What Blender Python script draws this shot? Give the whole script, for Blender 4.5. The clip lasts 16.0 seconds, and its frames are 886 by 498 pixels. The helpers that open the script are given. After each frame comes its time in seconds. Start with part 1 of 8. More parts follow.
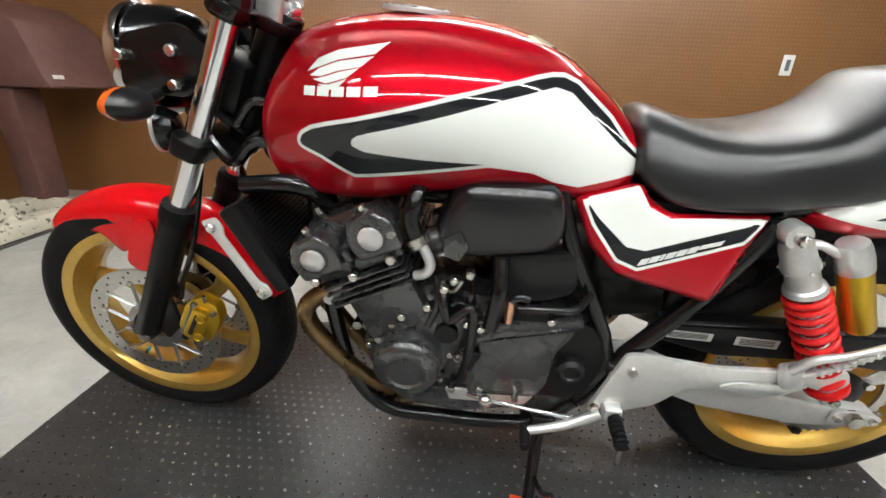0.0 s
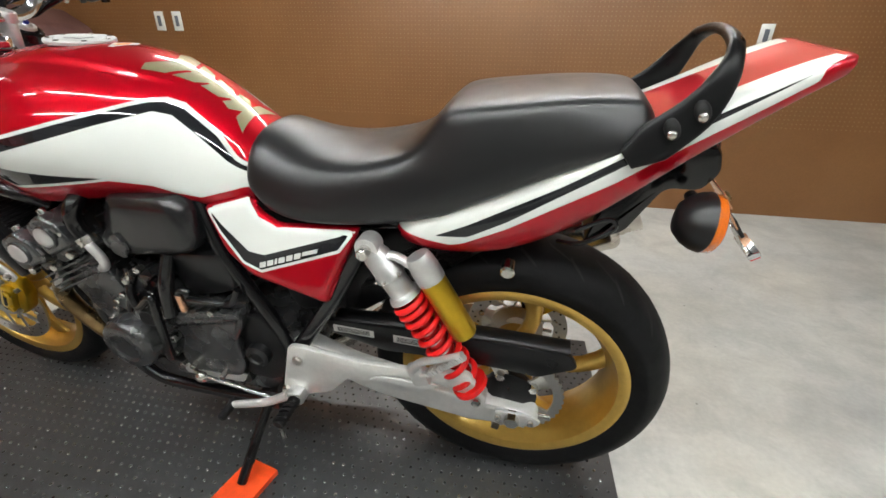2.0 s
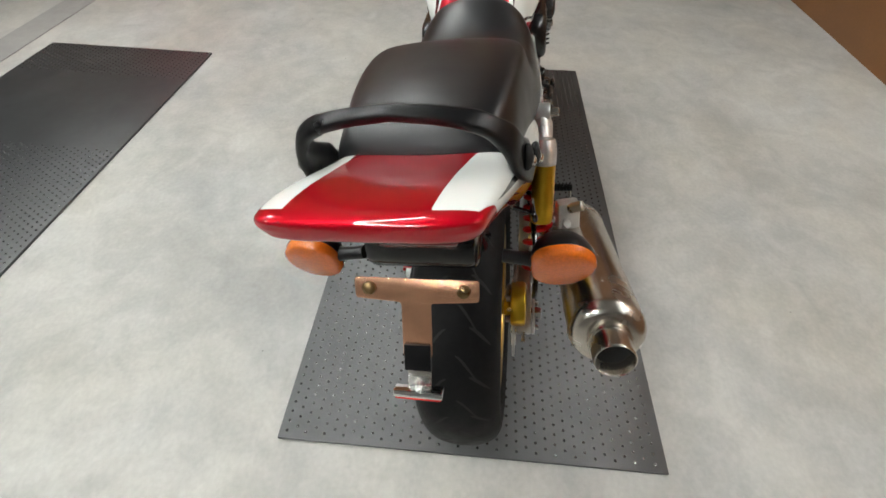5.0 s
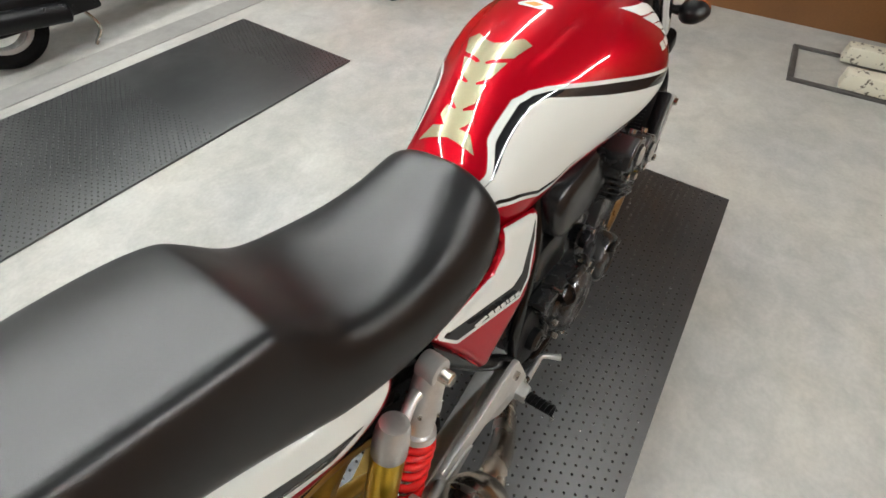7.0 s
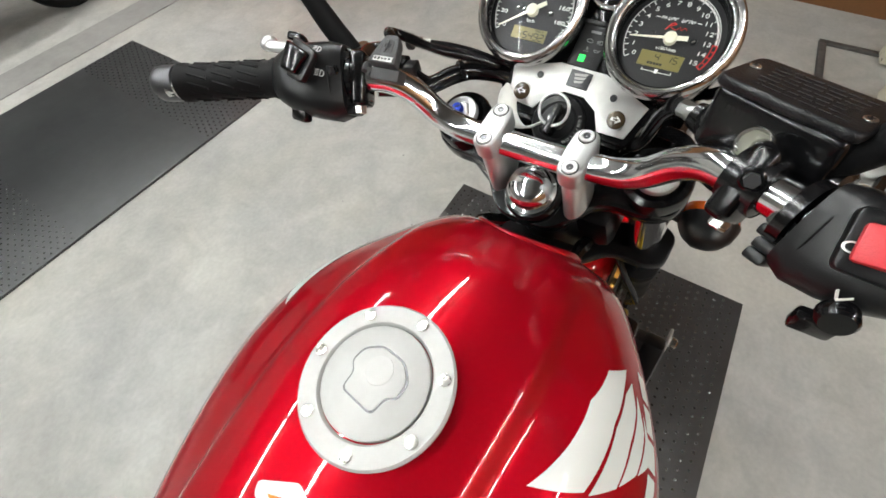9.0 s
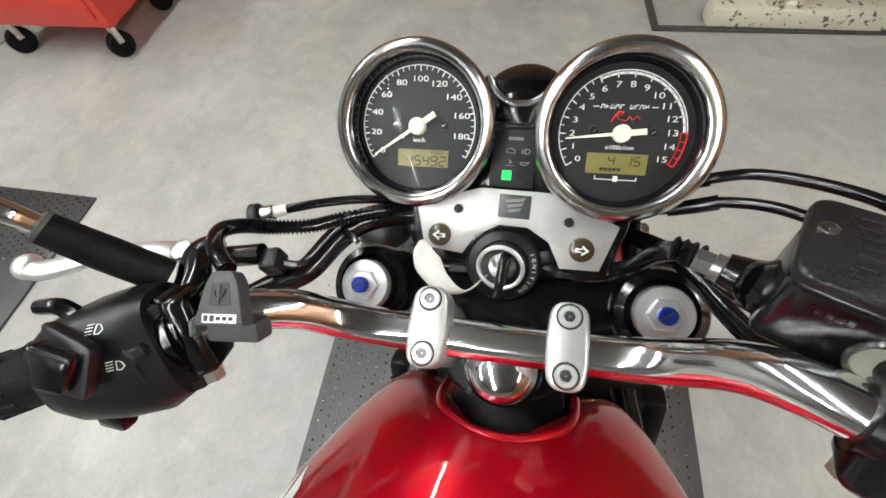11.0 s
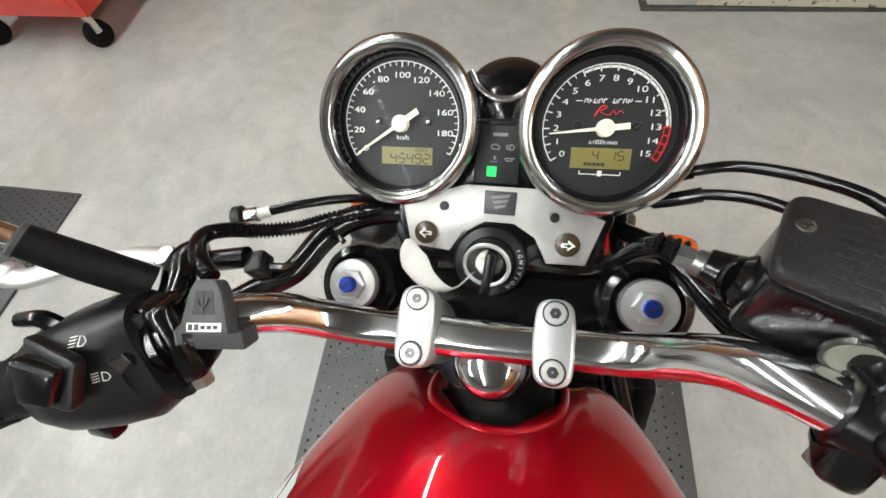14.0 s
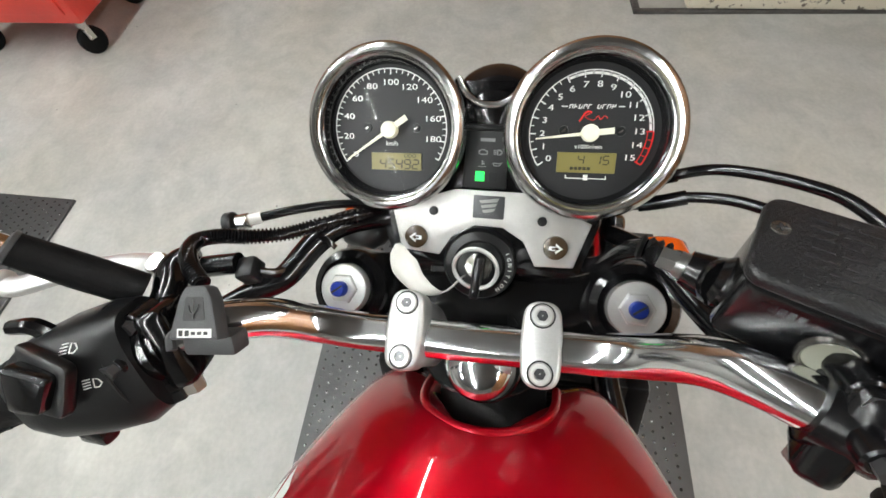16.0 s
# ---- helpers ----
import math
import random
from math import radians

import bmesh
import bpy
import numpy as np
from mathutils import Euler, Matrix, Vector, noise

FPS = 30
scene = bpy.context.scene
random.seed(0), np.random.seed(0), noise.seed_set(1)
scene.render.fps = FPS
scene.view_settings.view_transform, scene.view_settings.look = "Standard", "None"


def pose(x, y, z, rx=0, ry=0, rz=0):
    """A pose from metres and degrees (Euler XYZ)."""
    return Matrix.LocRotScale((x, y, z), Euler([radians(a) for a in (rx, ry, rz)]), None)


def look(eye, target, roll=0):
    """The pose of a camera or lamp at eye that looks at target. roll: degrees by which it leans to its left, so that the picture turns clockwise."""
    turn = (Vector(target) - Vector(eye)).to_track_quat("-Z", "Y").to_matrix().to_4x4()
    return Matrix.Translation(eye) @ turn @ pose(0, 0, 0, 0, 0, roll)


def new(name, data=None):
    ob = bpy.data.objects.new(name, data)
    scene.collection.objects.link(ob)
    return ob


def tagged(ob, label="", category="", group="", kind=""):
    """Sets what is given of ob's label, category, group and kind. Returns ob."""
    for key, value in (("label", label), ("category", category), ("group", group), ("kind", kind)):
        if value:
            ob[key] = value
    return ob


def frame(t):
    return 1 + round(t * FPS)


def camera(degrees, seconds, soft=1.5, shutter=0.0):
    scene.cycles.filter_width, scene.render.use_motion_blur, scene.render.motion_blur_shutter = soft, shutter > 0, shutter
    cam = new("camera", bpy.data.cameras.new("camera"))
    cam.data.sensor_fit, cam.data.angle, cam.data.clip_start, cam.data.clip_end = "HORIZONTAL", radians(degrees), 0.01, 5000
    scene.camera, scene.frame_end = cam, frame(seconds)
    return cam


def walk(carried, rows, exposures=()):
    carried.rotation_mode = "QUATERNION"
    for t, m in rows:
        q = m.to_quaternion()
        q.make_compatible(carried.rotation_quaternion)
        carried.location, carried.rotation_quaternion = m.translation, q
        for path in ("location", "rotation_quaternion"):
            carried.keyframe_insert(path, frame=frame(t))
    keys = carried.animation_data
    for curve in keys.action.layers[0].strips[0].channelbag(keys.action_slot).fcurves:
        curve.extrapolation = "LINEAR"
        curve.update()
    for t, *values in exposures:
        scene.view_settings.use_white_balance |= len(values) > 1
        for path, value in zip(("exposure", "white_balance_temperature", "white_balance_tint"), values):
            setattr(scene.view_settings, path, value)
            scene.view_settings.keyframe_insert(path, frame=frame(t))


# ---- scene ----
cam = camera(93.7, 16.0, soft=1.6)
PATH = [
    (0, (-0.6970, -0.8650, 0.8160), (-0.8460, 0.9990, 0.1080), 2.60),
    (0.5, (-0.5340, -0.8730, 0.8130), (-0.6970, 0.9880, 0.0980), 2.80),
    (1, (-0.3720, -0.8690, 0.8380), (-0.5710, 0.9900, 0.1290), 2.40),
    (1.5, (-0.1840, -0.8250, 0.8740), (-0.4570, 1.0120, 0.1340), 1.50),
    (2, (0.0200, -0.7970, 0.9120), (-0.3850, 0.9770, 0.0820), 1.00),
    (2.5, (0.1810, -0.7390, 0.9750), (-0.3900, 0.9060, -0.0100), 2.00),
    (3, (0.3260, -0.6290, 1.0400), (-0.4590, 0.7960, -0.1230), 4.50),
    (3.2, (0.3770, -0.5750, 1.0540), (-0.5120, 0.7330, -0.1710), 4.90),
    (3.7, (0.4813, -0.4409, 1.0925), (-0.6356, 0.5023, -0.2810), 5.17),
    (4.25, (0.5535, -0.2652, 1.1304), (-0.7253, 0.1772, -0.3537), 3.55),
    (4.8, (0.5584, -0.0966, 1.1581), (-0.7199, -0.1240, -0.3870), 1.51),
    (5.3, (0.4840, 0.0190, 1.1700), (-0.7230, -0.2970, -0.3930), 0.70),
    (5.5, (0.4560, 0.0690, 1.1770), (-0.7130, -0.3640, -0.3870), 0.10),
    (6, (0.3160, 0.1420, 1.1740), (-0.7790, -0.4410, -0.3940), 0.70),
    (6.5, (0.1320, 0.1740, 1.1950), (-0.9340, -0.4660, -0.3710), 1.20),
    (7, (-0.0620, 0.1970, 1.1970), (-1.0680, -0.5590, -0.3580), 0.40),
    (7.5, (-0.2540, 0.1660, 1.2090), (-1.1760, -0.6050, -0.3890), -1.80),
    (8, (-0.4480, 0.0830, 1.2280), (-1.3660, -0.5650, -0.4260), 0.60),
    (8.5, (-0.6440, 0.0170, 1.2220), (-1.5010, -0.6900, -0.4410), -2.00),
    (9, (-0.7800, -0.0410, 1.2130), (-1.6540, -0.6890, -0.4650), -2.80),
    (9.5, (-0.8900, -0.1080, 1.1990), (-1.8630, -0.5050, -0.5030), -3.50),
    (9.7, (-0.9130, -0.1170, 1.1910), (-1.9640, -0.5210, -0.4620), -4.50),
    (11.8, (-0.9540, -0.1320, 1.1980), (-1.8880, -0.3700, -0.5540), -4.90),
    (12, (-0.9540, -0.1320, 1.1980), (-1.8930, -0.3800, -0.5510), -5.10),
    (12.5, (-0.9570, -0.1310, 1.1970), (-1.8890, -0.3790, -0.5550), -5.20),
    (13, (-0.9590, -0.1300, 1.1970), (-1.8860, -0.3740, -0.5590), -5.10),
    (13.5, (-0.9590, -0.1280, 1.1980), (-1.8840, -0.3670, -0.5600), -5.10),
    (14, (-0.9590, -0.1280, 1.1990), (-1.8880, -0.3700, -0.5550), -5.50),
    (14.5, (-0.9600, -0.1250, 1.2010), (-1.8930, -0.3660, -0.5520), -5.50),
    (15, (-0.9590, -0.1250, 1.2010), (-1.8980, -0.3630, -0.5480), -5.40),
    (15.5, (-0.9610, -0.1250, 1.2000), (-1.9020, -0.3580, -0.5490), -5.30),
    (16, (-0.9590, -0.1230, 1.2020), (-1.9020, -0.3540, -0.5470), -5.30),
]
walk(cam, [(t, look(eye, target, roll)) for t, eye, target, roll in PATH],
     exposures=[(0.0, 0.18), (1.0, 0.13), (2.0, 0.0), (3.2, -0.06), (5.5, -0.22), (6.2, -0.12), (7.0, 0.02), (7.6, -0.04), (8.0, -0.15), (8.5, -0.25), (9.5, -0.14), (12.0, -0.04), (16.0, -0.04)])

# ---- light: a windowless workshop under rows of LED battens ----
world = bpy.data.worlds.new("world")
world.use_nodes = True
world.node_tree.nodes["Background"].inputs[0].default_value = (0.8, 0.9, 1.0, 1)
world.node_tree.nodes["Background"].inputs[1].default_value = 0.02
scene.world = world
BATTEN_POWER = 150.0

# ---- materials ----
def material(name, color, rough=0.5, metal=0.0, coat=0.0, grain=0.0, grain_size=40.0, bump=0.0, bump_size=200.0, stain=0.0,
             stain_size=3.0, emit=0.0, ior=1.5, rough_var=0.0, aniso=0.0, spec=0.5):
    """A principled surface with variation at two scales (grain and stain) and fine relief, in the metres of the object."""
    m = bpy.data.materials.new(name)
    m.use_nodes = True
    nt = m.node_tree
    p = nt.nodes["Principled BSDF"]
    p.inputs["Base Color"].default_value = (*color, 1)
    p.inputs["Roughness"].default_value = rough
    p.inputs["Metallic"].default_value = metal
    p.inputs["Coat Weight"].default_value = coat
    p.inputs["Coat Roughness"].default_value = 0.03
    p.inputs["IOR"].default_value = ior
    p.inputs["Specular IOR Level"].default_value = spec
    p.inputs["Anisotropic"].default_value = aniso
    if emit:
        p.inputs["Emission Color"].default_value = (*color, 1)
        p.inputs["Emission Strength"].default_value = emit
    co = nt.nodes.new("ShaderNodeTexCoord")
    if grain or stain:
        rgb = nt.nodes.new("ShaderNodeRGB")
        rgb.outputs[0].default_value = (*color, 1)
        last = rgb.outputs[0]
        for amount, size, detail in ((grain, grain_size, 6.0), (stain, stain_size, 4.0)):
            if not amount:
                continue
            n = nt.nodes.new("ShaderNodeTexNoise")
            n.inputs["Scale"].default_value = size
            n.inputs["Detail"].default_value = detail
            n.inputs["Roughness"].default_value = 0.65
            nt.links.new(co.outputs["Object"], n.inputs["Vector"])
            r = nt.nodes.new("ShaderNodeMapRange")
            r.inputs["From Min"].default_value, r.inputs["From Max"].default_value = 0.3, 0.7
            r.inputs["To Min"].default_value, r.inputs["To Max"].default_value = 1 - amount, 1 + amount
            nt.links.new(n.outputs["Fac"], r.inputs["Value"])
            v = nt.nodes.new("ShaderNodeVectorMath")
            v.operation = "SCALE"
            nt.links.new(last, v.inputs[0])
            nt.links.new(r.outputs[0], v.inputs["Scale"])
            last = v.outputs[0]
        nt.links.new(last, p.inputs["Base Color"])
    if rough_var:
        n = nt.nodes.new("ShaderNodeTexNoise")
        n.inputs["Scale"].default_value, n.inputs["Detail"].default_value = stain_size * 2.3, 5.0
        nt.links.new(co.outputs["Object"], n.inputs["Vector"])
        r = nt.nodes.new("ShaderNodeMapRange")
        r.inputs["From Min"].default_value, r.inputs["From Max"].default_value = 0.3, 0.7
        r.inputs["To Min"].default_value, r.inputs["To Max"].default_value = max(0.02, rough - rough_var), min(1, rough + rough_var)
        nt.links.new(n.outputs["Fac"], r.inputs["Value"])
        nt.links.new(r.outputs[0], p.inputs["Roughness"])
    if bump:
        n = nt.nodes.new("ShaderNodeTexNoise")
        n.inputs["Scale"].default_value, n.inputs["Detail"].default_value = bump_size, 4.0
        nt.links.new(co.outputs["Object"], n.inputs["Vector"])
        b = nt.nodes.new("ShaderNodeBump")
        b.inputs["Strength"].default_value, b.inputs["Distance"].default_value = bump, 0.002
        nt.links.new(n.outputs["Fac"], b.inputs["Height"])
        nt.links.new(b.outputs[0], p.inputs["Normal"])
    return m


def livery(name, base, layers):
    """Glossy paint whose colour changes where a stored distance (metres, positive inside a shape) passes a limit."""
    m = material(name, base, 0.34, 0.0, 1.0, spec=0.0)
    nt = m.node_tree
    p = nt.nodes["Principled BSDF"]
    rgb = nt.nodes.new("ShaderNodeRGB")
    rgb.outputs[0].default_value = (*base, 1)
    last = rgb.outputs[0]
    for attr, limit, color in layers:
        a = nt.nodes.new("ShaderNodeAttribute")
        a.attribute_name = attr
        r = nt.nodes.new("ShaderNodeMapRange")
        r.inputs["From Min"].default_value, r.inputs["From Max"].default_value = limit - 0.0004, limit + 0.0004
        nt.links.new(a.outputs["Fac"], r.inputs["Value"])
        mix = nt.nodes.new("ShaderNodeMix")
        mix.data_type = "RGBA"
        mix.inputs[7].default_value = (*color, 1)
        nt.links.new(r.outputs[0], mix.inputs[0])
        nt.links.new(last, mix.inputs[6])
        last = mix.outputs[2]
    nt.links.new(last, p.inputs["Base Color"])
    # the red is a candy coat over metal flake: the purer the red, the more it shines like metal
    sep = nt.nodes.new("ShaderNodeSeparateColor")
    nt.links.new(last, sep.inputs[0])
    pure = nt.nodes.new("ShaderNodeMath")
    pure.operation = "SUBTRACT"
    nt.links.new(sep.outputs[0], pure.inputs[0])
    nt.links.new(sep.outputs[1], pure.inputs[1])
    flake = nt.nodes.new("ShaderNodeMapRange")
    flake.inputs["From Max"].default_value, flake.inputs["To Max"].default_value = 0.2, 0.45
    nt.links.new(pure.outputs[0], flake.inputs["Value"])
    nt.links.new(flake.outputs[0], p.inputs["Metallic"])
    return m


RED, WHITE, BLACK = (0.40, 0.0018, 0.010), (0.70, 0.72, 0.685), (0.012, 0.013, 0.015)
M = {
    "tank": livery("tank_paint", RED, [("d_outer", 0.0, WHITE), ("d_outer", 0.0055, BLACK), ("d_panel", 0.0, WHITE)]),
    "cover": livery("cover_paint", RED, [("d_outer", 0.0, WHITE), ("d_outer", 0.005, BLACK), ("d_panel", 0.0, WHITE)]),
    "tail": livery("tail_paint", RED, [("d_outer", 0.0, WHITE), ("d_panel", 0.0, BLACK)]),
    "red": material("red_lacquer", RED, 0.34, 0.45, 1.0, spec=0.0),
    "fender": material("fender_red", (0.56, 0.004, 0.008), 0.4, 0.0, 0.8, spec=0.0),
    "white": material("white_vinyl", (0.74, 0.75, 0.72), 0.3, 0.0, 0.4),
    "seat": material("seat_vinyl", (0.0045, 0.0047, 0.0056), 0.34, 0.0, 0.0, 0.10, 60, 0.10, 900, 0.15, 5, rough_var=0.06, spec=0.64),
    "black": material("satin_black", (0.005, 0.005, 0.0055), 0.34, 0.0, 0.0, 0.15, 90, 0.10, 500, 0.2, 8, rough_var=0.08, spec=0.22),
    "gloss": material("gloss_black", (0.004, 0.004, 0.0045), 0.16, 0.0, 0.0, 0.1, 60, 0.03, 300, 0.1, 8, rough_var=0.06, spec=0.5),
    "plastic": material("grey_black_plastic", (0.006, 0.0062, 0.0068), 0.34, 0.0, 0.0, 0.10, 120, 0.08, 1200, rough_var=0.05, spec=0.40),
    "engine": material("engine_black", (0.021, 0.0213, 0.022), 0.26, 0.0, 0.0, 0.2, 70, 0.08, 700, 0.2, 12, rough_var=0.08, spec=1.0),
    "chrome": material("chrome", (0.84, 0.85, 0.86), 0.10, 1.0, 0.0, 0.0, rough_var=0.03, stain_size=8),
    "steel": material("brushed_steel", (0.62, 0.60, 0.56), 0.24, 1.0, 0.0, 0.05, 60, 0.05, 300, 0.06, 9, rough_var=0.08),
    "muffler": material("muffler_steel", (0.60, 0.56, 0.50), 0.24, 1.0, 0.0, 0.06, 50, 0.02, 200, 0.12, 7, rough_var=0.06),
    "alu": material("cast_aluminium", (0.68, 0.68, 0.67), 0.38, 0.8, 0.0, 0.06, 90, 0.12, 500, 0.08, 9, rough_var=0.08),
    "alu_dull": material("satin_aluminium", (0.68, 0.675, 0.65), 0.40, 0.6, 0.0, 0.06, 90, 0.10, 600, 0.10, 7, rough_var=0.06),
    "gold": material("gold_wheel", (0.60, 0.38, 0.085), 0.30, 0.75, 0.3, 0.06, 60, 0.0, 200, 0.08, 9),
    "gold_dark": material("anodised_gold", (0.62, 0.40, 0.03), 0.30, 0.9, 0.0, 0.06, 80, 0.05, 300),
    "bronze": material("heat_tinted_steel", (0.27, 0.18, 0.085), 0.30, 1.0, 0.0, 0.15, 40, 0.05, 300, 0.3, 11, rough_var=0.1),
    "rubber": material("tyre_rubber", (0.006, 0.006, 0.0064), 0.58, 0.0, 0.0, 0.2, 80, 0.15, 700, 0.2, 9, rough_var=0.08, spec=0.12),
    "spring": material("spring_red", (0.66, 0.010, 0.010), 0.4, 0.0, 0.4, spec=0.2),
    "amber": material("amber_lens", (0.80, 0.12, 0.008), 0.18, 0.0, 0.5),
    "blue": material("blue_anodised", (0.015, 0.04, 0.32), 0.3, 0.7, 0.2),
    "pad": material("carbon_gold_pad", (0.27, 0.24, 0.135), 0.30, 0.35, 0.6, 0.18, 900),
    "dial": material("dial_black", (0.010, 0.010, 0.011), 0.5),
    # print and pointers get a weak glow of their own, added for brightness
    "ink": material("dial_white_glow", (0.85, 0.85, 0.82), 0.5, emit=0.05),
    "ink_red": material("dial_red_glow", (0.75, 0.015, 0.012), 0.5, emit=0.05),
    "needle": material("needle_ivory_glow", (0.80, 0.78, 0.62), 0.45, emit=0.12),
    "lcd": material("lcd_olive", (0.21, 0.18, 0.055), 0.35),
    "lcd_ink": material("lcd_segment", (0.03, 0.027, 0.012), 0.5),
    "green": material("green_lamp", (0.01, 0.9, 0.10), 0.4, emit=1.5),
    "grey_ink": material("grey_print", (0.30, 0.30, 0.30), 0.5),
    "tag_white": material("paper_tag", (0.74, 0.73, 0.68), 0.6, 0, 0, 0.05, 40, 0.2, 200, 0.1, 20),
    "orange": material("orange_pad", (0.85, 0.075, 0.012), 0.45, 0, 0, 0.08, 60, 0.15, 300, 0.12, 14),
    "cart": material("tool_cart_red", (0.62, 0.030, 0.016), 0.28, 0.0, 0.5, 0.05, 30, 0.0, 200, 0.08, 4),
    "maroon": material("machine_maroon", (0.115, 0.052, 0.045), 0.45, 0, 0, 0.12, 30, 0.08, 300, 0.2, 5),
    "lamp": material("led_batten", (0.97, 1.0, 0.985), 0.5, emit=BATTEN_POWER),
    "ceiling": material("ceiling_paint", (0.115, 0.113, 0.110), 0.85, 0, 0, 0.04, 30, 0.1, 200, 0.06, 1.5),
    "frame_iron": material("floor_iron", (0.10, 0.095, 0.09), 0.55, 0.4, 0, 0.2, 50, 0.2, 300, 0.25, 7),
    "outlet": material("outlet_plate", (0.66, 0.66, 0.62), 0.4, 0, 0, 0.03, 60),
    "outlet_dark": material("outlet_slot", (0.10, 0.11, 0.13), 0.4),
    "copper": material("copper_plate", (0.78, 0.42, 0.26), 0.26, 0.9, 0.0, 0.05, 70, 0, 200, 0.1, 12),
    "disc": material("brake_disc", (0.55, 0.54, 0.52), 0.28, 1.0, 0, 0.06, 120, 0.05, 400, 0.08, 14),
}


def glass(name):
    """A thin clear pane: see-through, with a faint mirror gloss."""
    m = bpy.data.materials.new(name)
    m.use_nodes = True
    nt = m.node_tree
    nt.nodes.clear()
    out = nt.nodes.new("ShaderNodeOutputMaterial")
    mix = nt.nodes.new("ShaderNodeMixShader")
    clear = nt.nodes.new("ShaderNodeBsdfTransparent")
    gloss = nt.nodes.new("ShaderNodeBsdfGlossy")
    gloss.inputs["Roughness"].default_value = 0.04
    mix.inputs[0].default_value = 0.006
    nt.links.new(clear.outputs[0], mix.inputs[1])
    nt.links.new(gloss.outputs[0], mix.inputs[2])
    nt.links.new(mix.outputs[0], out.inputs["Surface"])
    return m


M["glass"] = glass("clear_glass")


def concrete():
    m = material("polished_concrete", (0.47, 0.455, 0.42), 0.42)
    nt = m.node_tree
    p = nt.nodes["Principled BSDF"]
    co = nt.nodes.new("ShaderNodeTexCoord")
    last = None
    for size, lo, hi, detail, dist in ((1.3, 0.84, 1.13, 6, 0.9), (5.0, 0.90, 1.08, 8, 1.4), (16.0, 0.95, 1.05, 6, 1.0), (70.0, 0.95, 1.05, 4, 0.0)):
        n = nt.nodes.new("ShaderNodeTexNoise")
        n.inputs["Scale"].default_value, n.inputs["Detail"].default_value, n.inputs["Distortion"].default_value = size, detail, dist
        nt.links.new(co.outputs["Object"], n.inputs["Vector"])
        r = nt.nodes.new("ShaderNodeMapRange")
        r.inputs["From Min"].default_value, r.inputs["From Max"].default_value = 0.32, 0.68
        r.inputs["To Min"].default_value, r.inputs["To Max"].default_value = lo, hi
        nt.links.new(n.outputs["Fac"], r.inputs["Value"])
        if last is None:
            last = r.outputs[0]
        else:
            mul = nt.nodes.new("ShaderNodeMath")
            mul.operation = "MULTIPLY"
            nt.links.new(last, mul.inputs[0])
            nt.links.new(r.outputs[0], mul.inputs[1])
            last = mul.outputs[0]
    warm = nt.nodes.new("ShaderNodeTexNoise")
    warm.inputs["Scale"].default_value, warm.inputs["Detail"].default_value = 2.4, 5.0
    nt.links.new(co.outputs["Object"], warm.inputs["Vector"])
    ramp = nt.nodes.new("ShaderNodeValToRGB")
    ramp.color_ramp.elements[0].position, ramp.color_ramp.elements[0].color = 0.35, (0.445, 0.432, 0.392, 1)
    ramp.color_ramp.elements[1].position, ramp.color_ramp.elements[1].color = 0.65, (0.425, 0.422, 0.402, 1)
    nt.links.new(warm.outputs["Fac"], ramp.inputs[0])
    v = nt.nodes.new("ShaderNodeVectorMath")
    v.operation = "SCALE"
    nt.links.new(ramp.outputs[0], v.inputs[0])
    nt.links.new(last, v.inputs["Scale"])
    # small dark specks of dirt
    vor = nt.nodes.new("ShaderNodeTexVoronoi")
    vor.inputs["Scale"].default_value = 5.0
    nt.links.new(co.outputs["Object"], vor.inputs["Vector"])
    spot = nt.nodes.new("ShaderNodeMapRange")
    spot.inputs["From Min"].default_value, spot.inputs["From Max"].default_value = 0.012, 0.022
    spot.inputs["To Min"].default_value, spot.inputs["To Max"].default_value = 0.35, 1.0
    nt.links.new(vor.outputs["Distance"], spot.inputs["Value"])
    v2 = nt.nodes.new("ShaderNodeVectorMath")
    v2.operation = "SCALE"
    nt.links.new(v.outputs[0], v2.inputs[0])
    nt.links.new(spot.outputs[0], v2.inputs["Scale"])
    nt.links.new(v2.outputs[0], p.inputs["Base Color"])
    rr = nt.nodes.new("ShaderNodeMapRange")
    rr.inputs["From Min"].default_value, rr.inputs["From Max"].default_value = 0.3, 0.7
    rr.inputs["To Min"].default_value, rr.inputs["To Max"].default_value = 0.30, 0.55
    nt.links.new(warm.outputs["Fac"], rr.inputs["Value"])
    nt.links.new(rr.outputs[0], p.inputs["Roughness"])
    b = nt.nodes.new("ShaderNodeBump")
    b.inputs["Strength"].default_value, b.inputs["Distance"].default_value = 0.12, 0.003
    nt.links.new(last, b.inputs["Height"])
    nt.links.new(b.outputs[0], p.inputs["Normal"])
    return m


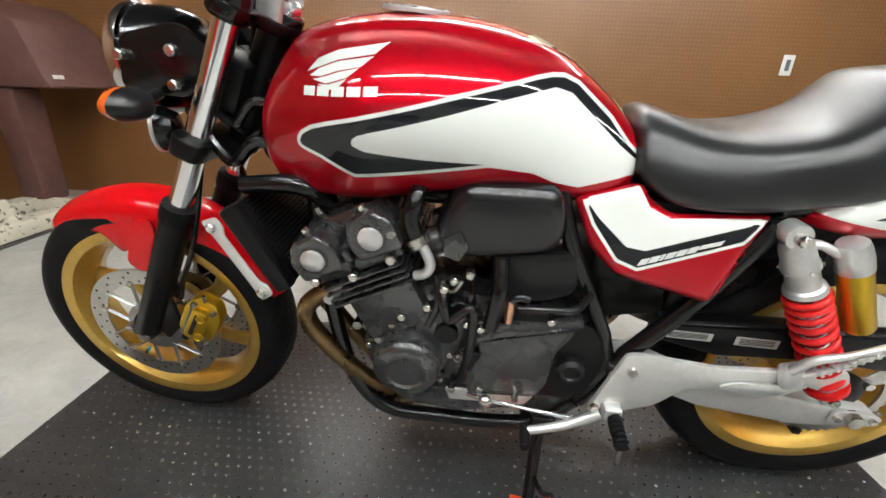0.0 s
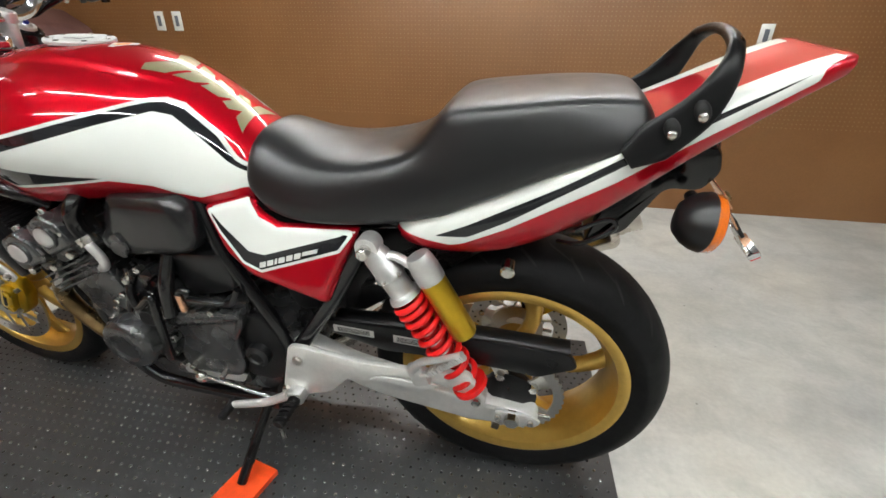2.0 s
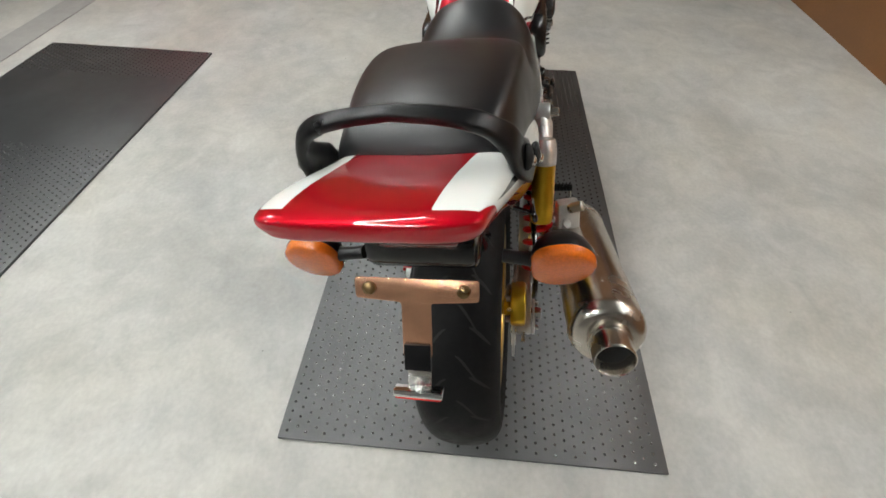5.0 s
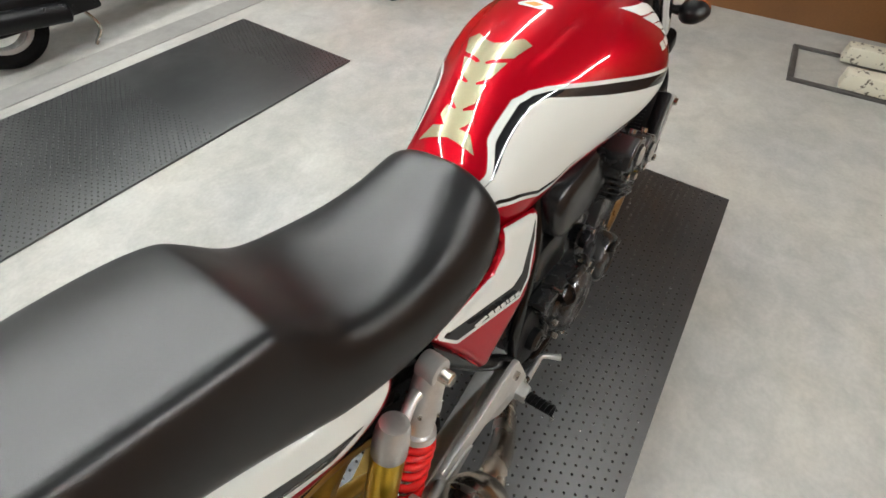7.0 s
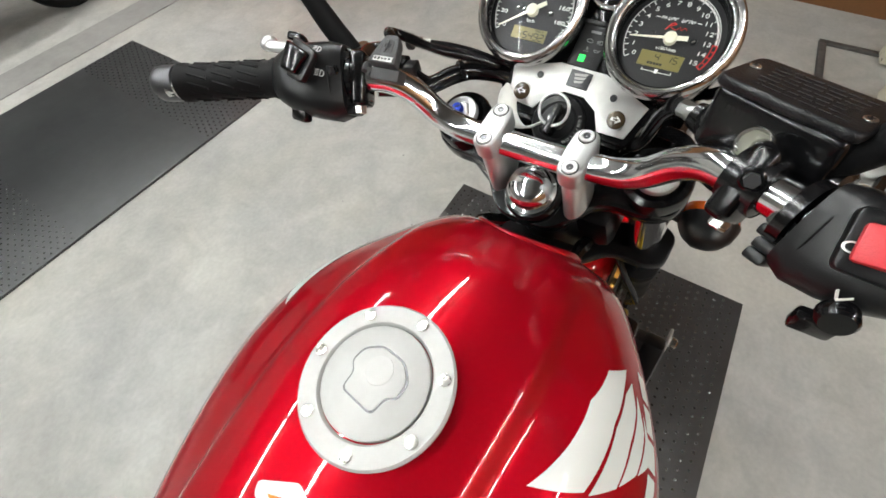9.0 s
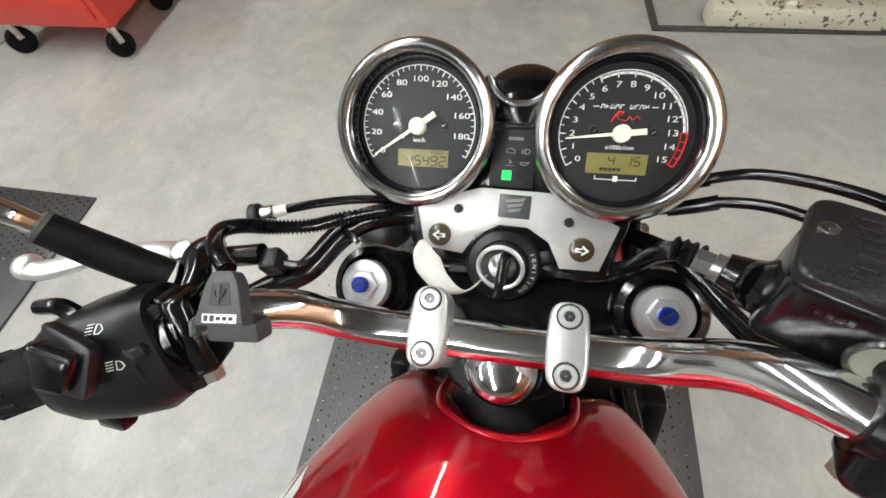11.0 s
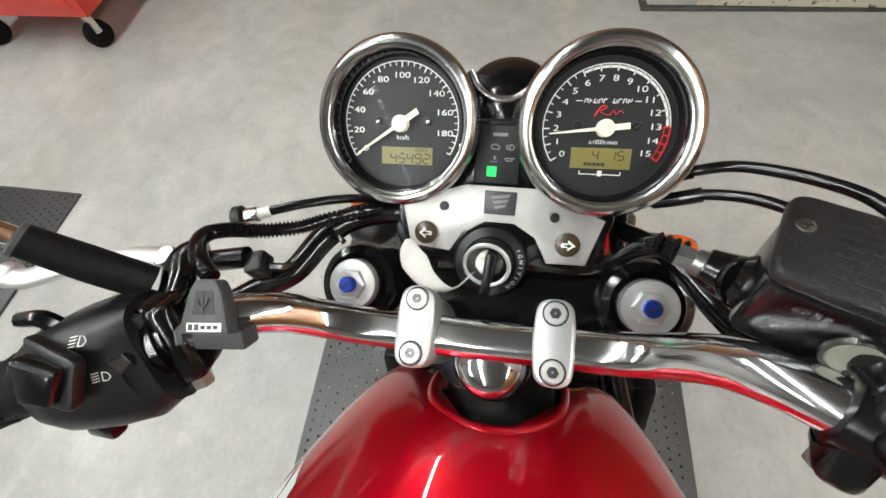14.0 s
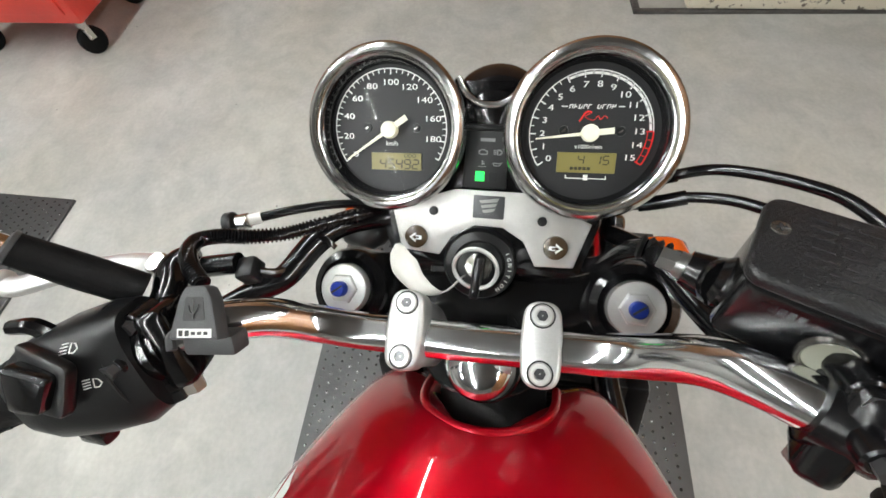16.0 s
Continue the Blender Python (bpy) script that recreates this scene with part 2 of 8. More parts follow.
def pegboard():
    """Brown hardboard with a 25 mm grid of small holes in its upper sheets; x runs along the wall, z up."""
    m = material("brown_pegboard", (0.17, 0.075, 0.026), 0.36)
    nt = m.node_tree
    p = nt.nodes["Principled BSDF"]
    co = nt.nodes.new("ShaderNodeTexCoord")
    sep = nt.nodes.new("ShaderNodeSeparateXYZ")
    nt.links.new(co.outputs["Object"], sep.inputs[0])

    def node(op, a, b=None, c=None):
        n = nt.nodes.new("ShaderNodeMath")
        n.operation = op
        for i, v in enumerate((a, b, c)):
            if v is None:
                continue
            if isinstance(v, (int, float)):
                n.inputs[i].default_value = v
            else:
                nt.links.new(v, n.inputs[i])
        return n.outputs[0]

    def cell(v):
        return node("ABSOLUTE", node("SUBTRACT", node("FRACT", node("MULTIPLY", v, 40.0)), 0.5))

    dx, dz = cell(sep.outputs["X"]), cell(sep.outputs["Z"])
    dist = node("SQRT", node("ADD", node("MULTIPLY", dx, dx), node("MULTIPLY", dz, dz)))
    hole = node("LESS_THAN", dist, 0.13)
    hole = node("MULTIPLY", hole, node("GREATER_THAN", sep.outputs["Z"], 0.55))
    n = nt.nodes.new("ShaderNodeTexNoise")
    n.inputs["Scale"].default_value, n.inputs["Detail"].default_value = 1.1, 6.0
    nt.links.new(co.outputs["Object"], n.inputs["Vector"])
    ramp = nt.nodes.new("ShaderNodeValToRGB")
    ramp.color_ramp.elements[0].position, ramp.color_ramp.elements[0].color = 0.3, (0.150, 0.062, 0.019, 1)
    ramp.color_ramp.elements[1].position, ramp.color_ramp.elements[1].color = 0.7, (0.205, 0.092, 0.032, 1)
    nt.links.new(n.outputs["Fac"], ramp.inputs[0])
    fine = nt.nodes.new("ShaderNodeTexNoise")
    fine.inputs["Scale"].default_value, fine.inputs["Detail"].default_value = 90.0, 3.0
    nt.links.new(co.outputs["Object"], fine.inputs["Vector"])
    fr = nt.nodes.new("ShaderNodeMapRange")
    fr.inputs["To Min"].default_value, fr.inputs["To Max"].default_value = 0.86, 1.14
    nt.links.new(fine.outputs["Fac"], fr.inputs["Value"])
    v = nt.nodes.new("ShaderNodeVectorMath")
    v.operation = "SCALE"
    nt.links.new(ramp.outputs[0], v.inputs[0])
    nt.links.new(fr.outputs[0], v.inputs["Scale"])
    mix = nt.nodes.new("ShaderNodeMix")
    mix.data_type = "RGBA"
    mix.inputs[7].default_value = (0.33, 0.19, 0.09, 1)
    nt.links.new(node("MULTIPLY", hole, 0.55), mix.inputs[0])
    nt.links.new(v.outputs[0], mix.inputs[6])
    nt.links.new(mix.outputs[2], p.inputs["Base Color"])
    b = nt.nodes.new("ShaderNodeBump")
    b.inputs["Strength"].default_value, b.inputs["Distance"].default_value = 0.5, 0.003
    nt.links.new(node("SUBTRACT", 1.0, hole), b.inputs["Height"])
    nt.links.new(b.outputs[0], p.inputs["Normal"])
    return m


def mat_rubber():
    m = material("ribbed_rubber_mat", (0.030, 0.0312, 0.0322), 0.44, 0, 0, 0.16, 25, 0.20, 300, 0.30, 2.2, rough_var=0.06, spec=0.85)
    return m


def chipped_paint():
    m = material("chipped_white_paint", (0.66, 0.62, 0.50), 0.5)
    nt = m.node_tree
    p = nt.nodes["Principled BSDF"]
    co = nt.nodes.new("ShaderNodeTexCoord")
    n = nt.nodes.new("ShaderNodeTexNoise")
    n.inputs["Scale"].default_value, n.inputs["Detail"].default_value = 34.0, 5.0
    nt.links.new(co.outputs["Object"], n.inputs["Vector"])
    ramp = nt.nodes.new("ShaderNodeValToRGB")
    ramp.color_ramp.elements[0].position, ramp.color_ramp.elements[0].color = 0.36, (0.12, 0.10, 0.075, 1)
    ramp.color_ramp.elements[1].position, ramp.color_ramp.elements[1].color = 0.41, (0.66, 0.62, 0.50, 1)
    nt.links.new(n.outputs["Fac"], ramp.inputs[0])
    nt.links.new(ramp.outputs[0], p.inputs["Base Color"])
    b = nt.nodes.new("ShaderNodeBump")
    b.inputs["Strength"].default_value = 0.5
    b.inputs["Distance"].default_value = 0.002
    nt.links.new(ramp.outputs[0], b.inputs["Height"])
    nt.links.new(b.outputs[0], p.inputs["Normal"])
    return m


M["concrete"], M["peg"], M["mat"], M["chipped"] = concrete(), pegboard(), mat_rubber(), chipped_paint()
M["mirror"] = material("mirror_glass", (0.9, 0.9, 0.9), 0.02, 1.0)
M["plastic_grey"] = material("charcoal_plastic", (0.045, 0.046, 0.048), 0.5, 0, 0, 0.08, 120, 0.2, 1200)
M["red_switch"] = material("red_switch", (0.62, 0.03, 0.04), 0.4, 0, 0, 0.05, 90, 0.1, 900)
M["lid"] = material("cast_lid_black", (0.008, 0.008, 0.009), 0.28, 0, 0, 0.15, 150, 0.35, 900, spec=0.4)
M["sight"] = material("sight_glass", (0.42, 0.42, 0.34), 0.15, 0.2, 0.6)
M["badge"] = material("badge_grey", (0.075, 0.078, 0.082), 0.35, 0.4)
M["lamp_brown"] = material("arrow_lamp", (0.055, 0.035, 0.018), 0.25, 0, 0.4)
M["airbox"] = material("air_box_black", (0.008, 0.008, 0.009), 0.24, 0, 0, 0.08, 60, 0.05, 400, spec=0.6)
M["tail_lens"] = material("tail_lens", (0.10, 0.004, 0.006), 0.15, 0, 0.7)
M["end_dark"] = material("dark_steel", (0.10, 0.10, 0.105), 0.30, 0.8, 0.0, 0.05, 60)
M["stud"] = material("mat_studs", (0.019, 0.0195, 0.020), 0.22, 0, 0, 0.1, 60, spec=0.8)
M["bezel"] = material("bezel_chrome", (0.66, 0.66, 0.65), 0.20, 1.0, 0.0, 0.03, 90, rough_var=0.05, stain_size=12)
M["satin"] = material("satin_silver", (0.50, 0.50, 0.485), 0.50, 0.20, 0.0, 0.03, 200, 0.06, 900, 0.05, 14, rough_var=0.04)
M["amber_dark"] = material("amber_lens_unlit", (0.62, 0.13, 0.008), 0.2, 0.0, 0.4, 0.15, 300, 0.4, 500)
M["sticker_orange"] = material("sticker_print", (0.80, 0.26, 0.02), 0.4, 0.0, 0.3, 0.35, 160)
M["plaster"] = material("grey_plaster", (0.30, 0.295, 0.28), 0.8, 0, 0, 0.04, 30, 0.1, 200, 0.06, 1.5)

# ---- mesh tools ----
def finish(name, bm, mat, parent=None, label="", smooth=True, angle=40.0):
    bmesh.ops.recalc_face_normals(bm, faces=bm.faces[:])
    me = bpy.data.meshes.new(name)
    bm.to_mesh(me)
    bm.free()
    for m in mat if isinstance(mat, (list, tuple)) else [mat]:
        me.materials.append(m)
    if smooth:
        me.shade_smooth()
        me.set_sharp_from_angle(angle=radians(angle))
    ob = new(name, me)
    if parent:
        ob.parent = parent
    if label:
        ob["label"] = label
    return ob


def part(name, bm, mat, parent, label="", smooth=True, angle=40.0):
    return finish(name, bm, mat, parent, label, smooth, angle)


def thing(name, m=None, label="", category="", group="", kind=""):
    ob = new(name)
    ob.empty_display_size = 0.1
    if m is not None:
        ob.matrix_world = m
    return tagged(ob, label, category, group, kind)


def spline(points, n=6):
    """Catmull-Rom through the points, n steps a span."""
    pts = [Vector(p) for p in points]
    pts = [2 * pts[0] - pts[1], *pts, 2 * pts[-1] - pts[-2]]
    out = []
    for i in range(1, len(pts) - 2):
        p0, p1, p2, p3 = pts[i - 1 : i + 3]
        for k in range(n):
            t = k / n
            out.append(0.5 * (2 * p1 + (p2 - p0) * t + (2 * p0 - 5 * p1 + 4 * p2 - p3) * t**2 + (3 * p1 - p0 - 3 * p2 + p3) * t**3))
    out.append(pts[-2])
    return out


def grid_faces(bm, rings, close_ring=True, cap=True):
    verts = [[bm.verts.new(p) for p in ring] for ring in rings]
    n = len(verts[0])
    for a, b in zip(verts, verts[1:]):
        for i in range(n if close_ring else n - 1):
            bm.faces.new((a[i], a[(i + 1) % n], b[(i + 1) % n], b[i]))
    if cap and close_ring:
        bm.faces.new(verts[0][::-1])
        bm.faces.new(verts[-1])
    return verts


def tube(points, radius, seg=12, smooth=6, bm=None, flat=1.0):
    """A round (or flattened) bar along a smooth line; radius may be one number or one a point."""
    bm = bm or bmesh.new()
    pts = spline(points, smooth) if smooth > 1 and len(points) > 2 else [Vector(p) for p in points]
    many = isinstance(radius, (list, tuple))
    radii = [float(r) for r in np.interp(np.linspace(0, 1, len(pts)), np.linspace(0, 1, len(radius)), radius)] if many else [radius] * len(pts)
    ahead = (pts[1] - pts[0]).normalized()
    side = ahead.cross(Vector((0, 0, 1)))
    if side.length < 0.1:
        side = ahead.cross(Vector((0, 1, 0)))
    side.normalize()
    rings = []
    for i, p in enumerate(pts):
        d = (pts[min(i + 1, len(pts) - 1)] - pts[max(i - 1, 0)]).normalized()
        side = (side - side.dot(d) * d).normalized()
        up = d.cross(side)
        rings.append([p + radii[i] * (math.cos(a) * side + flat * math.sin(a) * up) for a in (2 * math.pi * k / seg for k in range(seg))])
    grid_faces(bm, rings)
    return bm


def frame_of(axis, origin=(0, 0, 0), up=(0, 0, 1)):
    """A pose whose z is the axis and whose y leans towards up."""
    z = Vector(axis).normalized()
    y = Vector(up)
    y = y - y.dot(z) * z
    if y.length < 1e-3:
        y = Vector((1, 0, 0)) - z.x * z
    y.normalize()
    x = y.cross(z)
    return Matrix.Translation(origin) @ Matrix((x, y, z)).transposed().to_4x4()


def lathe(profile, m=None, seg=48, bm=None, cap=True, sweep=2 * math.pi):
    """Turns (radius, height) pairs round the z axis of the pose m."""
    bm = bm or bmesh.new()
    m = m or Matrix()
    rings = []
    for r, h in profile:
        rings.append([m @ Vector((max(r, 1e-5) * math.cos(a), max(r, 1e-5) * math.sin(a), h)) for a in (2 * math.pi * k / seg for k in range(seg))])
    grid_faces(bm, rings, cap=cap)
    return bm


def rod(a, b, r, seg=12, bm=None, bevel=0.0):
    a, b = Vector(a), Vector(b)
    h = (b - a).length
    e = min(bevel, r * 0.5, h * 0.4)
    prof = [(r, 0), (r, h)] if not e else [(r - e, 0), (r, e), (r, h - e), (r - e, h)]
    return lathe(prof, frame_of(b - a, a), seg, bm)


def ball(centre, radii, m=None, seg=20, bm=None):
    bm = bm or bmesh.new()
    made = bmesh.ops.create_uvsphere(bm, u_segments=seg, v_segments=seg // 2 + 2, radius=1.0)
    t = Matrix.Translation(centre) @ (m or Matrix()) @ Matrix.Diagonal((*radii, 1))
    bmesh.ops.transform(bm, matrix=t, verts=made["verts"])
    return bm


def box(size, m=None, bevel=0.0, bm=None, seg=2):
    bm = bm or bmesh.new()
    made = bmesh.ops.create_cube(bm, size=1.0)["verts"]
    bmesh.ops.transform(bm, matrix=(m or Matrix()) @ Matrix.Diagonal((*size, 1)), verts=made)
    if bevel:
        edges = list({e for v in made for e in v.link_edges})
        bmesh.ops.bevel(bm, geom=edges, offset=bevel, segments=seg, profile=0.5, affect="EDGES")
    return bm


def slab(outline, depth, m=None, bevel=0.0, bm=None, seg=2):
    """A plate: the outline (x, y) raised by depth along z, with rounded rims, laid by the pose m."""
    bm = bm or bmesh.new()
    m = m or Matrix()
    low = [bm.verts.new((x, y, 0)) for x, y in outline]
    face = bm.faces.new(low)
    top = [v for v in bmesh.ops.extrude_face_region(bm, geom=[face])["geom"] if isinstance(v, bmesh.types.BMVert)]
    bmesh.ops.translate(bm, vec=(0, 0, depth), verts=top)
    verts = low + top
    if bevel:
        edges = [e for e in {e for v in verts for e in v.link_edges} if abs(e.verts[0].co.z - e.verts[1].co.z) < 1e-9]
        made = bmesh.ops.bevel(bm, geom=edges, offset=bevel, segments=seg, profile=0.5, affect="EDGES")
        verts = list({v for v in verts if v.is_valid} | set(made["verts"]))
    bmesh.ops.transform(bm, matrix=m, verts=verts)
    return bm


def rounded(outline, r, n=5):
    """The outline with its corners rounded by r."""
    out = []
    pts = [Vector(p) for p in outline]
    for i, p in enumerate(pts):
        a, b = pts[i - 1] - p, pts[(i + 1) % len(pts)] - p
        q = min(r, a.length * 0.45, b.length * 0.45)
        s, e = p + a.normalized() * q, p + b.normalized() * q
        for k in range(n + 1):
            t = k / n
            out.append(tuple((1 - t) ** 2 * s + 2 * t * (1 - t) * p + t**2 * e))
    return out


def side_pose(y):
    """Lays an outline given as (x, z) of the machine upright at that y; its depth then runs towards -y."""
    return Matrix(((1, 0, 0, 0), (0, 0, -1, y), (0, 1, 0, 0), (0, 0, 0, 1)))


def signed(points, x, z):
    """Distance of (x, z) to a closed outline, positive inside."""
    a = np.array(points)
    b = np.roll(a, -1, axis=0)
    p = np.stack([x, z], -1)[:, None]
    ab = b - a
    t = np.clip(((p - a) * ab).sum(-1) / ((ab**2).sum(-1) + 1e-12), 0, 1)
    near = np.sqrt((((p - a) - t[..., None] * ab) ** 2).sum(-1)).min(1)
    cross = (a[:, 1] > p[..., 1]) != (b[:, 1] > p[..., 1])
    at = a[:, 0] + (p[..., 1] - a[:, 1]) / (b[:, 1] - a[:, 1] + 1e-12) * ab[:, 0]
    inside = (cross & (p[..., 0] < at)).sum(1) % 2 == 1
    return np.where(inside, near, -near)


def store(ob, name, values):
    ob.data.attributes.new(name, "FLOAT", "POINT").data.foreach_set("value", np.asarray(values, np.float32))


def lettering(text, size, m, mat, parent, name="marking", depth=0.0003, width=1.0):
    """Raised letters in the built-in face, as one mesh, centred on the pose m."""
    cu = bpy.data.curves.new("letters", "FONT")
    cu.body, cu.size, cu.extrude, cu.align_x, cu.align_y = text, size, depth, "CENTER", "CENTER"
    cu.resolution_u = 3
    ob = bpy.data.objects.new("letters", cu)
    me = bpy.data.meshes.new_from_object(ob)
    bpy.data.objects.remove(ob)
    me.transform(m @ Matrix.Diagonal((width, 1, 1, 1)))
    me.materials.append(mat)
    o = new(name, me)
    o.parent = parent
    return o

# ---- the workshop: floor, walls, ceiling ----
TURN = 3.0
ROOM = pose(-3.887, 1.959, 0, 0, 0, TURN)  # corner of the two brown walls; x runs along the long wall, y into it
LONG, DEEP, HIGH = 8.8, 7.4, 2.75


def in_room(x, y, z, rz=0):
    return ROOM @ pose(x, y, z, 0, 0, rz)


bm = box((LONG + 0.4, DEEP + 0.4, 0.2), Matrix.Translation((LONG / 2, -DEEP / 2, -0.1)))
floor = tagged(finish("floor", bm, M["concrete"], smooth=False), "pale worn polished concrete floor with dirt specks", "floor", kind="structure")
floor.matrix_world = ROOM
# wall_back and wall_far are unseen, added in a grey that keeps reflections dark
WALLS = (("wall_long", (LONG + 0.4, 0.15), (LONG / 2, 0.075), "peg"), ("wall_end", (0.15, DEEP), (-0.075, -DEEP / 2), "peg"),
         ("wall_back", (LONG + 0.4, 0.15), (LONG / 2, -DEEP - 0.075), "plaster"), ("wall_far", (0.15, DEEP), (LONG + 0.075, -DEEP / 2), "plaster"))
for name, (sx, sy), (x, y), mat in WALLS:
    ob = finish(name, box((sx, sy, HIGH), Matrix.Translation((0, 0, HIGH / 2))), M[mat], smooth=False)
    ob.matrix_world = in_room(x, y, 0) @ (pose(0, 0, 0) if sx > sy else pose(0, 0, 0))
    tagged(ob, "brown perforated hardboard wall" if mat == "peg" else "plain grey wall out of view, added to close the room", "wall", kind="structure")
ob = finish("ceiling", box((LONG + 0.4, DEEP + 0.4, 0.12), Matrix.Translation((LONG / 2, -DEEP / 2, HIGH + 0.06))), M["ceiling"], smooth=False)
ob.matrix_world = ROOM
tagged(ob, "plain dark grey workshop ceiling", "ceiling", kind="structure")


def batten(x, y, length=1.2):
    """A ceiling-mounted LED batten: housing, glowing tube, end caps."""
    t = thing("ceiling_light", in_room(x, y, HIGH), "slim white LED batten lamp on the ceiling, lit", "ceiling lamp", "rows of battens")
    part("housing", box((length, 0.07, 0.035), Matrix.Translation((0, 0, -0.0185)), 0.006), M["outlet"], t)
    part("tube", rod((-length / 2 + 0.02, 0, -0.055), (length / 2 - 0.02, 0, -0.055), 0.016, 12), M["lamp"], t, "glowing white tube")
    for s in (-1, 1):
        part("end_cap", box((0.018, 0.045, 0.045), Matrix.Translation((s * (length / 2 - 0.009), 0, -0.057)), 0.004), M["outlet"], t)
    return t


for row, run in ((-0.45, (2.25, 3.47, 4.69)), (-3.35, (1.40, 2.62, 3.84, 5.06, 6.28)), (-4.90, (1.60, 2.82, 4.04, 5.26))):
    for x in run:
        batten(x, row)

# ---- rubber mats ----
def rubber_mat(name, corner, turn, length, width, label, studs):
    """A rubber mat with bevelled rims and rows of low studs; corner is its rear left one, length runs towards -x."""
    t = thing(name, pose(*corner, 0, 0, 0, turn), label, "rubber mat")
    part("sheet", box((length, width, 0.010), Matrix.Translation((-length / 2, width / 2, 0.0055)), 0.002), M["mat"], t)
    bump = [(0.0038, 0.0), (0.0034, 0.0010), (0.0020, 0.0014)]
    step = 0.025
    verts, polys = [], []
    for i in range(int(length / step)):
        for j in range(int(width / step)):
            x, y = -0.02 - i * step - (step / 2 if j % 2 else 0), 0.02 + j * step
            if x < -length + 0.01 or y > width - 0.01 or not studs(x, y):
                continue
            b = len(verts)
            for r, h in bump:
                verts += [(x + r * math.cos(a), y + r * math.sin(a), 0.0105 + h) for a in (math.pi * k / 4 for k in range(8))]
            for k in range(8):
                for q in (0, 8):
                    polys.append((b + q + k, b + q + (k + 1) % 8, b + q + 8 + (k + 1) % 8, b + q + 8 + k))
            polys.append(tuple(range(b + 16, b + 24)))
    mesh = bpy.data.meshes.new("studs")
    mesh.from_pydata(verts, [], polys)
    mesh.materials.append(M["stud"])
    mesh.shade_smooth()
    ob = new("studs", mesh)
    ob.parent = t
    ob["kind"] = "stuff"
    return t


rubber_mat("rubber_mat", (0.300, -0.502), 3.0, 2.0, 1.0, "worn black studded rubber mat under the motorcycle", lambda x, y: True)
rubber_mat("rubber_mat", (0.404, -2.565), 1.8, 2.0, 0.965, "black studded rubber mat with scuffs lying empty on concrete", lambda x, y: x > -1.1 or x < -1.7)

# a darker painted strip on the floor beyond the empty mat
ob = finish("floor_stripe", box((6.2, 0.20, 0.004), Matrix.Translation((0, 0, 0.003))), material("grey_floor_paint", (0.30, 0.29, 0.275), 0.5, 0, 0, 0.08, 20, 0, 100, 0.15, 2), smooth=False)
ob.matrix_world = pose(-0.42, -2.805, 0, 0, 0, 3.0)
tagged(ob, "dull grey painted stripe across the concrete floor", "floor stripe", kind="structure")


# ---- wall outlets ----
def outlet(x, z, wide=0.07):
    t = thing("wall_outlet", in_room(x, -0.0005, z), "pale wall outlet plate with a dark socket", "outlet", "outlets on the long wall")
    part("plate", box((wide, 0.007, 0.12), Matrix.Translation((0, -0.004, 0)), 0.002), M["outlet"], t)
    part("socket", box((0.026, 0.004, 0.066), Matrix.Translation((0, -0.0085, 0)), 0.001), M["outlet_dark"], t)


for x, z in ((5.095, 1.065), (1.17, 1.13), (1.31, 1.13)):
    outlet(x, z)

# ---- iron frame let into the floor, and the machine that stands on it ----
f = thing("floor_frame", pose(-2.955, 0.398, 0.0, 0, 0, 5.2), "rusty flat iron frame lying on the concrete", "iron frame")
for x0, x1, y0, y1 in ((-0.03, 0.0, 0, 1.29), (-0.487, -0.457, 0, 1.29), (-0.457, -0.03, 0, 0.03), (-0.457, -0.03, 1.26, 1.29)):
    part("bar", box((x1 - x0, y1 - y0, 0.014), Matrix.Translation(((x0 + x1) / 2, (y0 + y1) / 2, 0.008)), 0.002), M["frame_iron"], f)
s = thing("machine_stand", pose(-3.10, 1.12, 0.0, 0, 0, TURN + 1), "maroon workshop machine on a chipped white base with a chrome pole", "machine")
part("base_beam", box((0.11, 1.0, 0.085), Matrix.Translation((0.02, 0, 0.0585)), 0.012), M["chipped"], s, "white paint chipped to bare metal")
part("base_beam", box((0.11, 1.0, 0.085), Matrix.Translation((-0.33, 0, 0.0585)), 0.012), M["chipped"], s, "white paint chipped to bare metal")
part("foot_block", box((0.12, 0.11, 0.12), Matrix.Translation((-0.01, -0.22, 0.16)), 0.012), M["chipped"], s)
part("foot_collar", lathe([(0.05, 0), (0.05, 0.02), (0.034, 0.03), (0.034, 0.07), (0.03, 0.075)], Matrix.Translation((0.02, -0.17, 0.10)), 20), M["chipped"], s)
part("pole", tube([(0.02, -0.17, 0.15), (-0.08, -0.17, 0.34), (-0.30, -0.14, 0.78)], 0.019, 14), M["chrome"], s, "chrome pole")
part("cross_member", box((0.24, 0.12, 0.06), Matrix.Translation((-0.155, 0.30, 0.06)), 0.008), M["chipped"], s)
part("column", box((0.14, 0.18, 0.66), Matrix.Translation((-0.30, 0.38, 0.40)), 0.012), M["maroon"], s)
hood = [(-0.42, 0.74), (0.02, 0.74), (-0.02, 0.80), (-0.10, 1.08), (-0.30, 1.20), (-0.42, 1.20)]
part("cabinet", slab(rounded(hood, 0.03), 0.55, side_pose(0.83), 0.008), M["maroon"], s)
part("label_plate", box((0.003, 0.07, 0.022), pose(-0.005, 0.36, 0.80, 0, -12, 0), 0.001), M["tag_white"], s, "small pale nameplate")

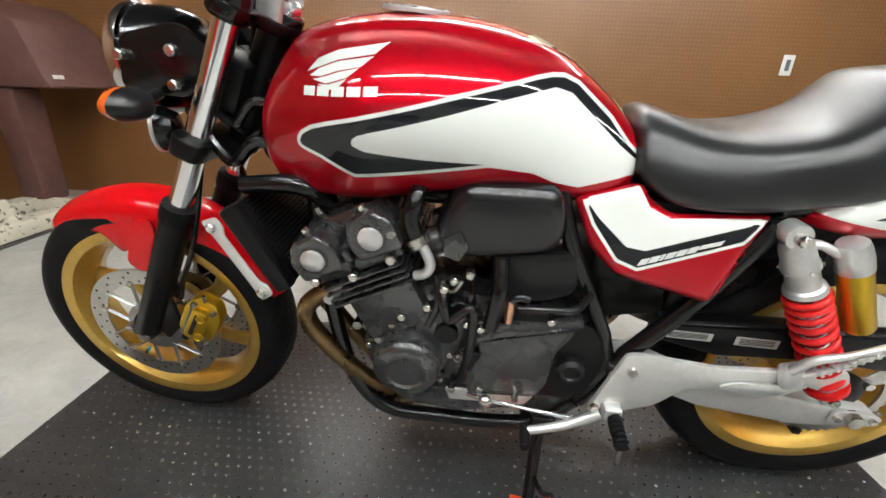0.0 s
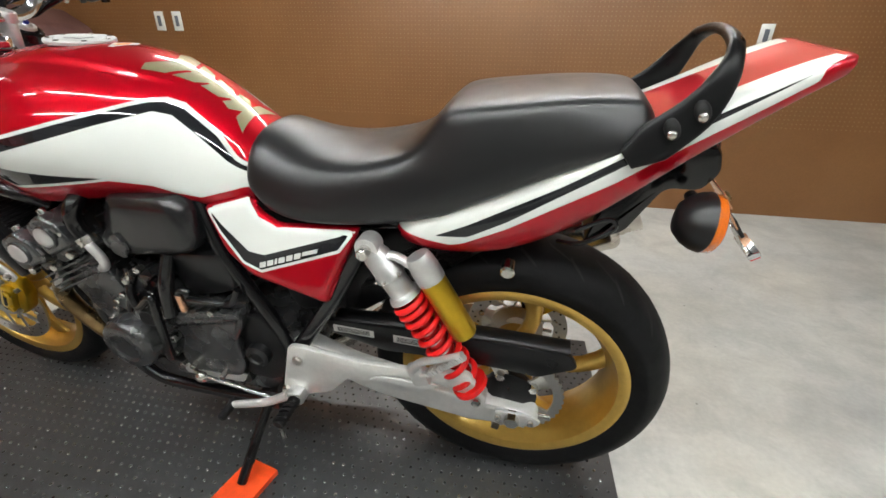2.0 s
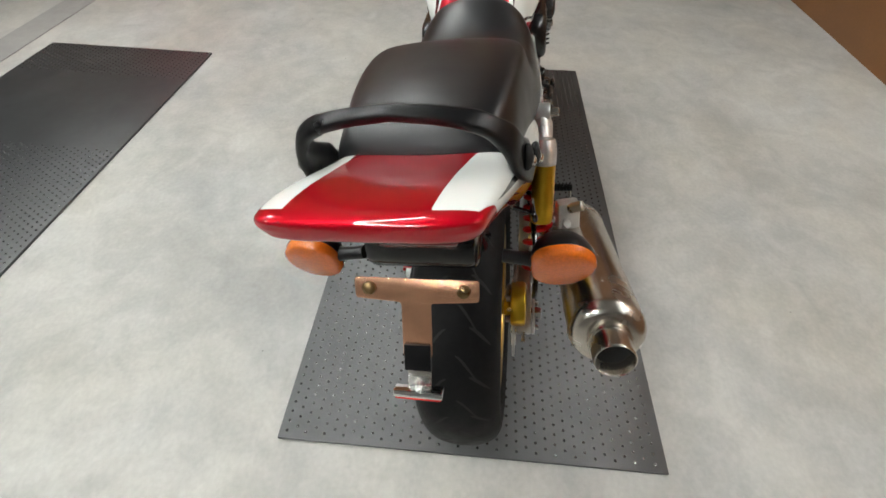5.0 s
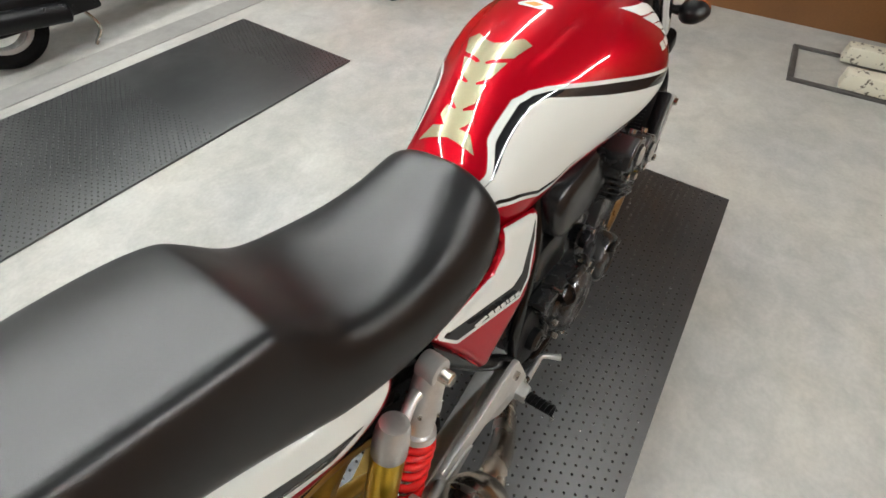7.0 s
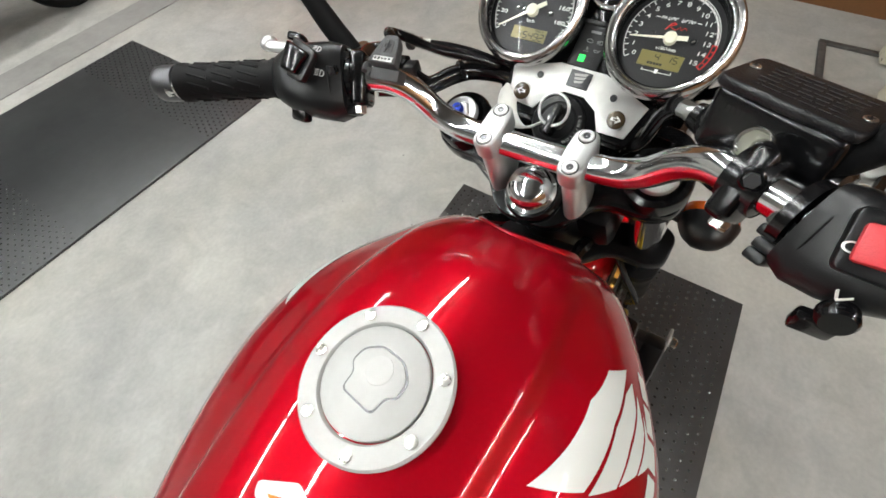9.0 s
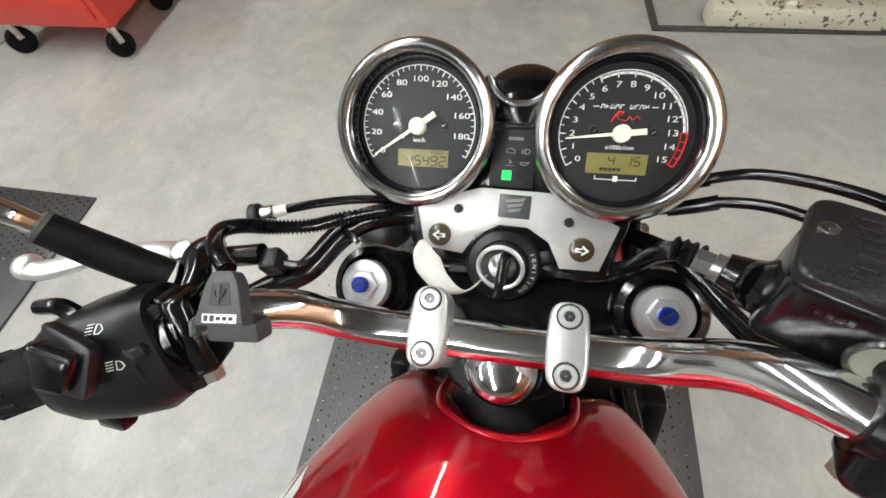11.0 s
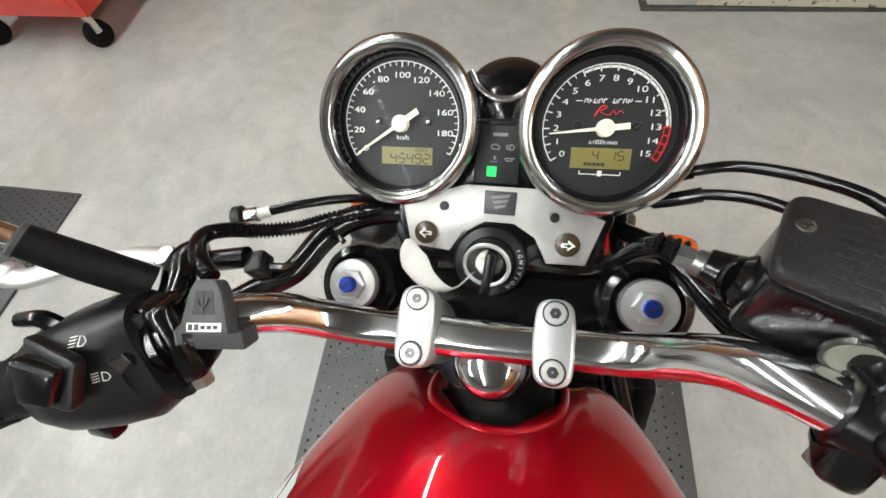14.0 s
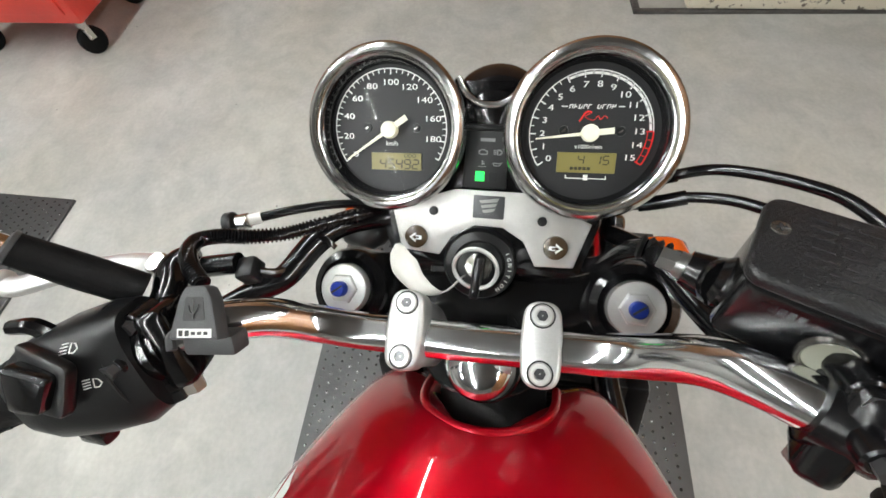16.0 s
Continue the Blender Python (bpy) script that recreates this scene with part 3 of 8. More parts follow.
# ---- red tool cart ----
c = thing("tool_cart", pose(-2.635, -2.345, 0.0, 0, 0, 4), "glossy red steel tool cart on black swivel casters", "tool cart")
part("body", box((0.52, 0.70, 0.66), Matrix.Translation((0, 0, 0.50)), 0.012), M["cart"], c)
for k in range(3):
    d = part("drawer", box((0.012, 0.62, 0.17), Matrix.Translation((0.264, 0, 0.30 + 0.2 * k)), 0.005), M["cart"], c)
    part("handle", box((0.016, 0.5, 0.016), Matrix.Translation((0.276, 0, 0.36 + 0.2 * k)), 0.004), M["chrome"], d)
for sx in (-1, 1):
    for sy in (-1, 1):
        p = (0.20 * sx, 0.27 * sy, 0)
        k = part("caster", lathe([(0.018, -0.018), (0.052, -0.018), (0.060, -0.010), (0.060, 0.010), (0.052, 0.018), (0.018, 0.018)], frame_of((0.5, 1, 0), (p[0], p[1], 0.06)), 28), M["rubber"], c, "black caster wheel")
        part("fork", box((0.03, 0.055, 0.10), pose(p[0], p[1], 0.12, 0, 0, -26), 0.004), M["steel"], k)


# ---- black scooter parked beyond the grey stripe ----
s = thing("scooter", pose(-0.46, -3.10, 0, 0, 0, 8), "black motor scooter with silver wheels, parked", "scooter")
for x in (0.0, -1.22):
    w = part("wheel", lathe([(0.17, -0.045), (0.215, -0.05), (0.245, -0.03), (0.252, 0), (0.245, 0.03), (0.215, 0.05), (0.17, 0.045)], frame_of((0, 1, 0), (x, 0, 0.252)), 40, cap=False), M["rubber"], s, "black tyre")
    part("rim", lathe([(0.15, -0.035), (0.176, -0.04), (0.176, 0.04), (0.15, 0.035)], frame_of((0, 1, 0), (x, 0, 0.252)), 40, cap=False), M["alu"], w)
    for k in range(3):
        a = 2 * math.pi * k / 3 + 0.4
        part("spoke", box((0.17, 0.03, 0.05), pose(x, 0, 0.252) @ pose(0, 0, 0, 0, math.degrees(a), 0) @ Matrix.Translation((0.085, 0, 0)), 0.008), M["alu"], w)
body = [(0.30, 0.55), (0.28, 0.72), (-0.10, 0.78), (-0.45, 0.74), (-0.55, 0.36), (-0.95, 0.32), (-1.0, 0.80), (-1.08, 0.98), (-1.16, 0.78), (-1.12, 0.26), (-0.52, 0.22), (-0.30, 0.36), (0.0, 0.50)]
part("bodywork", slab(rounded(body, 0.05), 0.30, side_pose(0.15), 0.04, seg=3), M["gloss"], s)
part("seat", slab(rounded([(0.24, 0.76), (0.20, 0.84), (-0.42, 0.82), (-0.46, 0.75)], 0.03), 0.26, side_pose(0.13), 0.03, seg=3), M["seat"], s)
part("engine", slab(rounded([(0.08, 0.20), (0.10, 0.34), (-0.46, 0.36), (-0.50, 0.18)], 0.04), 0.10, side_pose(0.17), 0.02), M["black"], s)
part("muffler", rod((-0.30, 0.17, 0.22), (0.20, 0.19, 0.30), 0.05, 20, bevel=0.01), M["black"], s)
part("centre_stand", tube([(-0.36, 0.10, 0.26), (-0.42, 0.14, 0.10), (-0.34, 0.16, 0.02)], 0.011, 8), M["steel"], s)
part("handlebar", tube([(-1.02, -0.32, 1.02), (-1.06, 0, 0.99), (-1.02, 0.32, 1.02)], 0.013, 10), M["black"], s)

# ---- the motorcycle: x back from the rear axle, y to its right, z up; it leans on its side stand ----
LEAN = 8.1
BIKE = pose(0, 0, 0.029, LEAN, 0, 0)
bike = thing("motorcycle", BIKE, "red, white and black motorcycle with gold wheels on its stand", "motorcycle")
FRONT, REAR = Vector((-1.402, 0, 0.276)), Vector((0.010, 0, 0.290))


def body_loft(name, stations, mat, parent=bike, label="", level=2):
    """A body from stations (x, half outline of (y, z) from its top middle to its bottom middle), mirrored, smoothed."""
    bm = bmesh.new()
    rings = []
    for x, half in stations:
        pts = [(y, z) for y, z in half]
        full = pts + [(-y, z) for y, z in pts[-2:0:-1]]
        sx = x if isinstance(x, (list, tuple)) else [x] * len(pts)
        fx = list(sx) + list(sx[-2:0:-1])
        rings.append([(fx[i], y, z) for i, (y, z) in enumerate(full)])
    grid_faces(bm, rings)
    ob = part(name, bm, mat, parent, label, angle=180)
    if level:
        mod = ob.modifiers.new("smooth", "SUBSURF")
        mod.levels = mod.render_levels = level
        me = bpy.data.meshes.new_from_object(ob.evaluated_get(bpy.context.evaluated_depsgraph_get()))
        ob.modifiers.clear()
        old = ob.data
        ob.data = me
        bpy.data.meshes.remove(old)
    return ob


def xz(ob):
    co = np.empty(len(ob.data.vertices) * 3, np.float32)
    ob.data.vertices.foreach_get("co", co)
    return co.reshape(-1, 3)


# fuel tank
TANK = [  # x; (y, z) from the top middle round to the underside
    ([-0.996, -1.003, -1.024, -1.044, -1.054, -1.050, -1.030, -0.990], [(0, 0.878), (0.034, 0.868), (0.053, 0.838), (0.070, 0.788), (0.077, 0.742), (0.070, 0.690), (0.053, 0.662), (0, 0.690)]),
    ([-0.988, -0.994, -1.014, -1.044, -1.060, -1.054, -1.030, -0.985], [(0, 0.886), (0.042, 0.879), (0.068, 0.848), (0.091, 0.796), (0.103, 0.742), (0.095, 0.672), (0.075, 0.644), (0, 0.672)]),
    ([-0.966, -0.970, -0.988, -1.012, -1.022, -1.014, -0.998, -0.968], [(0, 0.896), (0.054, 0.890), (0.089, 0.860), (0.124, 0.806), (0.134, 0.745), (0.125, 0.664), (0.099, 0.634), (0, 0.660)]),
    (-0.92, [(0, 0.907), (0.064, 0.902), (0.129, 0.868), (0.180, 0.808), (0.187, 0.748), (0.153, 0.657), (0.118, 0.629), (0, 0.655)]),
    (-0.86, [(0, 0.914), (0.068, 0.909), (0.145, 0.875), (0.203, 0.814), (0.207, 0.752), (0.159, 0.660), (0.124, 0.634), (0, 0.658)]),
    (-0.78, [(0, 0.915), (0.066, 0.910), (0.142, 0.876), (0.198, 0.816), (0.201, 0.754), (0.155, 0.675), (0.122, 0.649), (0, 0.662)]),
    (-0.7, [(0, 0.906), (0.057, 0.901), (0.122, 0.869), (0.170, 0.813), (0.180, 0.752), (0.154, 0.688), (0.116, 0.664), (0, 0.671)]),
    (-0.62, [(0, 0.887), (0.048, 0.883), (0.099, 0.857), (0.136, 0.806), (0.148, 0.748), (0.141, 0.692), (0.108, 0.672), (0, 0.675)]),
    (-0.555, [(0, 0.850), (0.042, 0.846), (0.078, 0.826), (0.108, 0.782), (0.124, 0.730), (0.127, 0.668), (0.096, 0.648), (0, 0.670)]),
    (-0.5, [(0, 0.806), (0.040, 0.802), (0.070, 0.789), (0.098, 0.758), (0.112, 0.722), (0.118, 0.660), (0.089, 0.646), (0, 0.668)]),
    (-0.44, [(0, 0.756), (0.036, 0.754), (0.064, 0.747), (0.088, 0.733), (0.100, 0.716), (0.108, 0.674), (0.082, 0.662), (0, 0.680)]),
]
tank = body_loft("fuel_tank", TANK, M["tank"], label="deep red tank with white and black side panels", level=4)
OUTER = [(-0.968, 0.735), (-0.968, 0.745), (-0.960, 0.756), (-0.940, 0.767), (-0.910, 0.776), (-0.842, 0.792), (-0.718, 0.820), (-0.628, 0.838), (-0.605, 0.841), (-0.584, 0.840), (-0.560, 0.830), (-0.504, 0.783), (-0.474, 0.748),
         (-0.40, 0.69), (-0.47, 0.700), (-0.545, 0.682), (-0.586, 0.691), (-0.619, 0.706), (-0.684, 0.717), (-0.880, 0.694), (-0.930, 0.720), (-0.960, 0.729)]
PANEL = [(-0.876, 0.747), (-0.874, 0.755), (-0.866, 0.761), (-0.850, 0.766), (-0.775, 0.784), (-0.670, 0.809), (-0.598, 0.823), (-0.572, 0.815), (-0.490, 0.744), (-0.40, 0.68), (-0.47, 0.705), (-0.545, 0.687), (-0.588, 0.696),
         (-0.622, 0.7105), (-0.684, 0.721), (-0.779, 0.729), (-0.859, 0.739)]
# a crease runs down each side of the tank's raised middle
CREASE = [(-0.97, 0.076), (-0.95, 0.079), (-0.916, 0.082), (-0.865, 0.0855), (-0.787, 0.083), (-0.718, 0.078), (-0.654, 0.071), (-0.622, 0.063), (-0.591, 0.055), (-0.55, 0.045)]


def ease(a, lo, hi):
    t = np.clip((a - lo) / (hi - lo), 0, 1)
    return t * t * (3 - 2 * t)


co = xz(tank)
off = np.abs(co[:, 1]) - np.interp(co[:, 0], *np.array(CREASE).T)
dip = 0.0055 * ease(off, -0.001, 0.011) * (1 - ease(off, 0.014, 0.060)) * ease(co[:, 0], -0.985, -0.93) * (1 - ease(co[:, 0], -0.66, -0.56)) * (co[:, 2] > 0.80)
co[:, 2] -= dip
# the front is cut out round the steering head, behind a rolled lip
cut = 1 - ease(np.abs(co[:, 1] - 0.007), 0.038, 0.054)
co[:, 0] += np.maximum(-0.987 - 0.030 * ease(np.abs(co[:, 1] - 0.007), 0.005, 0.052) - co[:, 0], 0) * cut
tank.data.vertices.foreach_set("co", co.ravel())
# the stripes sit a little higher beside the seat on the right flank
level = co[:, 2] - np.where(co[:, 1] > 0, 0.014, 0.0) * ease(co[:, 0], -0.60, -0.50)
store(tank, "d_outer", signed(OUTER, co[:, 0], level))
store(tank, "d_panel", signed(PANEL, co[:, 0], level - np.where(co[:, 1] > 0, 0.007, 0.0) * ease(co[:, 0], -0.70, -0.56)))

# seat
SEAT = [
    (-0.462, [(0, 0.766), (0.040, 0.764), (0.075, 0.752), (0.098, 0.730), (0.104, 0.715), (0.090, 0.706), (0, 0.706)]),
    (-0.448, [(0, 0.796), (0.045, 0.794), (0.085, 0.776), (0.112, 0.735), (0.120, 0.705), (0.105, 0.690), (0, 0.690)]),
    (-0.410, [(0, 0.786), (0.048, 0.783), (0.090, 0.764), (0.122, 0.725), (0.134, 0.672), (0.118, 0.654), (0, 0.660)]),
    (-0.350, [(0, 0.764), (0.058, 0.762), (0.104, 0.749), (0.130, 0.720), (0.142, 0.666), (0.125, 0.650), (0, 0.660)]),
    (-0.280, [(0, 0.761), (0.066, 0.760), (0.115, 0.750), (0.136, 0.724), (0.146, 0.670), (0.128, 0.652), (0, 0.660)]),
    (-0.200, [(0, 0.774), (0.076, 0.773), (0.122, 0.765), (0.136, 0.738), (0.144, 0.682), (0.126, 0.664), (0, 0.670)]),
    (-0.158, [(0, 0.798), (0.076, 0.795), (0.116, 0.782), (0.134, 0.750), (0.142, 0.690), (0.124, 0.674), (0, 0.680)]),
    (-0.130, [(0, 0.834), (0.084, 0.830), (0.110, 0.818), (0.131, 0.764), (0.141, 0.698), (0.123, 0.684), (0, 0.686)]),
    (-0.112, [(0, 0.852), (0.097, 0.846), (0.112, 0.832), (0.130, 0.774), (0.140, 0.704), (0.122, 0.690), (0, 0.692)]),
    (-0.102, [(0, 0.857), (0.102, 0.852), (0.114, 0.839), (0.130, 0.778), (0.139, 0.708), (0.121, 0.694), (0, 0.695)]),
    (-0.060, [(0, 0.866), (0.109, 0.860), (0.120, 0.846), (0.129, 0.796), (0.136, 0.732), (0.118, 0.718), (0, 0.720)]),
    (0.050, [(0, 0.877), (0.098, 0.872), (0.109, 0.860), (0.119, 0.824), (0.127, 0.786), (0.112, 0.770), (0, 0.771)]),
    (0.117, [(0, 0.876), (0.081, 0.872), (0.092, 0.865), (0.111, 0.836), (0.117, 0.812), (0.100, 0.800), (0, 0.800)]),
    (0.134, [(0, 0.872), (0.076, 0.868), (0.087, 0.861), (0.105, 0.838), (0.111, 0.822), (0.094, 0.810), (0, 0.810)]),
    (0.156, [(0, 0.838), (0.058, 0.838), (0.076, 0.835), (0.092, 0.830), (0.096, 0.828), (0.084, 0.822), (0, 0.822)]),
]
seat = body_loft("seat", SEAT, M["seat"], label="black stepped vinyl seat", level=3)
co = xz(seat)
co[:, 1] -= 0.009 * ease(co[:, 0], -0.2, 0.0)
co[:, 2] -= 0.004 * ease(co[:, 0], -0.2, 0.0)
co[:, 0] += 0.010 * ease(co[:, 0], 0.0, 0.14)
seat.data.vertices.foreach_set("co", co.ravel())


# tail cowl
TAIL = [
    (-0.215, [(0, 0.672), (0.090, 0.672), (0.126, 0.666), (0.133, 0.655), (0.130, 0.644), (0.100, 0.642), (0, 0.650)]),
    (-0.120, [(0, 0.706), (0.100, 0.706), (0.132, 0.696), (0.144, 0.664), (0.134, 0.624), (0.100, 0.622), (0, 0.640)]),
    (-0.020, [(0, 0.750), (0.100, 0.750), (0.130, 0.738), (0.143, 0.696), (0.128, 0.628), (0.095, 0.630), (0, 0.655)]),
    (0.080, [(0, 0.806), (0.094, 0.806), (0.124, 0.792), (0.134, 0.752), (0.116, 0.682), (0.085, 0.688), (0, 0.710)]),
    (0.160, [(0, 0.842), (0.080, 0.848), (0.112, 0.838), (0.122, 0.812), (0.104, 0.754), (0.075, 0.762), (0, 0.775)]),
    (0.215, [(0, 0.868), (0.080, 0.876), (0.106, 0.868), (0.115, 0.850), (0.100, 0.806), (0.072, 0.812), (0, 0.820)]),
    (0.280, [(0, 0.902), (0.080, 0.908), (0.100, 0.904), (0.106, 0.892), (0.094, 0.860), (0.070, 0.862), (0, 0.864)]),
    (0.328, [(0, 0.922), (0.078, 0.925), (0.092, 0.923), (0.097, 0.914), (0.088, 0.896), (0.066, 0.894), (0, 0.894)]),
    (0.342, [(0, 0.922), (0.074, 0.924), (0.086, 0.922), (0.090, 0.915), (0.082, 0.903), (0.062, 0.901), (0, 0.901)]),
]
tail = body_loft("tail_cowl", TAIL, M["tail"], label="red tail cowl with white flanks and black stripes", level=4)
FLANK = [(-0.207, 0.667), (-0.099, 0.712), (-0.02, 0.747), (0.049, 0.785), (0.11, 0.822), (0.161, 0.850), (0.20, 0.872), (0.28, 0.905), (0.305, 0.919), (0.302, 0.897), (0.26, 0.868), (0.209, 0.834), (0.161, 0.802),
         (0.118, 0.770), (0.055, 0.732), (-0.016, 0.688), (-0.081, 0.655), (-0.10, 0.650)]
STRIPE = [(-0.125, 0.664), (-0.073, 0.688), (0.053, 0.756), (0.161, 0.822), (0.23, 0.862), (0.30, 0.8995), (0.225, 0.852), (0.161, 0.812), (0.115, 0.782), (0.054, 0.744), (-0.017, 0.698), (-0.073, 0.668)]
co = xz(tail)
d = signed(FLANK, co[:, 0], co[:, 2])
# on the flat top the white runs as a band along each edge, narrowing forwards
edge = np.where(co[:, 1] < 0, np.interp(co[:, 0], [0.13, 0.18, 0.24, 0.33], [0.086, 0.076, 0.072, 0.068]), np.interp(co[:, 0], [0.13, 0.18, 0.24, 0.33], [0.070, 0.062, 0.057, 0.052]))
top = (np.abs(co[:, 1]) - edge)
on_top = (co[:, 0] > 0.13) & (co[:, 2] > np.interp(co[:, 0], [0.13, 0.16, 0.215, 0.28, 0.328, 0.342], [0.826, 0.836, 0.864, 0.899, 0.918, 0.918]))
rear = 0.322 - co[:, 0]
wide = np.interp(co[:, 0], [0.13, 0.16, 0.215, 0.28, 0.328, 0.342], [0.116, 0.112, 0.107, 0.101, 0.092, 0.085])
rim = wide + np.interp(co[:, 0], [0.27, 0.325], [0.012, -0.006]) - np.abs(co[:, 1])
d = np.minimum(np.where(on_top, np.minimum(top, rim), d), rear)
store(tail, "d_outer", d)
co[:, 0] += 0.005 * ease(co[:, 0], 0.0, 0.3)
co[:, 2] -= 0.005 * ease(co[:, 0], -0.1, 0.2)
co[:, 1] -= 0.007 * ease(co[:, 0], -0.1, 0.34)
tail.data.vertices.foreach_set("co", co.ravel())
store(tail, "d_panel", np.where(on_top, -0.01, signed(STRIPE, co[:, 0], co[:, 2])))

# side covers
COVER = [(-0.548, 0.666), (-0.450, 0.694), (-0.430, 0.667), (-0.398, 0.650), (-0.250, 0.658), (-0.282, 0.592), (-0.316, 0.512), (-0.462, 0.546), (-0.512, 0.588)]
C_OUT = [(-0.536, 0.664), (-0.453, 0.688), (-0.434, 0.659), (-0.400, 0.6435), (-0.258, 0.651), (-0.286, 0.614), (-0.438, 0.561), (-0.474, 0.574), (-0.517, 0.628)]
C_PAN = [(-0.532, 0.667), (-0.453, 0.690), (-0.434, 0.660), (-0.400, 0.6445), (-0.256, 0.653), (-0.290, 0.640), (-0.430, 0.594), (-0.460, 0.598), (-0.508, 0.640)]


def dense_plate(outline, y0, y1, side, bow):
    """A thin bowed panel over an outline of (x, z), its middle bulging outwards."""
    bm = bmesh.new()
    pts = rounded(outline, 0.012, 4)
    face = bm.faces.new([bm.verts.new((x, 0, z)) for x, z in pts])
    bmesh.ops.triangulate(bm, faces=[face])
    for _ in range(5):
        long = [e for e in bm.edges if e.calc_length() > 0.010]
        if long:
            bmesh.ops.subdivide_edges(bm, edges=long, cuts=1)
            bmesh.ops.triangulate(bm, faces=[f for f in bm.faces if len(f.verts) > 3])
    co = np.array([v.co[:] for v in bm.verts])
    d = signed(pts, co[:, 0], co[:, 2])
    for v, q in zip(bm.verts, d):
        k = min(1.0, max(q, 0) / 0.014)
        t = (v.co.z - 0.512) / 0.186
        v.co.y = side * (y0 + (y1 - y0) * t + bow * (1 - (1 - k) ** 2))
    return bm


for side in (-1, 1):
    ob = part("side_cover", dense_plate(COVER, 0.158, 0.112, side, 0.010), M["cover"], bike, "red side cover with white and black graphics", angle=180)
    co = xz(ob)
    store(ob, "d_outer", signed(C_OUT, co[:, 0], co[:, 2]))
    store(ob, "d_panel", signed(C_PAN, co[:, 0], co[:, 2]))
    mod = ob.modifiers.new("thick", "SOLIDIFY")
    mod.thickness, mod.offset = 0.004, -1
    # model name: plain slanted bars
    for k, (dx, w) in enumerate(((0.0, 0.013), (0.0155, 0.013), (0.031, 0.005), (0.0385, 0.013), (0.054, 0.013), (0.0695, 0.013), (0.0855, 0.030))):
        x, up, tall = -0.440 + dx, 0.344 * dx, (0.0118 if k < 6 else 0.0085)
        z = 0.5705 + up + (0.0 if k < 6 else 0.003)
        q = [(x, z), (x + w, z + 0.344 * w), (x + w + 0.004, z + 0.344 * w + tall), (x + 0.004, z + tall)]
        lay = side_pose(0) @ Matrix.Translation((0, 0, 0.1553 - 0.075 * dx))
        part("lettering", slab(q if side < 0 else q[::-1], 0.0006, lay if side < 0 else Matrix.Diagonal((1, -1, 1, 1)) @ lay), M["white"], ob, smooth=False)

part("neck_lip", tube([(-1.030, -0.044, 0.826), (-1.014, -0.042, 0.850), (-1.000, -0.033, 0.868), (-0.990, -0.013, 0.879), (-0.987, 0.007, 0.882), (-0.990, 0.027, 0.879), (-1.000, 0.047, 0.868), (-1.014, 0.056, 0.850), (-1.030, 0.058, 0.826)], 0.0036, 12, 6), M["red"], tank, "glossy rolled lip round the steering head")
part("neck_shield", slab(rounded([(-0.984, -0.040), (-0.978, 0.008), (-0.984, 0.052), (-1.060, 0.050), (-1.060, -0.040)], 0.008, 3), 0.006, pose(0, 0, 0.800), 0.001), M["black"], tank, "black plate below the steering head")

# ---- decals that follow the tank ----


def surface_of(ob):
    from mathutils.bvhtree import BVHTree
    me = ob.data
    return BVHTree.FromPolygons([v.co for v in me.vertices], [p.vertices for p in me.polygons])


TANK_SKIN = surface_of(tank)


def decal(name, outline, mat, parent, axis, lift=0.0007, skin=TANK_SKIN, label=""):
    """A thin film over an outline, laid on a skin along -z ('z', outline (x, y)) or from a flank ('l', 'r', outline (x, z))."""
    bm = bmesh.new()
    way = {"z": Vector((0, 0, -1)), "l": Vector((0, 1, 0)), "r": Vector((0, -1, 0))}[axis]
    start = {"z": lambda a, b: Vector((a, b, 1.2)), "l": lambda a, b: Vector((a, -0.5, b)), "r": lambda a, b: Vector((a, 0.5, b))}[axis]
    face = bm.faces.new([bm.verts.new(start(a, b)) for a, b in outline])
    bmesh.ops.triangulate(bm, faces=[face])
    for _ in range(4):
        long = [e for e in bm.edges if e.calc_length() > 0.009]
        if long:
            bmesh.ops.subdivide_edges(bm, edges=long, cuts=1)
            bmesh.ops.triangulate(bm, faces=[f for f in bm.faces if len(f.verts) > 3])
    for v in bm.verts:
        p, n, _, _ = skin.ray_cast(v.co, way)
        if p:
            v.co = p + n * (lift if n.dot(way) < 0 else -lift)
    return part(name, bm, mat, parent, label, angle=180)


FEATHERS = [[(-0.947, 0.833), (-0.932, 0.850), (-0.900, 0.862), (-0.828, 0.8735), (-0.846, 0.8592), (-0.898, 0.8502), (-0.930, 0.8395)],
            [(-0.941, 0.829), (-0.926, 0.839), (-0.896, 0.849), (-0.846, 0.857), (-0.862, 0.8442), (-0.894, 0.8382), (-0.922, 0.8295)],
            [(-0.935, 0.825), (-0.918, 0.829), (-0.892, 0.837), (-0.864, 0.843), (-0.880, 0.8312), (-0.893, 0.8272), (-0.912, 0.8218)],
            [(-0.926, 0.820), (-0.908, 0.821), (-0.892, 0.826), (-0.880, 0.830), (-0.892, 0.819), (-0.906, 0.815)]]
for axis in "lr":
    for f in FEATHERS:
        decal("emblem", f if axis == "l" else [(x + 0.010, z + 0.010) for x, z in f[::-1]], M["white"], tank, axis)
    for k in range(5):
        x = -0.949 + 0.0235 * k
        z = 0.8045 + 0.0016 * k + (0.008 if axis == "r" else 0.0)
        q = [(x, z), (x + 0.0195, z + 0.0013), (x + 0.0195, z + 0.0128), (x, z + 0.0115)]
        decal("lettering", q if axis == "l" else q[::-1], M["white"], tank, axis)
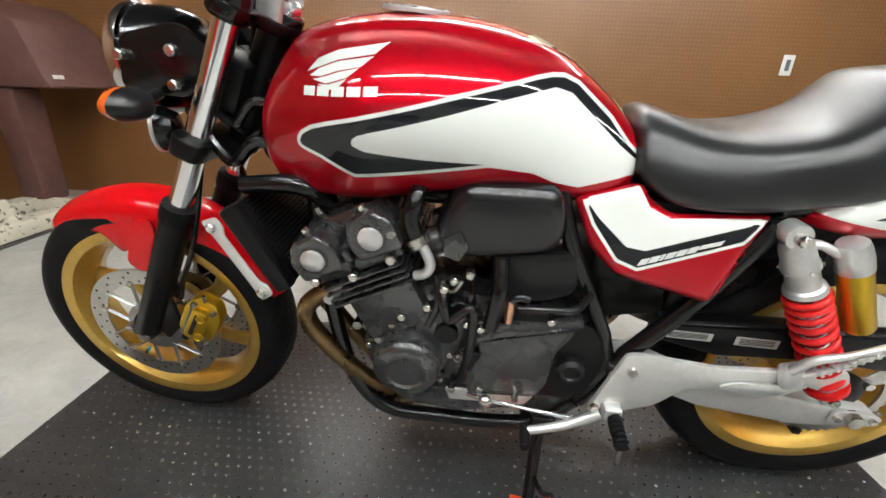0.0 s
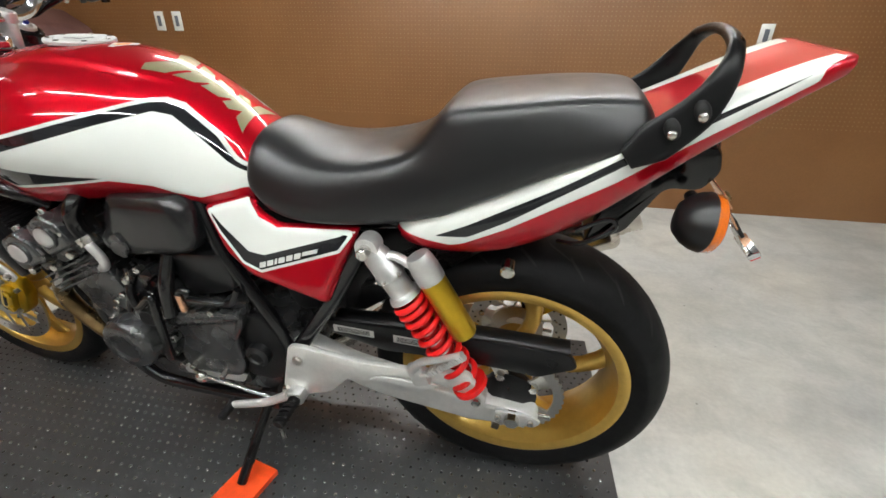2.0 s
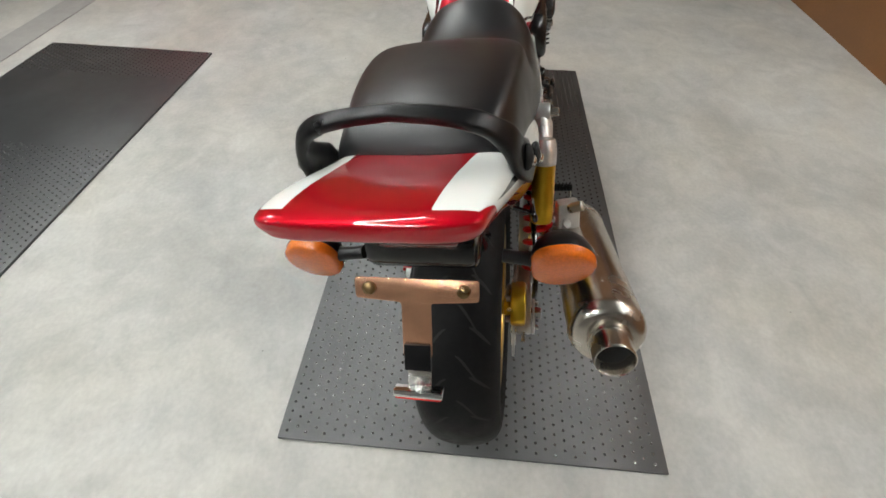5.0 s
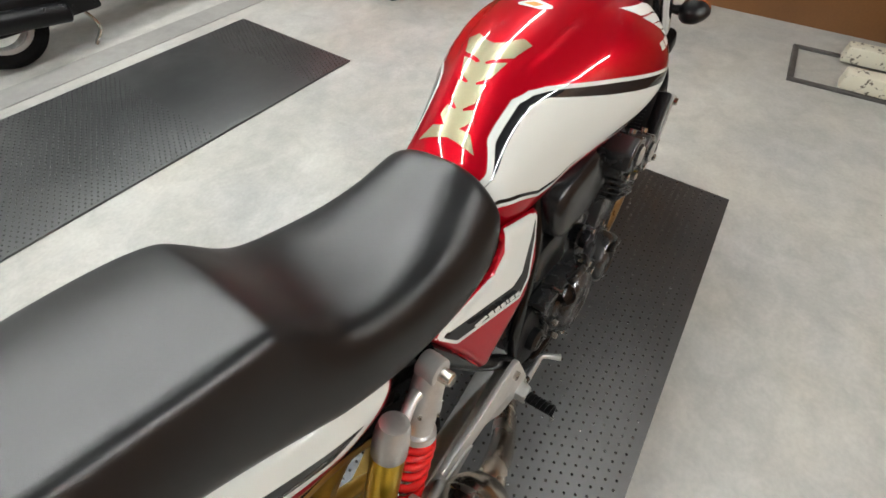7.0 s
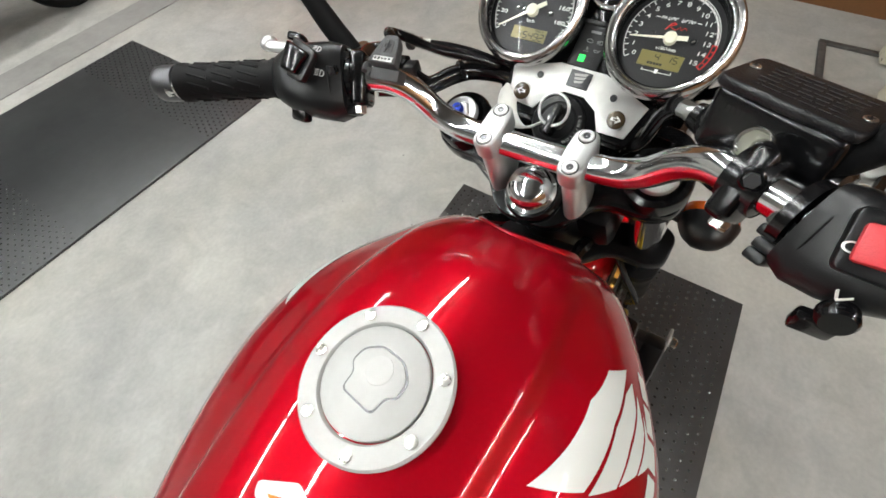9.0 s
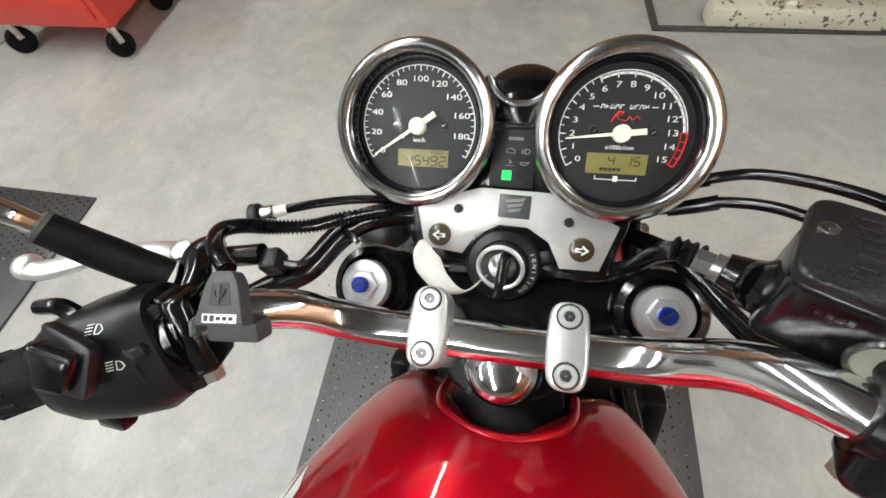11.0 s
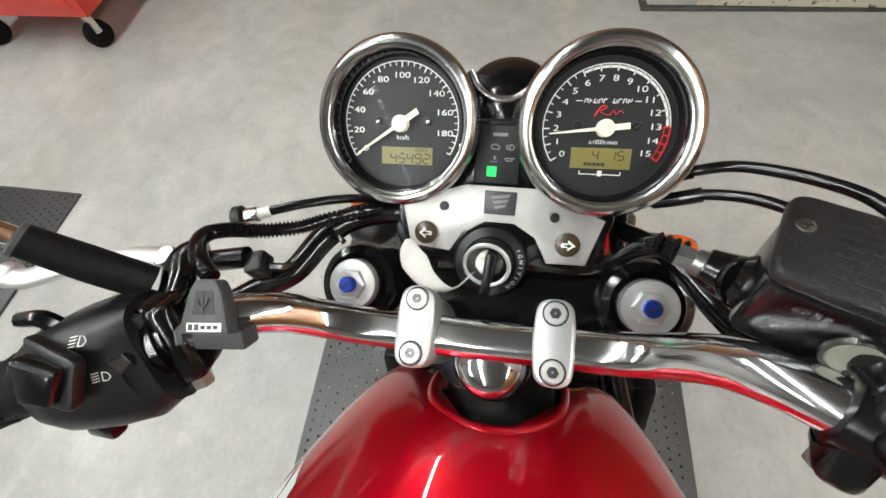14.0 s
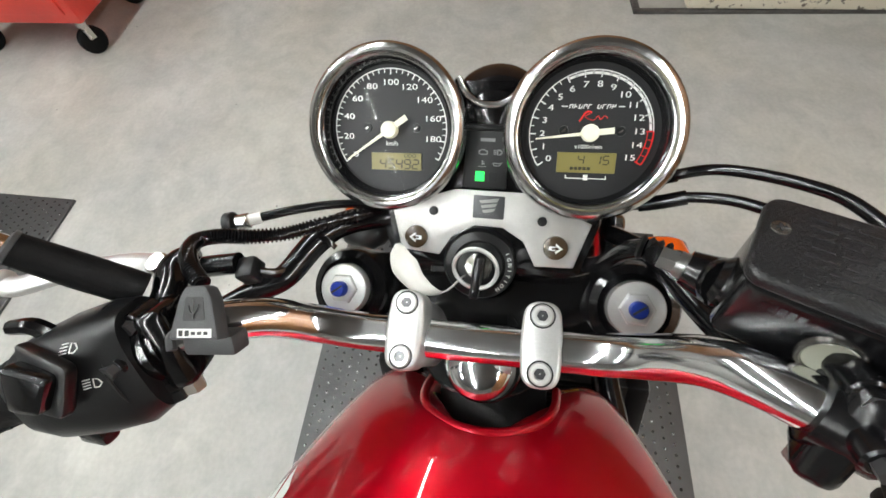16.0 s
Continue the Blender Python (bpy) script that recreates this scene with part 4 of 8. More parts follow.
half = [(-0.622, 0), (-0.626, 0.016), (-0.642, 0.040), (-0.637, 0.057), (-0.606, 0.043), (-0.5915, 0.008), (-0.5885, 0.004), (-0.5860, 0.008), (-0.597, 0.039), (-0.569, 0.027), (-0.5585, 0.007), (-0.5560, 0.009), (-0.5600, 0.025),
        (-0.534, 0.022), (-0.5235, 0.006), (-0.5210, 0.008), (-0.526, 0.024), (-0.513, 0.030), (-0.500, 0.014), (-0.499, 0.035), (-0.480, 0.053), (-0.483, 0.030), (-0.487, 0)]
decal("tank_pad", [(x, y - 0.004) for x, y in half + [(x, -y) for x, y in half[-2:0:-1]]], M["pad"], tank, "z", 0.0012, label="pale gold carbon-look tank pad")
sticker = rounded([(-0.728, -0.0255), (-0.7420, 0.0), (-0.7295, 0.0365), (-0.7230, 0.0390), (-0.7130, 0.0225), (-0.7210, -0.0220)], 0.003, 3)
decal("sticker", sticker, M["white"], tank, "z", 0.0009, label="white diamond sticker with orange centre")
decal("sticker", [(-0.7265, -0.0140), (-0.7325, 0.0012), (-0.7268, 0.0225), (-0.7180, 0.0095)], M["sticker_orange"], tank, "z", 0.0013)

# filler cap
CAP = Matrix.Translation((-0.814, 0.002, 0.0)) @ pose(0, 0, 0.9150, 0, 4.5, 0) @ Matrix.Diagonal((1.04, 1.04, 1, 1))
part("filler_ring", lathe([(0.052, -0.004), (0.0525, 0.001), (0.051, 0.0028), (0.039, 0.0030), (0.0378, 0.0018), (0.0372, -0.002)], CAP, 64, cap=False), M["satin"], tank, "brushed silver filler ring")
cap = part("filler_cap", lathe([(0.0365, -0.003), (0.0362, 0.0028), (0.035, 0.0036), (0.001, 0.0036)], CAP, 64), M["satin"], tank, "silver fuel cap with a folding key flap")
flap = rounded([(-0.013, -0.016), (0.013, -0.016), (0.014, -0.004), (0.020, 0.000), (0.019, 0.011), (0.009, 0.019), (-0.009, 0.019), (-0.019, 0.011), (-0.020, 0.000), (-0.014, -0.004)], 0.004, 3)
part("key_flap", slab(flap, 0.002, CAP @ pose(0, 0, 0.0030, 0, 0, 84), 0.0007), M["satin"], cap)
part("flap_gap", slab([(x * 1.07, y * 1.07) for x, y in flap], 0.0012, CAP @ pose(0, 0, 0.0030, 0, 0, 84), 0.0), M["end_dark"], cap)
part("flap_recess", lathe([(0.0100, 0), (0.0095, 0.0012), (0.001, 0.0012)], CAP @ pose(-0.006, 0.000, 0.0042), 24), M["satin"], cap)
for k in range(7):
    a = 2 * math.pi * k / 7 + 0.3
    q = CAP @ Matrix.Translation((0.0455 * math.cos(a), 0.0455 * math.sin(a), 0.0029))
    part("screw", lathe([(0.0042, 0), (0.0040, 0.0012), (0.0022, 0.0014), (0.0020, 0.0006), (0.0005, 0.0006)], q, 12), M["steel"], tank)

# ---- wheels ----
def wheel(name, centre, radius, half, rim_r, spokes, label):
    """A cast wheel: tyre with tread grooves, gold rim, hub and spokes, turned round the y axis."""
    ax = frame_of((0, 1, 0), centre)
    w = part(name, lathe([(rim_r - 0.012, -half * 0.70), (rim_r + 0.004, -half * 0.80), (rim_r + 0.004, half * 0.80), (rim_r - 0.012, half * 0.70)], ax, 72, cap=False), M["gold"], bike, label)
    crown = []
    for k in range(25):
        a = -1.0 + 2.0 * k / 24
        y = half * math.sin(a * math.pi / 2)
        r = rim_r + 0.004 + (radius - rim_r - 0.004) * max(0.0, math.cos(a * math.pi / 2)) ** 0.52
        if abs(a) > 0.99:
            y = math.copysign(half * 0.80, a)
        crown.append((r, y))
    part("tyre", lathe(crown, ax, 96, cap=False), M["rubber"], w, "black road tyre with sparse grooves")
    # near-black strips paint the grooves' shade, slanting away from the middle of the tread
    verts, polys = [], []

    def at(a, y):
        s = max(-0.98, min(0.98, y / half))
        r = rim_r + 0.004 + (radius - rim_r - 0.004) * max(0.0, math.cos(math.asin(s))) ** 0.52
        r = float(np.interp(y, [q[1] for q in crown[1:-1]], [q[0] for q in crown[1:-1]]))
        return ax @ Vector(((r + 0.0005) * math.cos(a), (r + 0.0005) * math.sin(a), y))

    for k in range(22):
        for s in (-1, 1):
            for start, end, lean in ((0.10, 0.55, 0.16), (0.38, 0.80, 0.10)):
                a0 = 2 * math.pi * (k + (0.5 if s > 0 else 0) + (0.45 if start > 0.3 else 0)) / 22
                b = len(verts)
                n = 6
                for i in range(n + 1):
                    t = i / n
                    y = s * half * (start + (end - start) * t)
                    a = a0 + lean * t**1.4
                    wide = 0.0075 * math.sin(math.pi * (0.08 + 0.84 * t)) / radius * 0.5 + 0.001
                    verts += [at(a - wide, y), at(a + wide, y)]
                for i in range(n):
                    polys.append((b + 2 * i, b + 2 * i + 1, b + 2 * i + 3, b + 2 * i + 2))
    me = bpy.data.meshes.new("groove_shade")
    me.from_pydata(verts, [], polys)
    me.materials.append(M["recess_shade"])
    g = new("groove_shade", me)
    g.parent = w
    g["kind"] = "stuff"
    # rim well and lips
    part("rim", lathe([(rim_r + 0.003, -half * 0.80), (rim_r + 0.006, -half * 0.84), (rim_r - 0.004, -half * 0.86), (rim_r - 0.016, -half * 0.80), (rim_r - 0.024, -half * 0.55), (rim_r - 0.034, -half * 0.30),
                       (rim_r - 0.034, half * 0.30), (rim_r - 0.024, half * 0.55), (rim_r - 0.016, half * 0.80), (rim_r - 0.004, half * 0.86), (rim_r + 0.006, half * 0.84), (rim_r + 0.003, half * 0.80)], ax, 96, cap=False), M["gold"], w)
    part("hub", lathe([(0.018, -half * 0.75), (0.045, -half * 0.72), (0.050, -half * 0.3), (0.055, 0), (0.050, half * 0.3), (0.045, half * 0.72), (0.018, half * 0.75)], ax, 40), M["gold"], w)
    for k in range(spokes):
        a = 2 * math.pi * k / spokes + 0.35
        m = ax @ pose(0, 0, 0, 0, 0, math.degrees(a))
        rings = []
        r0, r1 = 0.040, rim_r - 0.028
        for i in range(7):
            t = i / 6
            r = r0 + (r1 - r0) * t
            wide = 0.026 + 0.010 * (1 - t) ** 2 + 0.024 * t**3
            deep = half * (0.42 - 0.16 * t)
            bend = 0.030 * math.sin(math.pi * t * 0.9)
            rings.append([m @ Vector((r, bend + 0.5 * wide * c, deep * 0.5 * s)) for c, s in ((-1, -0.5), (-0.6, -1), (0.6, -1), (1, -0.5), (1, 0.5), (0.6, 1), (-0.6, 1), (-1, 0.5))])
        bm = bmesh.new()
        grid_faces(bm, rings)
        part("spoke", bm, M["gold"], w, angle=50)
    # valve with a blue cap
    v = ax @ Vector(((rim_r - 0.045) * math.cos(-0.9), (rim_r - 0.045) * math.sin(-0.9), -half * 0.2))
    o = ax @ Vector(((rim_r - 0.024) * math.cos(-0.9), (rim_r - 0.024) * math.sin(-0.9), -half * 0.2))
    part("valve", rod(o, v, 0.004, 8), M["black"], w)
    part("valve_cap", rod(v, v + (v - o) * 0.55, 0.0046, 8), M["valve"], w, "blue valve cap")
    return w


M["steel_dark"] = material("zinc_steel", (0.30, 0.30, 0.29), 0.32, 0.9, 0.0, 0.08, 80, 0.1, 400)
# near-black that paints the shade inside grooves, holes and recesses
M["recess_shade"] = material("groove_shade", (0.006, 0.006, 0.006), 0.8)
M["valve"] = material("valve_blue", (0.02, 0.30, 0.42), 0.4)
front_wheel = wheel("front_wheel", FRONT, 0.291, 0.060, 0.224, 6, "gold cast front wheel with twin brake discs")
rear_wheel = wheel("rear_wheel", REAR, 0.309, 0.082, 0.226, 5, "gold cast rear wheel with a wide tyre")


def brake_disc(parent, centre, y, r_out, r_in, hub_r, arms, mat_arm):
    ax = frame_of((0, 1, 0), (centre.x, y, centre.z))
    t = 0.0025
    d = part("brake_disc", lathe([(r_in, -t), (r_out, -t), (r_out, t), (r_in, t), (r_in, -t)], ax, 72, cap=False), M["disc"], parent, "drilled steel brake disc")
    # flat dark spots on the steel paint the shade of drilled holes
    verts, polys = [], []
    for k in range(48):
        a = 2 * math.pi * k / 48
        r = r_in + (r_out - r_in) * (0.22, 0.5, 0.78)[k % 3]
        for s in (-1, 1):
            b = len(verts)
            verts += [ax @ Vector((r * math.cos(a) + 0.0030 * math.cos(q), r * math.sin(a) + 0.0030 * math.sin(q), s * (t + 0.0003))) for q in (math.pi * i / 4 for i in range(8))]
            polys.append(tuple(range(b, b + 8)))
    me = bpy.data.meshes.new("drilling")
    me.from_pydata(verts, [], polys)
    me.materials.append(M["recess_shade"])
    g = new("drilling", me)
    g.parent = d
    g["kind"] = "stuff"
    for k in range(arms):
        a0 = 2 * math.pi * k / arms
        for lean in (-0.32, 0.32):
            p0 = ax @ Vector((hub_r * math.cos(a0), hub_r * math.sin(a0), 0))
            p1 = ax @ Vector(((r_in + 0.008) * math.cos(a0 + lean), (r_in + 0.008) * math.sin(a0 + lean), 0))
            part("carrier_arm", tube([p0, p1], 0.0048, 6, 1, flat=0.5), mat_arm, d)
        p = ax @ Vector(((r_in + 0.004) * math.cos(a0 + 0.32), (r_in + 0.004) * math.sin(a0 + 0.32), 0))
        part("rivet", rod(p - Vector((0, 0.006, 0)), p + Vector((0, 0.006, 0)), 0.0075, 12, bevel=0.001), M["steel"], d)
    part("carrier", lathe([(0.03, -0.004), (hub_r + 0.012, -0.004), (hub_r + 0.012, 0.004), (0.03, 0.004), (0.03, -0.004)], ax, 40, cap=False), mat_arm, d)
    return d


for s in (-1, 1):
    brake_disc(front_wheel, FRONT, s * 0.068, 0.148, 0.112, 0.050, 6, M["steel_dark"])
brake_disc(rear_wheel, REAR, 0.100, 0.118, 0.086, 0.050, 5, M["alu"])


def caliper(centre, y, turn, name="brake_caliper"):
    m = Matrix.Translation((centre[0], y, centre[1])) @ pose(0, 0, 0, 90, 0, 0) @ pose(0, 0, 0, 0, 0, turn)
    body = rounded([(-0.062, -0.024), (-0.034, -0.040), (0.030, -0.040), (0.062, -0.020), (0.060, 0.024), (0.024, 0.040), (-0.040, 0.038), (-0.064, 0.016)], 0.012, 3)
    c = part(name, slab(body, 0.030, m @ Matrix.Translation((0, 0, -0.012)), 0.006), M["gold_dark"], bike, "gold four-piston brake caliper")
    part("half", slab(rounded([(-0.046, -0.018), (0.044, -0.016), (0.042, 0.018), (-0.044, 0.020)], 0.014, 3), 0.016, m @ Matrix.Translation((0, 0, 0.016)), 0.005), M["gold_dark"], c)
    # no opening is cut: a dark bar paints its shade
    part("slot", slab(rounded([(-0.030, -0.0045), (0.030, -0.0045), (0.030, 0.0045), (-0.030, 0.0045)], 0.004, 3), 0.002, m @ Matrix.Translation((0, 0.004, 0.0310)), 0.0004), M["recess_shade"], c)
    for k in (-1, 1):
        part("piston_cover", lathe([(0.0105, 0), (0.0100, 0.005), (0.0085, 0.006), (0.0070, 0.004), (0.001, 0.004)], m @ Matrix.Translation((0.026 * k, -0.010 + 0.004 * k, 0.031)), 20), M["gold_dark"], c)
        for v in (-0.026, 0.027):
            part("bolt", lathe([(0.0065, 0), (0.0060, 0.008), (0.0035, 0.009), (0.0030, 0.005), (0.001, 0.005)], m @ Matrix.Translation((0.042 * k, v * 0.8, 0.018)), 12), M["steel_dark"], c)
    part("bleed_nipple", rod(m @ Vector((0.058, 0.004, 0.016)), m @ Vector((0.074, 0.010, 0.020)), 0.0042, 8), M["steel"], c)
    part("pad_pin", rod(m @ Vector((-0.040, 0.020, 0.026)), m @ Vector((0.036, 0.022, 0.026)), 0.0030, 8), M["steel_dark"], c)
    part("banjo_bolt", lathe([(0.0080, 0), (0.0078, 0.010), (0.001, 0.011)], m @ Matrix.Translation((-0.050, 0.012, 0.018)), 6), M["black"], c)
    return c


caliper((-1.262, 0.330), -0.088, 60)
caliper((-1.262, 0.330), 0.100, 60)
caliper((0.070, 0.390), 0.112, 40)

# sprocket and chain
SP = frame_of((0, 1, 0), (REAR.x, -0.098, REAR.z))
bm = bmesh.new()
rows = []
for k in range(168):
    a = math.pi * k / 84
    outer = 0.1045 if (k // 2) % 2 else 0.1090
    rows.append([SP @ Vector((q * math.cos(a), q * math.sin(a), h)) for q, h in ((0.088, -0.003), (outer, -0.0022), (outer, 0.0022), (0.088, 0.003))])
grid_faces(bm, rows + rows[:1], cap=False)
bmesh.ops.remove_doubles(bm, verts=bm.verts[:], dist=1e-6)
sp = part("sprocket", bm, M["disc"], rear_wheel, "steel rear sprocket", angle=30)
for k in range(5):
    a0 = 72 * k
    part("sprocket_arm", slab(rounded([(0.040, -0.016), (0.062, -0.013), (0.091, -0.020), (0.091, 0.020), (0.062, 0.013), (0.040, 0.016)], 0.005, 3), 0.005, SP @ pose(0, 0, -0.0026, 0, 0, a0), 0.001), M["disc"], sp)
part("sprocket_carrier", lathe([(0.025, -0.02), (0.048, -0.018), (0.054, -0.006), (0.056, 0.004), (0.03, 0.02)], SP @ pose(0, 0, 0, 180, 0, 0), 40), M["black"], rear_wheel)
for k in range(5):
    a = 2 * math.pi * k / 5
    p = SP @ Vector((0.058 * math.cos(a), 0.058 * math.sin(a), 0))
    part("nut", rod(p, p - Vector((0, 0.016, 0)), 0.009, 6), M["steel"], sp)
# the chain as links round both sprockets
path = []
small = Vector((-0.455, -0.098, 0.345))
r_big, r_small = 0.111, 0.036
for k in range(0, 41):
    a = radians(-97 + 190 * k / 40)
    path.append(Vector((REAR.x + r_big * math.cos(a), -0.098, REAR.z + r_big * math.sin(a))))
for k in range(0, 15):
    a = radians(98 + 165 * k / 14)
    path.append(Vector((small.x + r_small * math.cos(a), -0.098, small.z + r_small * math.sin(a))))
path.append(path[0])
dist = [0.0]
for a, b in zip(path, path[1:]):
    dist.append(dist[-1] + (b - a).length)
verts, polys = [], []
count = int(dist[-1] / 0.0130)
line = np.array([p[:] for p in path])
for k in range(count):
    s0, s1 = dist[-1] * k / count, dist[-1] * (k + 0.86) / count
    p0 = Vector([np.interp(s0, dist, line[:, i]) for i in range(3)])
    p1 = Vector([np.interp(s1, dist, line[:, i]) for i in range(3)])
    d = (p1 - p0).normalized()
    n = Vector((-d.z, 0, d.x)) * 0.0062
    wide = 0.0095 if k % 2 else 0.0065
    b = len(verts)
    for y in (-wide, wide):
        for p, q in ((p0 - d * 0.002, -1), (p1 + d * 0.002, -1), (p1 + d * 0.002, 1), (p0 - d * 0.002, 1)):
            verts.append(p + n * q + Vector((0, y, 0)))
    polys += [(b + i for i in f) for f in ((0, 1, 2, 3), (7, 6, 5, 4), (0, 4, 5, 1), (1, 5, 6, 2), (2, 6, 7, 3), (3, 7, 4, 0))]
polys = [tuple(p) for p in polys]
me = bpy.data.meshes.new("chain")
me.from_pydata(verts, [], polys)
me.materials.append(material("chain_steel", (0.13, 0.12, 0.105), 0.33, 0.9, 0, 0.2, 200))
ch = new("chain", me)
ch.parent = bike
ch["label"], ch["kind"] = "greased steel drive chain", "stuff"

# ---- fork, front fender, lights ----
RAKE = Vector((-0.466, 0, -0.885))
TOP = Vector((-1.0585, 0, 0.938))


def on_fork(s, y, off=0.0):
    """A point s metres down the fork line at that y, off metres ahead of it."""
    return TOP + RAKE * s + Vector((-0.885, 0, 0.466)) * off + Vector((0, y, 0))


for s in (-1, 1):
    y = 0.092 * s + 0.006
    leg = part("fork_leg", lathe([(0.0200, 0.050 + 0.006 * s), (0.0200, 0.40)], frame_of(RAKE, on_fork(0.0, y)), 32), M["chrome"], bike, "chrome fork tube in a black slider")
    part("slider", lathe([(0.024, 0.425), (0.029, 0.428), (0.0295, 0.44), (0.0285, 0.455), (0.0275, 0.60), (0.027, 0.74), (0.020, 0.752)], frame_of(RAKE, on_fork(0.0, y)), 32), M["black"], leg, "satin black fork slider")
    part("dust_seal", lathe([(0.0225, 0.392), (0.030, 0.394), (0.0315, 0.405), (0.0315, 0.424), (0.029, 0.430)], frame_of(RAKE, on_fork(0.0, y)), 32), M["rubber"], leg)
    part("axle_lug", box((0.05, 0.032, 0.06), Matrix.Translation(on_fork(0.735, y, 0.006)) @ pose(0, 0, 0, 0, 26, 0), 0.010), M["black"], leg)
    part("pinch_bolt", rod(on_fork(0.742, y - s * 0.0, 0.03) + Vector((0, s * 0.004, 0)), on_fork(0.742, y, 0.03) + Vector((0, s * 0.022, 0)), 0.008, 6), M["steel"], leg)
    part("axle_end", rod((FRONT.x, y, FRONT.z), (FRONT.x, y + s * 0.026, FRONT.z), 0.012, 16, bevel=0.002), M["steel"], leg)
    part("caliper_lug", slab(rounded([(-1.385, 0.29), (-1.36, 0.38), (-1.325, 0.385), (-1.32, 0.30), (-1.36, 0.26)], 0.01), 0.012, side_pose(y + 0.006), 0.003), M["black"], leg)
    cap = part("fork_cap", lathe([(0.0168, -0.006), (0.0168, 0.003), (0.0160, 0.0042), (0.0104, 0.0042)], frame_of(-RAKE, on_fork(0.006 + 0.006 * s, y)), 40), M["alu"], leg, "silver fork cap")
    part("hex", lathe([(0.0104, 0.004), (0.0104, 0.0070), (0.0094, 0.0078), (0.007, 0.0078)], frame_of(-RAKE, on_fork(0.006 + 0.006 * s, y)), 6), M["alu"], cap, smooth=False)
    part("adjuster", lathe([(0.0052, 0.0075), (0.0052, 0.0125), (0.0046, 0.0135), (0.001, 0.0135)], frame_of(-RAKE, on_fork(0.006 + 0.006 * s, y)), 20), M["blue"], cap, "blue anodised adjuster")
    # black bar laid on top for the shade in the screwdriver slot
    part("adjuster_slot", box((0.0086, 0.0012, 0.001), frame_of(-RAKE, on_fork(-0.0076 + 0.006 * s, y)) @ pose(0, 0, 0.0, 0, 0, 35)), M["dial"], cap)
front_axle = part("front_axle", rod((FRONT.x, -0.10, FRONT.z), (FRONT.x, 0.108, FRONT.z), 0.010, 14), M["steel"], bike)


def yoke(s, thick, mat, name, label, wide, deep):
    m = frame_of(-RAKE, on_fork(s, 0.004), (-1, 0, 0)) @ pose(0, 0, 0, 0, 3.4 if deep > 0.07 else 0, 0)
    shape = rounded([(-wide, 0.020), (-wide + 0.022, 0.032), (-0.060, 0.014), (0.060, 0.014), (wide - 0.022, 0.032), (wide, 0.020), (wide, -0.020), (wide - 0.022, -0.030), (0.058, -0.030), (0.028, -deep), (-0.028, -deep), (-0.058, -0.030), (-wide + 0.022, -0.030), (-wide, -0.020)], 0.016, 4)
    return part(name, slab(shape, thick, m @ Matrix.Translation((0, 0, -thick / 2)), 0.004), mat, bike, label)


yoke_top = yoke(0.040, 0.022, M["gloss"], "top_yoke", "gloss black top yoke", 0.120, 0.071)
for s in (-1, 1):
    part("fork_clamp", lathe([(0.0172, 0.003), (0.0180, 0.0025), (0.0192, 0.006), (0.0202, 0.007), (0.0212, 0.005), (0.0262, 0.007), (0.0278, 0.010), (0.0278, 0.050), (0.0210, 0.052)], frame_of(RAKE, on_fork(0.004 + 0.006 * s, 0.092 * s + 0.006)), 40, cap=False), M["gloss"], yoke_top)
part("stem_washer", lathe([(0.026, -0.016), (0.026, -0.002), (0.0245, 0.0), (0.020, 0.001)], frame_of(-RAKE, on_fork(0.016, 0.007, -0.045)), 36), M["gloss"], yoke_top)
part("stem_nut", lathe([(0.0225, 0.0), (0.0225, 0.004), (0.0195, 0.005), (0.0195, 0.015), (0.0165, 0.020), (0.010, 0.0225), (0.001, 0.0230)], frame_of(-RAKE, on_fork(0.016, 0.007, -0.045)), 32), M["chrome"], yoke_top, "chrome domed stem nut")
yoke(0.265, 0.034, M["black"], "lower_yoke", "satin black lower yoke", 0.128, 0.060)
part("steering_stem", rod(on_fork(0.03, 0.004, -0.036), on_fork(0.27, 0.004, -0.036), 0.030, 24), M["black"], bike)
part("head_gusset", slab(rounded([(-1.10, 0.68), (-1.045, 0.79), (-0.96, 0.78), (-0.90, 0.68), (-1.0, 0.62)], 0.03), 0.08, side_pose(0.04), 0.01), M["black"], bike)

# front fender: a curved blade over the tyre with flanks cut round the fork
bm = bmesh.new()
rings = []
for k in range(37):
    deg = 138 - (138 - 16) * k / 36
    a = radians(deg)
    r = float(np.interp(deg, [16, 60, 138], [0.296, 0.302, 0.300]))
    half = float(np.interp(deg, [16, 24, 60, 95, 112, 130, 138], [0.034, 0.044, 0.058, 0.060, 0.054, 0.040, 0.016]))
    drop = float(np.interp(deg, [16, 24, 45, 70, 84, 91, 98, 104, 112, 130, 138], [0.012, 0.040, 0.060, 0.052, 0.058, 0.112, 0.118, 0.072, 0.056, 0.032, 0.008]))
    ring = []
    prof = [(-half, -drop), (-half * 1.02, -drop * 0.55), (-half * 0.94, -0.012), (-half * 0.62, 0.004), (0, 0.012), (half * 0.62, 0.004), (half * 0.94, -0.012), (half * 1.02, -drop * 0.55), (half, -drop)]
    for y, h in prof:
        ring.append((FRONT.x + (r + h) * math.cos(a), y, FRONT.z + (r + h) * math.sin(a)))
    rings.append(ring)
grid_faces(bm, rings, close_ring=False, cap=False)
fender = part("front_fender", bm, M["fender"], bike, "bright red front fender", angle=180)
mod = fender.modifiers.new("smooth", "SUBSURF")
mod.levels = mod.render_levels = 2
mod = fender.modifiers.new("thick", "SOLIDIFY")
mod.thickness = 0.003
